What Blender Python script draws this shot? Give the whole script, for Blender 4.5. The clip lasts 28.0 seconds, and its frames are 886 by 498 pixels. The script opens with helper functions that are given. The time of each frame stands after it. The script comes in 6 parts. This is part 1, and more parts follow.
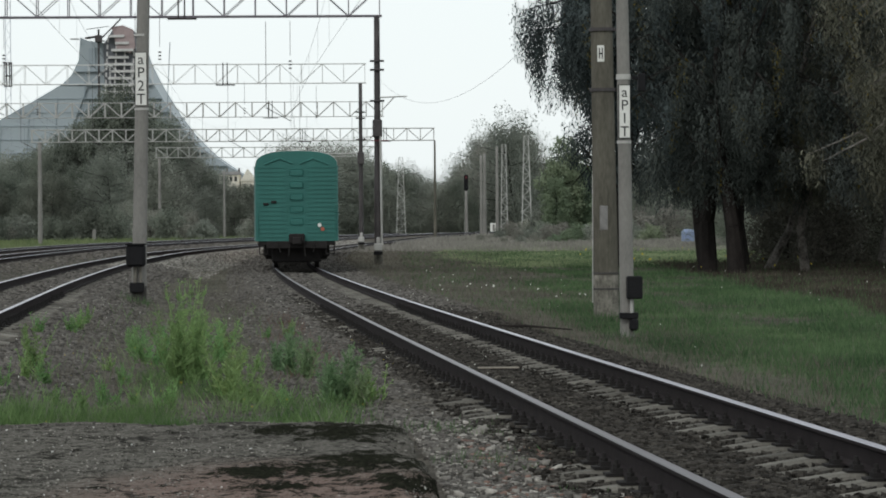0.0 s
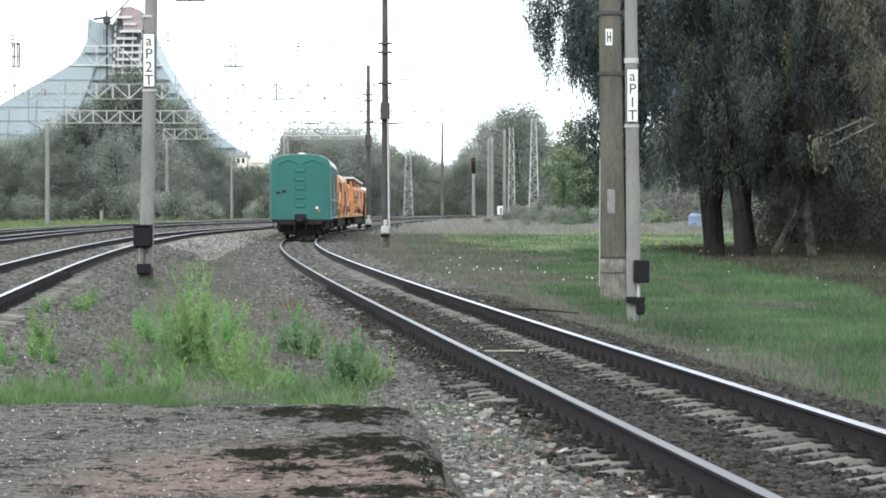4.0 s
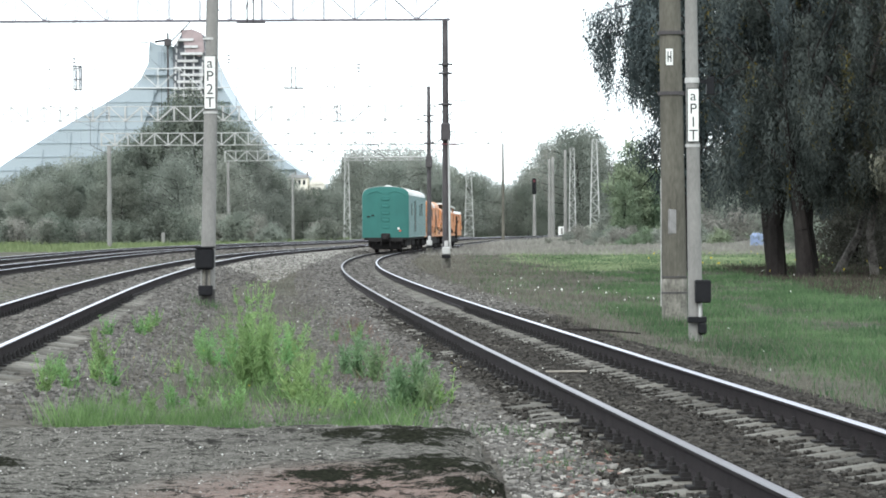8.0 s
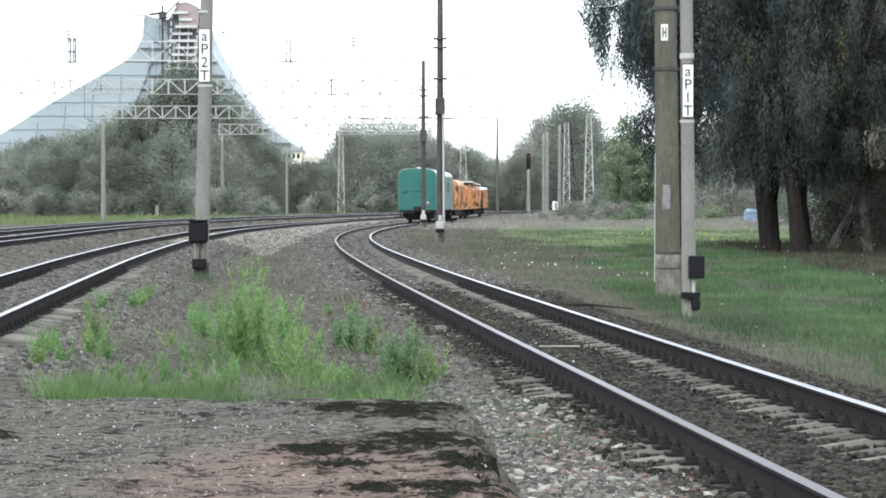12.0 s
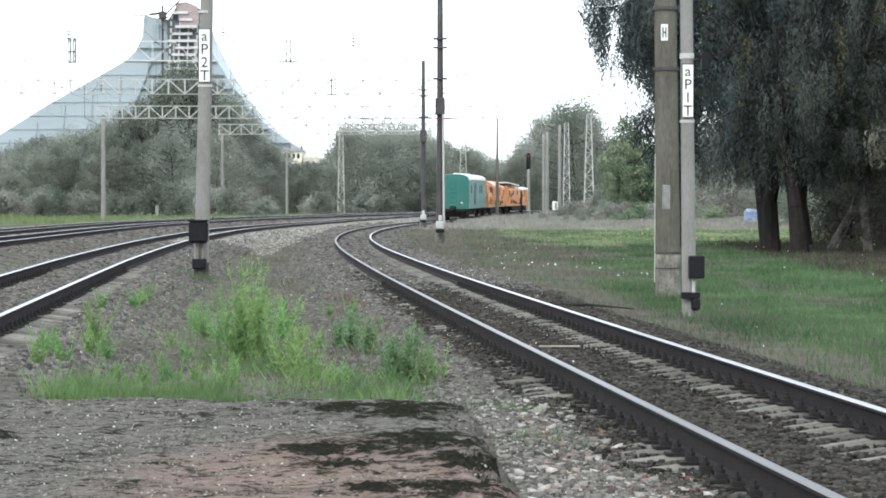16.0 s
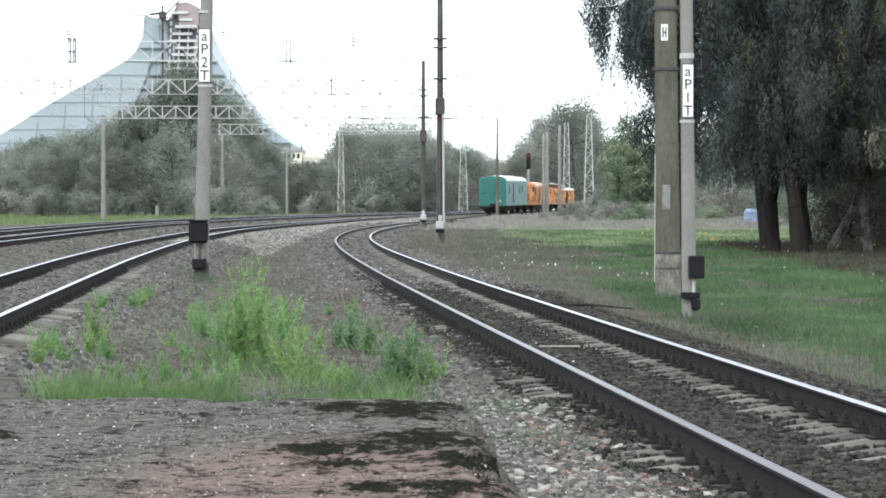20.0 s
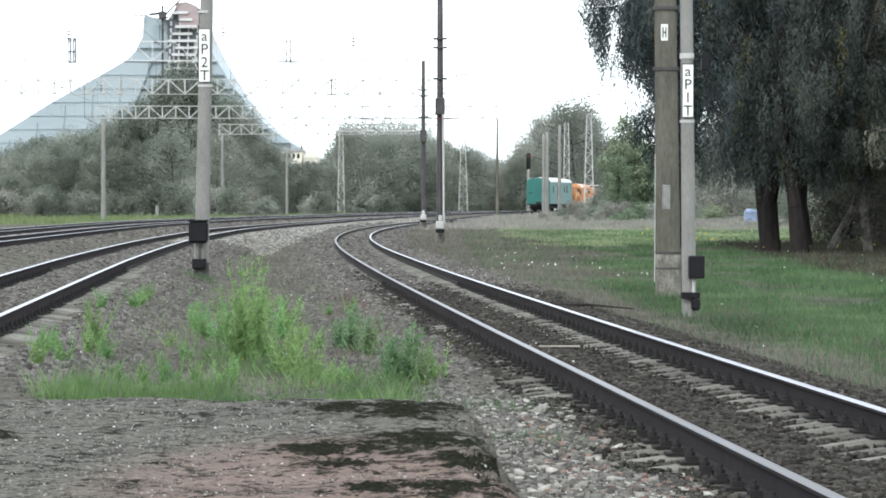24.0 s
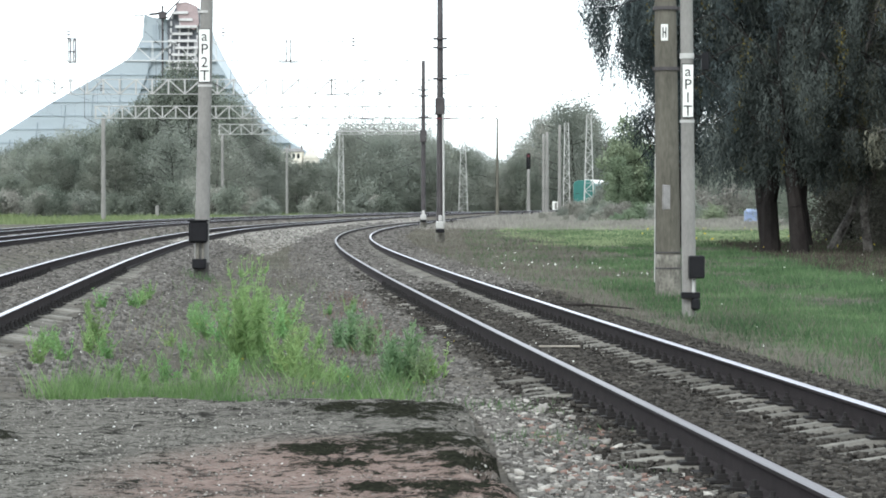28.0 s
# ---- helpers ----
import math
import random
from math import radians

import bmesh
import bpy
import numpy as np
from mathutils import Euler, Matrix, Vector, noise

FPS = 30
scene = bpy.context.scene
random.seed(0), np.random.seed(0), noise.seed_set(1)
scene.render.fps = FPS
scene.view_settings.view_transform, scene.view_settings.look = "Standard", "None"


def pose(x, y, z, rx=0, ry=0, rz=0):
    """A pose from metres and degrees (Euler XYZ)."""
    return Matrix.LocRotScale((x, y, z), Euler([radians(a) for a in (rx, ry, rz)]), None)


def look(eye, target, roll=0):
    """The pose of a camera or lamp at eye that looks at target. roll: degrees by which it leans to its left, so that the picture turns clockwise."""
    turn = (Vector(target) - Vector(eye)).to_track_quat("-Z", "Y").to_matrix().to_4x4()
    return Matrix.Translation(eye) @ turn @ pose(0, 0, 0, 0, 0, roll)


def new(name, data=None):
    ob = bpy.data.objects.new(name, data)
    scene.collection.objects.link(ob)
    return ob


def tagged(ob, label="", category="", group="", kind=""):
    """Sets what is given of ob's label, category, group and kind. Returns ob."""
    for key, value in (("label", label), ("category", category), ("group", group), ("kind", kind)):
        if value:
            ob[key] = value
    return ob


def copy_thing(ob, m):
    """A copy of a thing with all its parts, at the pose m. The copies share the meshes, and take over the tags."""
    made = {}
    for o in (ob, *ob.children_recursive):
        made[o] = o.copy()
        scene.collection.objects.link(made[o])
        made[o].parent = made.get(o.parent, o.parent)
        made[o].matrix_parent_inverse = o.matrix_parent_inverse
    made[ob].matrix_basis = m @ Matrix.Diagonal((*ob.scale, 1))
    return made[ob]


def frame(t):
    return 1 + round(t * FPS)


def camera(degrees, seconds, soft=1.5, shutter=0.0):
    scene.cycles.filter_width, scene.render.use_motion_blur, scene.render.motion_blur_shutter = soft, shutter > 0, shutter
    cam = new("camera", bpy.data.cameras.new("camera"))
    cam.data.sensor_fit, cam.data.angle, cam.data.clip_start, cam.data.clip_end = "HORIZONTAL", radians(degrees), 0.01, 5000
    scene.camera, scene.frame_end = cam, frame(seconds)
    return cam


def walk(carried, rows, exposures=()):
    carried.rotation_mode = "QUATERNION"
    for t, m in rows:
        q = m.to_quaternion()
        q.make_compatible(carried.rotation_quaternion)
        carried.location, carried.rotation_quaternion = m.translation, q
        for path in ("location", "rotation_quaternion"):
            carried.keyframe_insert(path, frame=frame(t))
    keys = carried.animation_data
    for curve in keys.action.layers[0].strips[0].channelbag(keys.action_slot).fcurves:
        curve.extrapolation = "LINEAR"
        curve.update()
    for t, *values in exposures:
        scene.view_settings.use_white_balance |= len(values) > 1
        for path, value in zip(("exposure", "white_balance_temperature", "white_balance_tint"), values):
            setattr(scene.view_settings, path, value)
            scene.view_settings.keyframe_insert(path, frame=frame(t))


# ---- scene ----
cam = camera(18.2, 28.0, soft=1.8)

# seconds, pan, tilt and roll in degrees: a nudge at the start, a swing, a second nudge, then still
PATH = [
    (0.0, -1.283, 0.450, -0.362), (0.1, -1.300, 0.165, -0.150), (0.2, -1.318, 0.005, -0.040), (0.5, -1.321, 0.003, -0.032),
    (1.0, -1.345, 0.000, 0.0), (3.5, -1.345, 0.000, 0.0), (5.5, 0.111, 0.619, -0.281), (6.0, 0.146, 0.611, -0.276),
    (6.5, 0.123, 0.639, -0.300), (7.0, 0.167, 0.674, -0.290), (7.5, 0.134, 0.634, -0.285), (8.0, 0.126, 0.530, -0.290),
    (8.1, 0.115, 0.515, -0.270), (8.2, 0.100, 0.455, -0.230), (8.3, 0.070, 0.250, -0.140), (8.4, 0.040, 0.085, -0.050),
    (8.5, 0.019, 0.012, -0.008), (9.0, 0.0, 0.0, 0.0), (28.0, 0.0, 0.0, 0.0)]
EYE = Vector((0, 0, 1.5))


def aim(pan, tilt):
    a, b = radians(pan), radians(tilt - 0.954)
    return EYE + Vector((-math.sin(a) * math.cos(b), math.cos(a) * math.cos(b), math.sin(b)))


walk(cam, [(t, look(EYE, aim(p, q), r)) for t, p, q, r in PATH],
     exposures=[(t, e, k, 7.5) for t, e, k in ((0.0, -0.92, 6350), (0.5, -0.35, 6350), (1.0, -0.12, 6250), (2.0, 0.15, 6100), (3.0, 0.28, 6060), (5.5, 0.38, 6060), (28.0, 0.36, 6060))])

# ---- light: a bright overcast sky, with a weak wide sun behind thin cloud ----
SUN_ELEVATION, SUN_TURN = 36, 200
world = bpy.data.worlds.new("overcast_sky")
scene.world = world
world.use_nodes = True
wn = world.node_tree
wn.nodes.clear()
sky = wn.nodes.new("ShaderNodeTexSky")
sky.sky_type, sky.sun_disc = "NISHITA", False
sky.sun_elevation, sky.sun_rotation = radians(SUN_ELEVATION), radians(SUN_TURN)
sky.dust_density, sky.air_density = 3.0, 1.0
veil = wn.nodes.new("ShaderNodeMix")
veil.data_type = "RGBA"
veil.inputs[0].default_value = 0.8
veil.inputs[7].default_value = (21.0, 21.8, 21.6, 1)
back = wn.nodes.new("ShaderNodeBackground")
back.inputs[1].default_value = 0.1
wout = wn.nodes.new("ShaderNodeOutputWorld")
wn.links.new(sky.outputs[0], veil.inputs[6])
wn.links.new(veil.outputs[2], back.inputs[0])
wn.links.new(back.outputs[0], wout.inputs[0])
sun = new("sun", bpy.data.lights.new("sun", "SUN"))
sun.data.energy, sun.data.angle, sun.data.color = 1.5, radians(14), (1.0, 0.96, 0.9)
sa, se = radians(SUN_TURN), radians(SUN_ELEVATION)
sun.matrix_world = look((0, 0, 60), Vector((0, 0, 60)) - Vector((math.sin(sa) * math.cos(se), math.cos(sa) * math.cos(se), math.sin(se))))


# ---- materials ----
def material(name, colour, colour2=None, rough=0.85, metal=0.0, scale=3.0, fine=40.0, bump=0.3, spread=0.5, streak=0.0, noise_mix=0.5, vary=0.0, spec=0.3):
    """A surface with coarse stains, fine grain and relief in real size; vary shifts its brightness from piece to piece."""
    m = bpy.data.materials.new(name)
    m.use_nodes = True
    n, l = m.node_tree.nodes, m.node_tree.links
    b = n["Principled BSDF"]
    b.inputs["Roughness"].default_value, b.inputs["Metallic"].default_value = rough, metal
    b.inputs["Specular IOR Level"].default_value = spec
    colour2 = colour2 or tuple(c * 0.65 for c in colour)
    tc = n.new("ShaderNodeTexCoord")
    mp = n.new("ShaderNodeMapping")
    mp.inputs["Scale"].default_value = (1, 1, 1 - 0.85 * streak)
    l.new(tc.outputs["Object"], mp.inputs[0])
    big, small = n.new("ShaderNodeTexNoise"), n.new("ShaderNodeTexNoise")
    big.inputs["Scale"].default_value, big.inputs["Detail"].default_value, big.inputs["Roughness"].default_value = scale, 6, 0.65
    small.inputs["Scale"].default_value, small.inputs["Detail"].default_value = fine, 3
    l.new(mp.outputs[0], big.inputs[0])
    l.new(mp.outputs[0], small.inputs[0])
    r = n.new("ShaderNodeValToRGB")
    r.color_ramp.elements[0].position, r.color_ramp.elements[1].position = 0.5 - spread * 0.4, 0.5 + spread * 0.4
    r.color_ramp.elements[0].color, r.color_ramp.elements[1].color = (*colour2, 1), (*colour, 1)
    mixn = n.new("ShaderNodeMath")
    mixn.operation = "MULTIPLY_ADD"
    mixn.inputs[1].default_value = noise_mix * 0.6
    sub = n.new("ShaderNodeMath")
    sub.operation = "MULTIPLY"
    sub.inputs[1].default_value = 1 - noise_mix * 0.6
    l.new(big.outputs[0], sub.inputs[0])
    l.new(small.outputs[0], mixn.inputs[0])
    l.new(sub.outputs[0], mixn.inputs[2])
    l.new(mixn.outputs[0], r.inputs[0])
    out = r.outputs[0]
    if vary:
        info, hsv = n.new("ShaderNodeObjectInfo"), n.new("ShaderNodeHueSaturation")
        geo = n.new("ShaderNodeNewGeometry")
        add = n.new("ShaderNodeMath")
        add.operation = "ADD"
        fr = n.new("ShaderNodeMath")
        fr.operation = "FRACT"
        l.new(info.outputs["Random"], add.inputs[0])
        l.new(geo.outputs["Random Per Island"], add.inputs[1])
        l.new(add.outputs[0], fr.inputs[0])
        mr = n.new("ShaderNodeMapRange")
        mr.inputs[3].default_value, mr.inputs[4].default_value = 1 - vary, 1 + vary
        l.new(fr.outputs[0], mr.inputs[0])
        l.new(mr.outputs[0], hsv.inputs["Value"])
        l.new(out, hsv.inputs["Color"])
        out = hsv.outputs[0]
    l.new(out, b.inputs["Base Color"])
    if bump:
        bp = n.new("ShaderNodeBump")
        bp.inputs["Strength"].default_value, bp.inputs["Distance"].default_value = bump, 0.02
        l.new(mixn.outputs[0], bp.inputs["Height"])
        l.new(bp.outputs[0], b.inputs["Normal"])
    return m


def leaf_material(name, colour, colour2, shine=0.05, vary=0.0, through_light=0.28, grain=0.2):
    """Leaves: each one its own shade, some light passing through."""
    m = bpy.data.materials.new(name)
    m.use_nodes = True
    n, l = m.node_tree.nodes, m.node_tree.links
    b = n["Principled BSDF"]
    b.inputs["Roughness"].default_value = 0.65
    b.inputs["Specular IOR Level"].default_value = shine
    geo, r, tr, ad = n.new("ShaderNodeNewGeometry"), n.new("ShaderNodeValToRGB"), n.new("ShaderNodeBsdfTranslucent"), n.new("ShaderNodeMixShader")
    r.color_ramp.elements[0].color, r.color_ramp.elements[1].color = (*colour, 1), (*colour2, 1)
    tc, big = n.new("ShaderNodeTexCoord"), n.new("ShaderNodeTexNoise")
    big.inputs["Scale"].default_value = 0.35
    l.new(tc.outputs["Object"], big.inputs[0])
    av = n.new("ShaderNodeMath")
    av.operation = "MULTIPLY_ADD"
    av.inputs[1].default_value = grain
    half = n.new("ShaderNodeMath")
    half.operation = "MULTIPLY_ADD"
    half.inputs[1].default_value, half.inputs[2].default_value = 1.9, -0.45 - grain / 2
    l.new(big.outputs[0], half.inputs[0])
    l.new(geo.outputs["Random Per Island"], av.inputs[0])
    l.new(half.outputs[0], av.inputs[2])
    l.new(av.outputs[0], r.inputs[0])
    out = r.outputs[0]
    if vary:
        info, hsv, mr, mh = n.new("ShaderNodeObjectInfo"), n.new("ShaderNodeHueSaturation"), n.new("ShaderNodeMapRange"), n.new("ShaderNodeMapRange")
        mr.inputs[3].default_value, mr.inputs[4].default_value = 1 - vary, 1 + vary
        mh.inputs[3].default_value, mh.inputs[4].default_value = 0.475, 0.53
        mul, fr = n.new("ShaderNodeMath"), n.new("ShaderNodeMath")
        mul.operation, fr.operation = "MULTIPLY", "FRACT"
        mul.inputs[1].default_value = 7.31
        l.new(info.outputs["Random"], mr.inputs[0])
        l.new(info.outputs["Random"], mul.inputs[0])
        l.new(mul.outputs[0], fr.inputs[0])
        l.new(fr.outputs[0], mh.inputs[0])
        l.new(mr.outputs[0], hsv.inputs["Value"])
        l.new(mh.outputs[0], hsv.inputs["Hue"])
        l.new(out, hsv.inputs["Color"])
        out = hsv.outputs[0]
    l.new(out, b.inputs["Base Color"])
    l.new(out, tr.inputs[0])
    ad.inputs[0].default_value = through_light
    l.new(b.outputs[0], ad.inputs[1])
    l.new(tr.outputs[0], ad.inputs[2])
    l.new(ad.outputs[0], n["Material Output"].inputs[0])
    return m


M_CONCRETE = material("weathered_concrete", (0.255, 0.248, 0.234), (0.13, 0.125, 0.118), 0.9, scale=1.2, fine=30, streak=0.7)
M_CONCRETE_DARK = material("old_brown_concrete", (0.136, 0.128, 0.107), (0.062, 0.058, 0.048), 0.92, scale=2.2, fine=25, streak=0.85, spread=0.4, spec=0.1)
M_SLEEPER = material("sleeper_concrete", (0.185, 0.176, 0.158), (0.075, 0.071, 0.064), 0.95, scale=5, fine=60, vary=0.35, spec=0.05)
M_RAIL = material("rusted_rail_side", (0.030, 0.025, 0.026), (0.015, 0.012, 0.013), 0.9, 0.0, scale=3, fine=60, spec=0.08)
M_HEAD = material("polished_rail_head", (0.52, 0.50, 0.57), (0.16, 0.15, 0.18), 0.33, 1.0, scale=0.35, fine=40, bump=0.02, spread=0.8)
# Left main rail's weaker sky reflection is put into a darker head.
M_HEAD_DULL = material("dim_reflection_rail_head", (0.095, 0.082, 0.095), (0.034, 0.029, 0.035), 0.36, 0.12, scale=0.35, fine=40, bump=0.02, spread=0.8, spec=0.2)
M_STEEL = material("pale_painted_steel", (0.46, 0.455, 0.44), (0.33, 0.325, 0.315), 0.6, 0.0, scale=2, fine=30)
# Glare of the sky around thin members is put into this paler steel.
M_STEEL_GLARE = material("glare_paled_steel", (0.60, 0.60, 0.59), (0.48, 0.48, 0.47), 0.6, 0.0, scale=2, fine=30)
M_STEEL_DARK = material("dark_painted_steel", (0.075, 0.068, 0.07), (0.04, 0.036, 0.038), 0.6, 0.2, scale=2, fine=30)
M_BLACK = material("black_box_paint", (0.016, 0.016, 0.018), (0.009, 0.009, 0.010), 0.6, scale=4, fine=40, spec=0.08)
M_WHITE = material("white_enamel", (0.72, 0.72, 0.70), (0.58, 0.58, 0.55), 0.45, scale=5, fine=50, bump=0.1)
M_FOOT = material("pale_chipped_concrete", (0.20, 0.188, 0.165), (0.070, 0.066, 0.056), 0.92, scale=6, fine=25, streak=0.3, spread=0.35)
M_PATCH = material("scuffed_pale_paint", (0.24, 0.235, 0.235), (0.12, 0.115, 0.11), 0.8, scale=7, fine=60, bump=0.2)
M_TAR = material("tar_coating", (0.075, 0.070, 0.066), (0.038, 0.036, 0.034), 0.8, scale=4, fine=30, streak=0.5, spec=0.1)
M_INK = material("black_letter_paint", (0.025, 0.025, 0.025), (0.015, 0.015, 0.015), 0.6)
M_STONE = material("ballast_stone", (0.158, 0.148, 0.137), (0.063, 0.059, 0.055), 0.95, scale=6, fine=60, vary=0.6, spec=0.05)
M_BALLAST = material("dark_oily_ballast", (0.062, 0.057, 0.051), (0.022, 0.020, 0.018), 0.95, scale=6, fine=60, vary=0.65, spec=0.05)
M_STONE_LIGHT = material("pale_crushed_stone", (0.31, 0.295, 0.270), (0.130, 0.123, 0.113), 0.95, scale=6, fine=60, vary=0.75, spec=0.05)
M_BRICK = material("reddish_rubble", (0.19, 0.125, 0.105), (0.12, 0.082, 0.07), 0.95, scale=6, fine=60, vary=0.4, spec=0.05)
M_WOOD = material("bleached_board", (0.33, 0.30, 0.26), (0.2, 0.18, 0.15), 0.9, scale=5, fine=50)
M_BARK = material("dark_bark", (0.036, 0.032, 0.030), (0.014, 0.012, 0.012), 0.95, scale=3, fine=30, bump=0.8, streak=0.6, spec=0.03)
M_BIRCH = material("birch_bark", (0.20, 0.185, 0.17), (0.03, 0.027, 0.024), 0.9, scale=2.5, fine=12, bump=0.4, spread=0.3)
M_LEAF_DARK = leaf_material("dark_hanging_leaves", (0.031, 0.043, 0.045), (0.112, 0.136, 0.136), vary=0.2, through_light=0.25)
M_LEAF_MIXED = leaf_material("dull_green_hanging_leaves", (0.043, 0.053, 0.051), (0.155, 0.175, 0.163), vary=0.15, through_light=0.3)
# The birches' shade is put into these dark undergrowth leaves.
M_LEAF_SHADE = leaf_material("shade_dark_leaves", (0.036, 0.037, 0.030), (0.135, 0.132, 0.108), vary=0.2)
M_LEAF_OLIVE = leaf_material("olive_brown_hanging_leaves", (0.068, 0.071, 0.054), (0.235, 0.232, 0.18), vary=0.2, through_light=0.25)
M_LEAF_YELLOW = leaf_material("yellowing_leaves", (0.10, 0.085, 0.018), (0.22, 0.17, 0.04))
# The next four leaf colours are paled and greyed with distance haze.
M_LEAF = leaf_material("haze_grey_green_leaves", (0.118, 0.134, 0.110), (0.262, 0.282, 0.235), vary=0.25, through_light=0.4)
M_LEAF_PALE = leaf_material("haze_pale_leaves", (0.180, 0.196, 0.168), (0.345, 0.362, 0.315), vary=0.2, through_light=0.4)
M_LEAF_BROWN = leaf_material("haze_brownish_dry_leaves", (0.215, 0.210, 0.186), (0.37, 0.362, 0.320), vary=0.2, through_light=0.4)
M_LEAF_LIGHT = leaf_material("fresh_green_leaves", (0.145, 0.190, 0.125), (0.30, 0.36, 0.24), vary=0.12, through_light=0.4)
M_GRASS = leaf_material("green_grass_blades", (0.026, 0.056, 0.026), (0.118, 0.180, 0.088), grain=0.5)
M_GRASS_BRIGHT = leaf_material("bright_grass_blades", (0.048, 0.098, 0.034), (0.232, 0.338, 0.142), through_light=0.5, grain=0.6)
M_GRASS_PALE = leaf_material("pale_meadow_grass", (0.130, 0.172, 0.092), (0.33, 0.39, 0.225))
M_WEED = leaf_material("bright_weed_leaves", (0.120, 0.210, 0.080), (0.38, 0.55, 0.235), vary=0.15, through_light=0.6, grain=0.5)
M_WEED_BLUE = leaf_material("blue_green_weed_leaves", (0.118, 0.190, 0.100), (0.33, 0.46, 0.245), vary=0.15, through_light=0.5, grain=0.5)
M_FAR_GRASS = leaf_material("dull_far_grass", (0.085, 0.115, 0.050), (0.205, 0.245, 0.125))
M_DRY = leaf_material("dry_grass_stems", (0.072, 0.066, 0.056), (0.185, 0.170, 0.142), grain=0.5)
# Leaf litter whose colour is darkened for the birches' shade.
M_LITTER_SHADE = leaf_material("shade_dark_litter", (0.030, 0.026, 0.021), (0.095, 0.084, 0.066))
# Dry stems paled and cooled in colour with distance haze.
M_DRY_FAR = leaf_material("haze_pale_dry_weeds", (0.150, 0.142, 0.128), (0.315, 0.300, 0.270), grain=0.4)
M_FLOWER = leaf_material("white_flower_heads", (0.5, 0.5, 0.46), (0.75, 0.75, 0.7))
M_FLOWER_YELLOW = leaf_material("yellow_flower_heads", (0.45, 0.35, 0.05), (0.6, 0.5, 0.08))
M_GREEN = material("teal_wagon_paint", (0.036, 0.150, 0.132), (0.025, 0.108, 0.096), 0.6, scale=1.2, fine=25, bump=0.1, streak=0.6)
M_GREEN_SIDE = material("pale_teal_side_paint", (0.165, 0.255, 0.250), (0.105, 0.18, 0.18), 0.55, scale=1.5, fine=25, bump=0.1, streak=0.6)
M_ROOF = material("pale_roof_paint", (0.62, 0.62, 0.60), (0.45, 0.45, 0.44), 0.5, scale=1.5, fine=25)
M_ORANGE = material("orange_machine_paint", (0.56, 0.245, 0.10), (0.38, 0.15, 0.06), 0.5, scale=1.5, fine=25, bump=0.1)
M_ORANGE_PALE = material("pale_yellow_orange_paint", (0.66, 0.40, 0.20), (0.50, 0.28, 0.13), 0.5, scale=2, fine=25, bump=0.1)
# Dark brown that stands in for shade in the machines' gaps.
M_GAP_SHADE = material("brown_gap_shade", (0.16, 0.085, 0.05), (0.08, 0.045, 0.03), 0.8, scale=3, fine=30)
M_REDMARK = material("faded_red_paint", (0.42, 0.12, 0.08), (0.3, 0.08, 0.05), 0.6)
M_UNDER = material("dirty_bogie_steel", (0.032, 0.030, 0.03), (0.016, 0.015, 0.015), 0.85, 0.0, scale=4, fine=40, spec=0.06)
M_GLASS = material("dark_window_glass", (0.03, 0.035, 0.04), (0.02, 0.022, 0.025), 0.08, scale=1, bump=0)
M_FACADE = material("blue_grey_glass_cladding", (0.315, 0.355, 0.385), (0.275, 0.315, 0.345), 0.5, scale=0.05, fine=1.0, bump=0.0)
M_SEAM = material("facade_seam", (0.275, 0.315, 0.35), (0.245, 0.285, 0.315), 0.6, scale=0.1, fine=1.0, bump=0.0)
M_SLAB = material("raw_floor_slabs", (0.56, 0.55, 0.55), (0.38, 0.37, 0.37), 0.9, scale=0.25, fine=1.0, bump=0.1)
M_NET = material("red_brown_scaffold_net", (0.36, 0.285, 0.285), (0.24, 0.19, 0.195), 0.9, scale=0.35, fine=2.0)
M_SHADE = material("storey_shade", (0.17, 0.18, 0.195), (0.11, 0.115, 0.13), 0.9, scale=0.2, fine=1.0)
M_RENDER = material("cream_house_render", (0.78, 0.75, 0.66), (0.66, 0.62, 0.54), 0.9, scale=0.4, fine=4)
M_LATTICE = material("grey_lattice_steel", (0.46, 0.455, 0.44), (0.33, 0.325, 0.315), 0.6, 0.0, scale=2, fine=30)
M_TILE = material("grey_roof_sheet", (0.20, 0.19, 0.185), (0.13, 0.125, 0.12), 0.8, scale=0.4, fine=4)
M_TARP = material("blue_sheeting", (0.22, 0.27, 0.40), (0.15, 0.19, 0.30), 0.5, scale=2, fine=20)
M_DULL_RED = material("dull_red", (0.13, 0.03, 0.045), (0.09, 0.02, 0.02), 0.4, scale=3, fine=30)


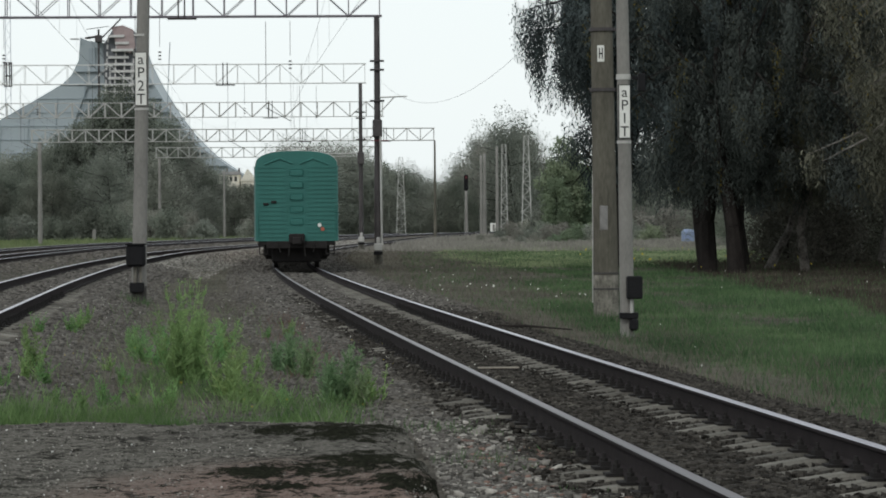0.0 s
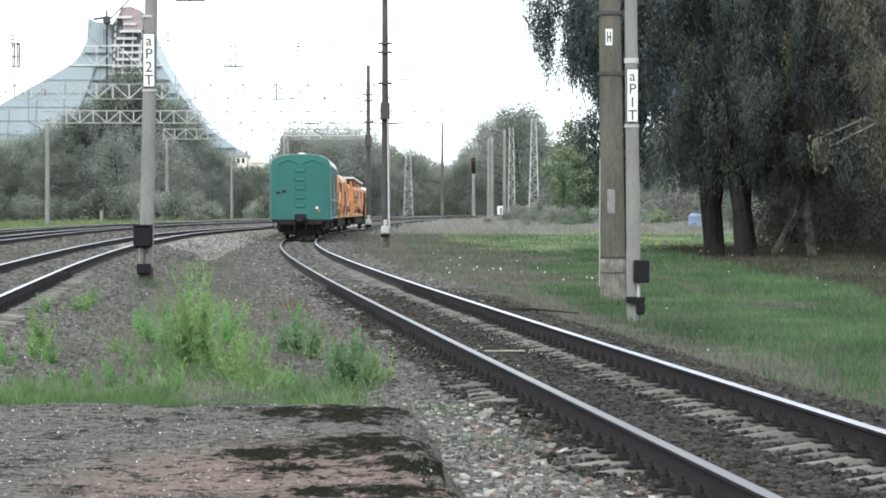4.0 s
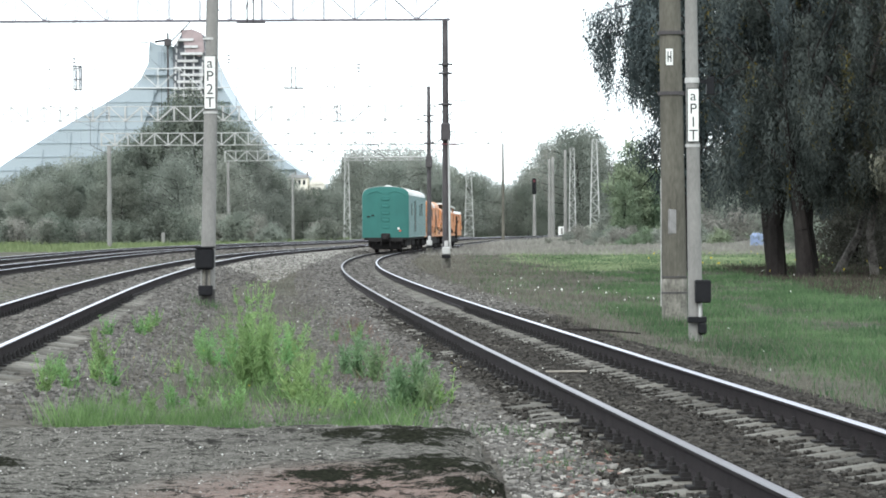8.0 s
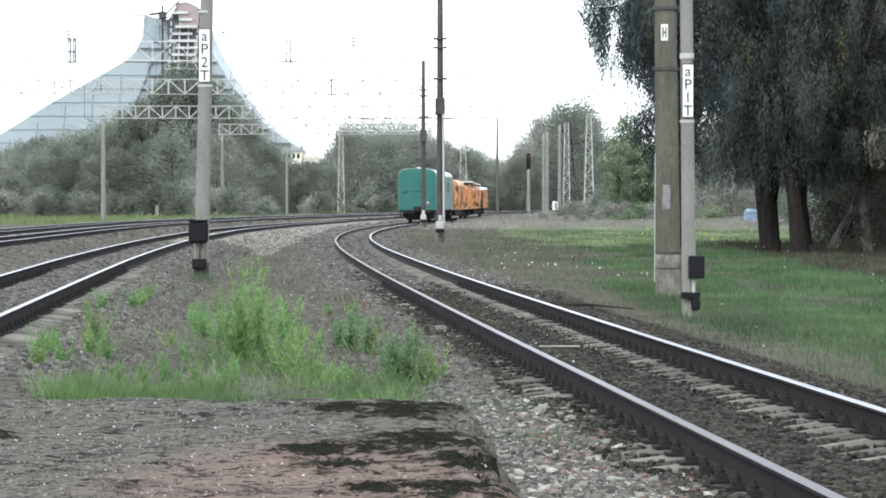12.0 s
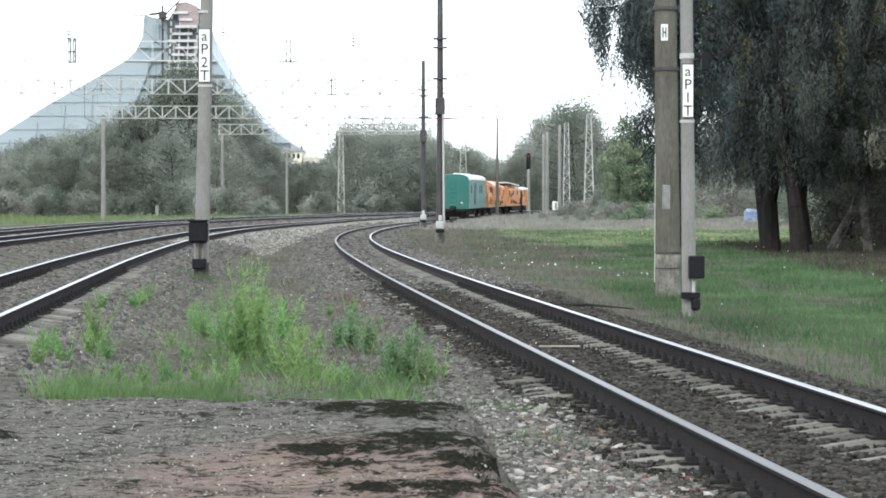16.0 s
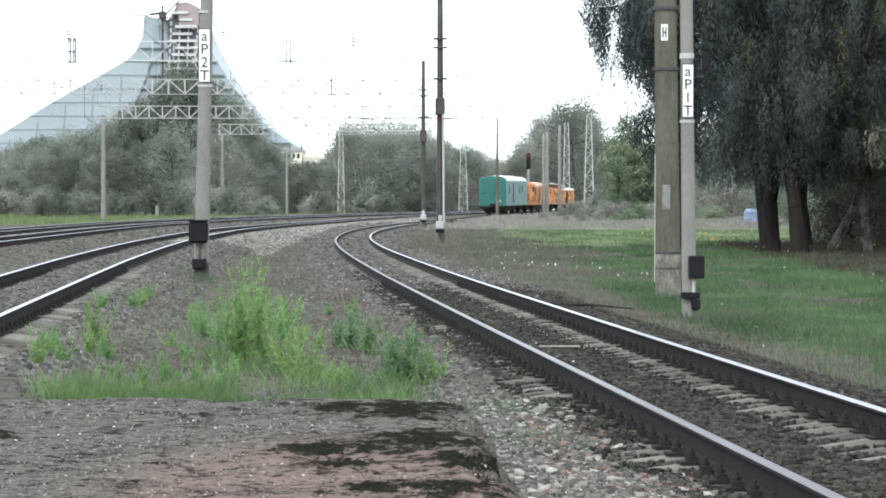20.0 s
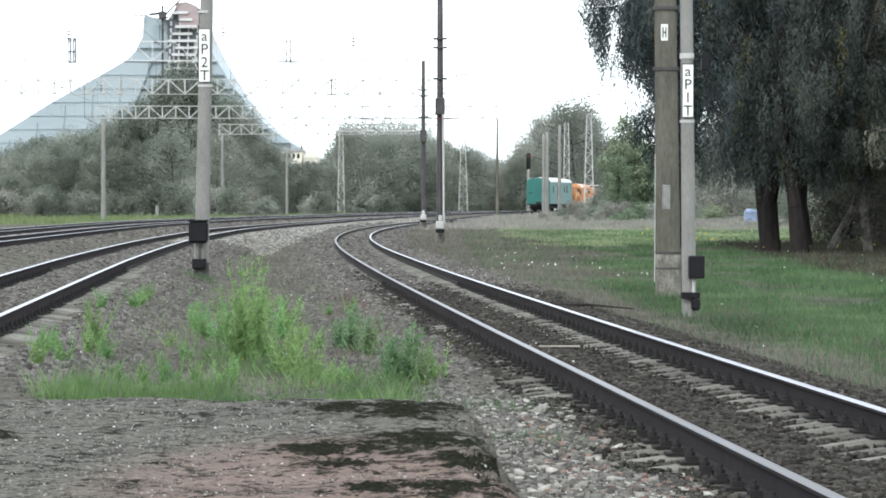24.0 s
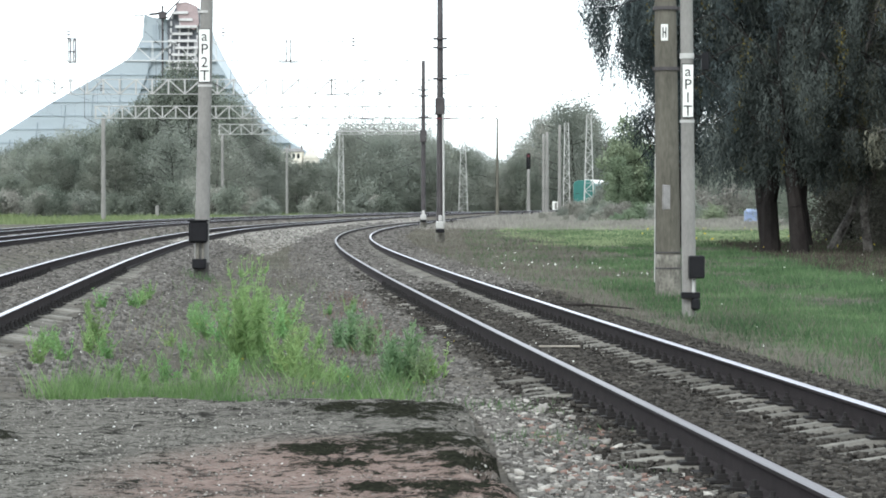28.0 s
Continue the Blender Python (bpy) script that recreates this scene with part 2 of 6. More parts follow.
def asphalt_material():
    """Grey worn asphalt: reddish wear, white grit, cracks, and black moss where the mesh says so."""
    m = bpy.data.materials.new("worn_asphalt")
    m.use_nodes = True
    n, l = m.node_tree.nodes, m.node_tree.links
    b = n["Principled BSDF"]
    b.inputs["Roughness"].default_value = 0.95
    b.inputs["Specular IOR Level"].default_value = 0.0
    tc = n.new("ShaderNodeTexCoord")

    def nz(scale, detail=6, rough=0.65):
        t = n.new("ShaderNodeTexNoise")
        t.inputs["Scale"].default_value, t.inputs["Detail"].default_value, t.inputs["Roughness"].default_value = scale, detail, rough
        l.new(tc.outputs["Object"], t.inputs[0])
        return t.outputs[0]

    def ramp(src, p0, p1, c0=(0, 0, 0), c1=(1, 1, 1)):
        r = n.new("ShaderNodeValToRGB")
        r.color_ramp.elements[0].position, r.color_ramp.elements[1].position = p0, p1
        r.color_ramp.elements[0].color, r.color_ramp.elements[1].color = (*c0, 1), (*c1, 1)
        l.new(src, r.inputs[0])
        return r.outputs[0]

    def mix(fac, a, bcol, mode="MIX"):
        x = n.new("ShaderNodeMix")
        x.data_type, x.blend_type = "RGBA", mode
        for k, v in ((0, fac), (6, a), (7, bcol)):
            if isinstance(v, tuple):
                x.inputs[k].default_value = (*v, 1)
            elif isinstance(v, float):
                x.inputs[k].default_value = v
            else:
                l.new(v, x.inputs[k])
        return x.outputs[2]
    col = ramp(nz(16, 10, 0.85), 0.40, 0.60, (0.050, 0.047, 0.042), (0.172, 0.163, 0.147))
    red = n.new("ShaderNodeAttribute")
    red.attribute_name = "red_wear"
    col = mix(red.outputs["Fac"], col, mix(0.4, col, (0.235, 0.148, 0.128)))
    col = mix(ramp(nz(0.9, 5), 0.56, 0.72), col, (0.058, 0.054, 0.050))
    col = mix(ramp(nz(6.0, 10, 0.85), 0.535, 0.55), col, (0.018, 0.018, 0.015))
    col = mix(ramp(nz(17.0, 6, 0.85), 0.60, 0.64), col, (0.24, 0.23, 0.215))
    vo = n.new("ShaderNodeTexVoronoi")
    vo.inputs["Scale"].default_value = 15
    l.new(tc.outputs["Object"], vo.inputs[0])
    grit = ramp(vo.outputs["Distance"], 0.09, 0.13, (1, 1, 1), (0, 0, 0))
    col = mix(mix(ramp(nz(2.2, 3), 0.5, 0.62), (0.0, 0.0, 0.0), grit), col, (0.36, 0.35, 0.33))
    v2 = n.new("ShaderNodeTexVoronoi")
    v2.feature = "DISTANCE_TO_EDGE"
    v2.inputs["Scale"].default_value = 0.9
    wob = n.new("ShaderNodeMix")
    wob.data_type, wob.blend_type = "RGBA", "ADD"
    wob.inputs[0].default_value = 0.5
    l.new(tc.outputs["Object"], wob.inputs[6])
    cn = n.new("ShaderNodeTexNoise")
    cn.inputs["Scale"].default_value = 2.2
    l.new(tc.outputs["Object"], cn.inputs[0])
    l.new(cn.outputs["Color"], wob.inputs[7])
    l.new(wob.outputs[2], v2.inputs[0])
    crack = mix(ramp(nz(1.2, 3), 0.45, 0.6), (0.0, 0.0, 0.0), ramp(v2.outputs["Distance"], 0.008, 0.03, (1, 1, 1), (0, 0, 0)))
    col = mix(crack, col, (0.024, 0.023, 0.021))
    moss = n.new("ShaderNodeAttribute")
    moss.attribute_name = "moss"
    add = n.new("ShaderNodeMath")
    add.operation = "MULTIPLY_ADD"
    add.inputs[1].default_value = 1.25
    l.new(nz(4.0, 10, 0.85), add.inputs[0])
    less = n.new("ShaderNodeMath")
    less.operation = "MULTIPLY"
    less.inputs[1].default_value = 0.25
    l.new(moss.outputs["Fac"], less.inputs[0])
    l.new(less.outputs[0], add.inputs[2])
    col = mix(ramp(add.outputs[0], 0.735, 0.755), col, ramp(nz(25, 4), 0.3, 0.8, (0.007, 0.007, 0.006), (0.028, 0.029, 0.021)))
    l.new(col, b.inputs["Base Color"])
    bp = n.new("ShaderNodeBump")
    bp.inputs["Strength"].default_value, bp.inputs["Distance"].default_value = 0.8, 0.02
    l.new(nz(30, 5, 0.7), bp.inputs["Height"])
    l.new(bp.outputs[0], b.inputs["Normal"])
    return m


M_ASPHALT = asphalt_material()


# ---- mesh helpers ----
def part(name, bm, mat, parent=None, label="", smooth=False):
    me = bpy.data.meshes.new(name)
    bm.to_mesh(me)
    bm.free()
    for m in (mat if isinstance(mat, (list, tuple)) else (mat,)):
        me.materials.append(m)
    if smooth:
        me.polygons.foreach_set("use_smooth", [True] * len(me.polygons))
    ob = new(name, me)
    ob.parent = parent
    return tagged(ob, label)


def sheet(name, verts, faces, mat, parent=None, label="", smooth=False):
    me = bpy.data.meshes.new(name)
    me.from_pydata([tuple(v) for v in verts], [], faces)
    for m in (mat if isinstance(mat, (list, tuple)) else (mat,)):
        me.materials.append(m)
    if smooth:
        me.polygons.foreach_set("use_smooth", [True] * len(me.polygons))
    ob = new(name, me)
    ob.parent = parent
    return tagged(ob, label)


def empty(name, x, y, z, label="", category="", group="", kind="", turn=0.0):
    ob = new(name)
    ob.empty_display_size = 0.2
    ob.matrix_world = pose(x, y, z, 0, 0, turn)
    return tagged(ob, label, category, group, kind)


def box(bm, x0, x1, y0, y1, z0, z1, mi=0, bevel=0.0):
    r = bmesh.ops.create_cube(bm, size=1, matrix=Matrix.Translation(((x0 + x1) / 2, (y0 + y1) / 2, (z0 + z1) / 2)) @ Matrix.Diagonal((x1 - x0, y1 - y0, z1 - z0, 1)))
    fs = {f for v in r["verts"] for f in v.link_faces}
    for f in fs:
        f.material_index = mi
    if bevel:
        es = list({e for f in fs for e in f.edges})
        bmesh.ops.bevel(bm, geom=es, offset=bevel, segments=1, affect="EDGES")


def rod(bm, a, b, r0, r1=None, n=6, caps=True):
    a, b = Vector(a), Vector(b)
    d = b - a
    m = Matrix.Translation((a + b) / 2) @ d.to_track_quat("Z", "Y").to_matrix().to_4x4()
    bmesh.ops.create_cone(bm, cap_ends=caps, segments=n, radius1=r0, radius2=r0 if r1 is None else r1, depth=d.length, matrix=m)


def text_part(name, body, size, mat, parent, m):
    cu = bpy.data.curves.new(name, "FONT")
    cu.body, cu.size, cu.extrude, cu.align_x, cu.align_y = body, size, 0.002, "CENTER", "CENTER"
    tmp = bpy.data.objects.new(name, cu)
    me = bpy.data.meshes.new_from_object(tmp)
    bpy.data.objects.remove(tmp)
    me.materials.append(mat)
    ob = new(name, me)
    ob.parent = parent
    ob.matrix_basis = m
    return ob


# ---- the lie of the tracks: distance along the valley, sideways place, rail height ----
def spline(k, v):
    k, v = np.array(k, float), np.array(v, float)
    n, h = len(k), np.diff(k)
    a, b = np.zeros((n, n)), np.zeros(n)
    a[0, 0] = a[-1, -1] = 1
    for i in range(1, n - 1):
        a[i, i - 1], a[i, i], a[i, i + 1] = h[i - 1], 2 * (h[i - 1] + h[i]), h[i]
        b[i] = 6 * ((v[i + 1] - v[i]) / h[i] - (v[i] - v[i - 1]) / h[i - 1])
    m = np.linalg.solve(a, b)

    def at(z):
        i = np.clip(np.searchsorted(k, z) - 1, 0, n - 2)
        t, d = z - k[i], h[i]
        return v[i] + t * ((v[i + 1] - v[i]) / d - d * (2 * m[i] + m[i + 1]) / 6) + t * t * m[i] / 2 + t ** 3 * (m[i + 1] - m[i]) / (6 * d)
    return at


GAUGE = 1.59
HK = (0, 60, 130, 200, 270, 350, 430, 560)
TRACKS = {
    "main": (spline((-20, 8, 35, 65, 95, 125, 155, 190, 230, 275, 320, 370, 430, 560), (5.16, 3.144, 1.21, -0.834, -2.668, -4.043, -4.623, -3.975, -1.842, 1.413, 6.293, 14.262, 26.122, 55.67)), (0.086, -0.043, -0.134, -0.088, -0.09, 0.34, 0.46, 0.58), -20, 540),
    "second": (spline((-20, 20, 50, 80, 110, 140, 170, 215, 265, 320, 380, 440, 560), (-2.9, -5.256, -7.086, -8.73, -9.746, -9.881, -9.34, -7.611, -4.31, 1.631, 11.35, 23.343, 50.93)), (0.094, 0.255, 0.31, 0.191, 0.199, 0.371, 0.462, 0.562), -20, 540),
    "third": (spline((-20, 60, 100, 119, 150, 181, 205, 271, 340, 420), (-10.5, -14.2, -16.0, -16.7, -17.7, -17.9, -17.2, -12.4, -3.5, 12.0)), (0.2, 0.2, 0.2, 0.2, 0.2, 0.25, 0.3, 0.3), -20, 415),
    "fourth": (spline((-20, 60, 131, 174, 205, 255, 296, 360, 420), (-15.5, -18.6, -21.2, -22.5, -22.4, -19.5, -15.2, -5.5, 5.5)), (0.2, 0.2, 0.2, 0.2, 0.2, 0.25, 0.3, 0.3), -20, 400)}


def track_at(key, y):
    """Centre, heading (dx/dy) and rail-top height of a track at y."""
    s, hv = TRACKS[key][0], TRACKS[key][1]
    return float(s(y)), float(s(y + 0.5) - s(y - 0.5)), float(np.interp(y, HK, hv))


# ---- ground: one sheet to the horizon, with the ballast beds raised in it ----
def smooth01(t):
    t = np.clip(t, 0, 1)
    return t * t * (3 - 2 * t)


def wave(x, y, f, s):
    return np.sin(x * f + s) * np.cos(y * f * 0.83 + s * 1.7) + 0.5 * np.sin(x * f * 2.3 + y * f * 1.9 + s * 3.1)


def value_noise(x, y, size, seed):
    """Smooth random field, 0 to 1, with patches of about the given size in metres."""
    x, y = np.asarray(x, float) / size, np.asarray(y, float) / size
    i, j = np.floor(x).astype(np.int64), np.floor(y).astype(np.int64)
    u, v = x - i, y - j
    u, v = u * u * (3 - 2 * u), v * v * (3 - 2 * v)

    def h(a, b):
        k = (a * 374761393 + b * 668265263 + seed * 1442695041) & 0x7FFFFFFF
        k = ((k ^ (k >> 13)) * 1274126177) & 0x7FFFFFFF
        return ((k ^ (k >> 16)) & 0xFFFF) / 65535.0
    return (h(i, j) * (1 - u) + h(i + 1, j) * u) * (1 - v) + (h(i, j + 1) * (1 - u) + h(i + 1, j + 1) * u) * v


def patches(x, y, size, seed):
    return 0.55 * value_noise(x, y, size, seed) + 0.3 * value_noise(x, y, size * 0.43, seed + 5) + 0.15 * value_noise(x, y, size * 0.17, seed + 9)


def ground_height(x, y):
    x, y = np.asarray(x, float), np.asarray(y, float)
    h = -0.30 + 0.03 * wave(x, y, 0.21, 1.0) + 0.012 * wave(x, y, 1.1, 2.0)
    h = h + 0.25 * smooth01((x - 16) / 30) - 0.12 * smooth01((x - 1) / 3) * smooth01((120 - y) / 60)
    bank = TRACKS["second"][0](np.clip(y, -20, 540))
    h = h + np.interp(y, (140, 220, 270, 350, 430, 900), (0, 0.12, 0.25, 0.48, 0.65, 0.65)) * smooth01((x - bank + 6) / 6)
    for s, hv, lo, hi in TRACKS.values():
        yc = np.clip(y, lo, hi)
        d = np.abs(x - s(yc))
        w = smooth01((3.0 - d) / 1.5) * (y < hi + 5)
        off = x - s(yc)
        ends = smooth01((1.5 - np.abs(y - 25.3)) / 0.6) + smooth01((1.2 - np.abs(y - 18.0)) / 0.5)
        open_side = np.maximum(smooth01((off - 0.05) / 0.3) * smooth01((1.0 - off) / 0.25), ends * smooth01((-0.7 - off) / 0.3))
        if hv is TRACKS["second"][1]:
            open_side = np.maximum(open_side, smooth01((off - 0.85) / 0.15) * smooth01((1.45 - off) / 0.15) * smooth01((70 - y) / 20) * smooth01((patches(x, y, 2.0, 13) - 0.3) / 0.15))
        level = -0.216 - 0.036 * open_side + (0.06 - 0.04 * open_side) * (patches(x, y, 1.5, 11) - 0.5)
        h = h * (1 - w) + (np.interp(yc, HK, hv) + level) * w
    return h


def birch_shade(x, y):
    """1 on the bare earth under the birches, darkened for their shade; it begins along a line beside the meadow."""
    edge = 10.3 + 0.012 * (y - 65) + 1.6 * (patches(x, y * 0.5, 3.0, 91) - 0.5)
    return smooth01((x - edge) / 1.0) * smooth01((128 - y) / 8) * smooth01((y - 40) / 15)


def grass_share(x, y):
    """0 on bare ballast and earth, 1 where turf covers the ground."""
    x, y = np.asarray(x, float), np.asarray(y, float)
    d = np.full(np.shape(x), 99.0)
    for s, hv, lo, hi in TRACKS.values():
        d = np.minimum(d, np.abs(x - s(np.clip(y, lo, hi))))
    patch = patches(x, y * 0.35, 2.4, 3)
    right = smooth01((x - TRACKS["main"][0](np.clip(y, -20, 600)) - 2.5 - 5.4 * smooth01((y - 48) / 66) - 1.6 * (patches(x, y * 0.4, 2.2, 37) - 0.3)) / 1.5)
    meadow = right * smooth01((patch - 0.22) / 0.3) * (1 - birch_shade(x, y))
    rough = 0.25 * smooth01((d - 1.9) / 1.0) * patch
    far = smooth01((y - 230) / 60) * smooth01((d - 2.2) / 1.5) * 0.8
    return np.clip(np.maximum(np.maximum(meadow, rough), far), 0, 1) * smooth01((d - 1.7) / 0.9)


def lines(a):
    out = []
    for lo, hi, step in a:
        out += list(np.arange(lo, hi - 1e-6, step))
    return np.array(out + [a[-1][1]])


M_GROUND = bpy.data.materials.new("earth_ballast_and_turf")
M_GROUND.use_nodes = True
gn, gl = M_GROUND.node_tree.nodes, M_GROUND.node_tree.links
gb = gn["Principled BSDF"]
gb.inputs["Roughness"].default_value = 0.95
gb.inputs["Specular IOR Level"].default_value = 0.0
gtc, gatt = gn.new("ShaderNodeTexCoord"), gn.new("ShaderNodeAttribute")
gatt.attribute_name = "turf"


def ramp_noise(scale, detail, c0, c1, p0=0.3, p1=0.7):
    nz, rp = gn.new("ShaderNodeTexNoise"), gn.new("ShaderNodeValToRGB")
    nz.inputs["Scale"].default_value, nz.inputs["Detail"].default_value, nz.inputs["Roughness"].default_value = scale, detail, 0.7
    gl.new(gtc.outputs["Object"], nz.inputs[0])
    gl.new(nz.outputs[0], rp.inputs[0])
    rp.color_ramp.elements[0].position, rp.color_ramp.elements[1].position = p0, p1
    rp.color_ramp.elements[0].color, rp.color_ramp.elements[1].color = (*c0, 1), (*c1, 1)
    return nz, rp


gn1, gr1 = ramp_noise(7.0, 8, (0.052, 0.048, 0.043), (0.155, 0.145, 0.130))
gn2, gr2 = ramp_noise(1.6, 8, (0.030, 0.054, 0.026), (0.095, 0.130, 0.068))
gmx = gn.new("ShaderNodeMix")
gmx.data_type = "RGBA"
gl.new(gatt.outputs["Fac"], gmx.inputs[0])
gl.new(gr1.outputs[0], gmx.inputs[6])
gl.new(gr2.outputs[0], gmx.inputs[7])
gn3, gr3 = ramp_noise(0.7, 6, (0.62, 0.62, 0.64), (1.35, 1.33, 1.28), 0.32, 0.68)
gmul = gn.new("ShaderNodeMix")
gmul.data_type, gmul.blend_type = "RGBA", "MULTIPLY"
gmul.inputs[0].default_value = 1.0
gl.new(gmx.outputs[2], gmul.inputs[6])
gl.new(gr3.outputs[0], gmul.inputs[7])
# Bare earth under the birches, its colour darkened to hold their shade.
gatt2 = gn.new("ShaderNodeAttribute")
gatt2.attribute_name = "painted_shade"
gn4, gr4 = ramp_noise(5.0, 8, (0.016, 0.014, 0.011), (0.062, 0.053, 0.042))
gshade = gn.new("ShaderNodeMix")
gshade.data_type = "RGBA"
gl.new(gatt2.outputs["Fac"], gshade.inputs[0])
gl.new(gmul.outputs[2], gshade.inputs[6])
gl.new(gr4.outputs[0], gshade.inputs[7])
gl.new(gshade.outputs[2], gb.inputs["Base Color"])
gbp = gn.new("ShaderNodeBump")
gbp.inputs["Strength"].default_value, gbp.inputs["Distance"].default_value = 0.9, 0.06
gl.new(gn1.outputs[0], gbp.inputs["Height"])
gl.new(gbp.outputs[0], gb.inputs["Normal"])

gx = lines([(-2500, -400, 300), (-400, -60, 20), (-60, -26, 2.0), (-26, 16, 0.3), (16, 40, 1.0), (40, 120, 5), (120, 400, 20), (400, 2500, 300)])
gy = lines([(-600, -40, 40), (-40, 8, 2), (8, 70, 0.3), (70, 160, 0.6), (160, 420, 1.6), (420, 700, 8), (700, 4000, 150)])
GX, GY = np.meshgrid(gx, gy)
GZ = ground_height(GX, GY)
nx, ny = len(gx), len(gy)
gv = np.stack([GX.ravel(), GY.ravel(), GZ.ravel()], 1)
gi = np.arange(nx * ny).reshape(ny, nx)
gf = np.stack([gi[:-1, :-1].ravel(), gi[:-1, 1:].ravel(), gi[1:, 1:].ravel(), gi[1:, :-1].ravel()], 1)
ground = sheet("ground", gv.tolist(), gf.tolist(), M_GROUND, None, "rough earth with gravel and patches of turf", True)
tagged(ground, category="ground", kind="structure")
turf = ground.data.attributes.new("turf", "FLOAT", "POINT")
turf.data.foreach_set("value", grass_share(GX, GY).ravel().astype(np.float32))
shade_attr = ground.data.attributes.new("painted_shade", "FLOAT", "POINT")
shade_attr.data.foreach_set("value", birch_shade(GX, GY).ravel().astype(np.float32))

# the asphalt between the two near tracks, its far end broken
ASPHALT_TOP = -0.06


def asphalt_front(x):
    return 22.3 + 0.25 * math.sin(x * 1.3) + 0.12 * math.sin(x * 5.1 + 1) + (-1.6 * max(0, x + 0.5) if x > -0.5 else 0) - 0.35 * max(0, -2.2 - x)


def blobs(x, y, spots):
    """Soft-edged patches: centre, half width and half length of each."""
    out = np.zeros(np.shape(x))
    for cx, cy, rx, ry in spots:
        out = np.maximum(out, 1 - np.sqrt(((x - cx) / rx) ** 2 + ((y - cy) / ry) ** 2))
    return np.clip(out, 0, 1)


MOSS = [(-0.30, 20.6, 0.75, 1.6), (-0.75, 21.0, 0.6, 0.9), (-0.10, 17.9, 0.75, 1.5), (-0.75, 17.4, 0.55, 0.8), (0.15, 16.7, 0.5, 1.1), (-0.55, 16.4, 0.5, 0.7), (0.05, 14.9, 0.6, 0.8), (-0.4, 15.0, 0.4, 0.5), (-3.1, 18.6, 0.35, 0.5)]
RED = [(-0.7, 15.3, 1.5, 3.4), (-0.3, 14.2, 1.4, 2.0)]
rows = lines([(-20, 11, 1.0), (11, 22.3, 0.07)])
av, af, na, nb = [], [], 90, len(rows) - 1
for j in range(nb + 1):
    v = float(rows[j])
    xl = float(TRACKS["second"][0](v)) + 1.75
    xr = min(0.12 + 0.035 * (22.3 - v) + 0.10 * math.sin(v * 2.1) + 0.06 * math.sin(v * 6.3), float(TRACKS["main"][0](v)) - 1.4)
    for i in range(na + 1):
        x = xl + (xr - xl) * i / na
        y = -20 + (asphalt_front(x) + 20) * ((v + 20) / 42.3)
        av.append((x, y, min(i, na - i, nb - j)))
av = np.array(av)
edge = av[:, 2]
moss_v = blobs(av[:, 0], av[:, 1], MOSS)
rough_v = 0.013 * wave(av[:, 0], av[:, 1], 1.7, 3.0) + 0.004 * wave(av[:, 0], av[:, 1], 7.0, 1.0) + 0.003 * np.random.default_rng(3).normal(size=len(av))
av[:, 2] = ASPHALT_TOP + rough_v + (0.02 + 0.035 * np.random.default_rng(4).uniform(size=len(av))) * moss_v - np.where(edge == 0, 0.28, np.where(edge == 1, 0.05, np.where(edge == 2, 0.015, 0.0)))
for j in range(nb):
    for i in range(na):
        a = j * (na + 1) + i
        af.append((a, a + 1, a + na + 2, a + na + 1))
pavement = sheet("pavement", av.tolist(), af, M_ASPHALT, None, "worn grey asphalt crossing with mossy broken edge", True)
tagged(pavement, category="pavement", kind="structure")
for nm, val in (("moss", moss_v), ("red_wear", np.clip(blobs(av[:, 0], av[:, 1], RED) * 2.2, 0, 1))):
    at_ = pavement.data.attributes.new(nm, "FLOAT", "POINT")
    at_.data.foreach_set("value", val.astype(np.float32))


# ---- railway tracks ----
PROFILE = [(-0.0375, -0.009), (-0.028, -0.001), (0.0, 0.0), (0.028, -0.001), (0.0375, -0.009), (0.0375, -0.03), (0.012, -0.045), (0.012, -0.15), (0.075, -0.168), (0.075, -0.18), (-0.075, -0.18), (-0.075, -0.168), (-0.012, -0.15), (-0.012, -0.045), (-0.0375, -0.03)]


def rail(key, side, parent):
    _, _, lo, hi = TRACKS[key]
    ys = lines([(lo, 60, 0.8), (60, 200, 1.5), (200, hi, 4)])
    verts, faces, mats, n = [], [], [], len(PROFILE)
    for y in ys:
        x, dx, h = track_at(key, y)
        q = 1 / math.hypot(1, dx)
        for u, w in PROFILE:
            o = side * GAUGE / 2 + u
            verts.append((x + o * q, y - o * dx * q, h + w))
    for j in range(len(ys) - 1):
        for i in range(n):
            a, b = j * n + i, j * n + (i + 1) % n
            faces.append((a, a + n, b + n, b))
            mats.append(1 if i in (0, 1, 2, 3) else 0)
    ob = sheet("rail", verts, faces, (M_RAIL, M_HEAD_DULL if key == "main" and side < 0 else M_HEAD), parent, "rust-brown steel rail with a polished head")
    ob.data.polygons.foreach_set("material_index", mats)
    return ob


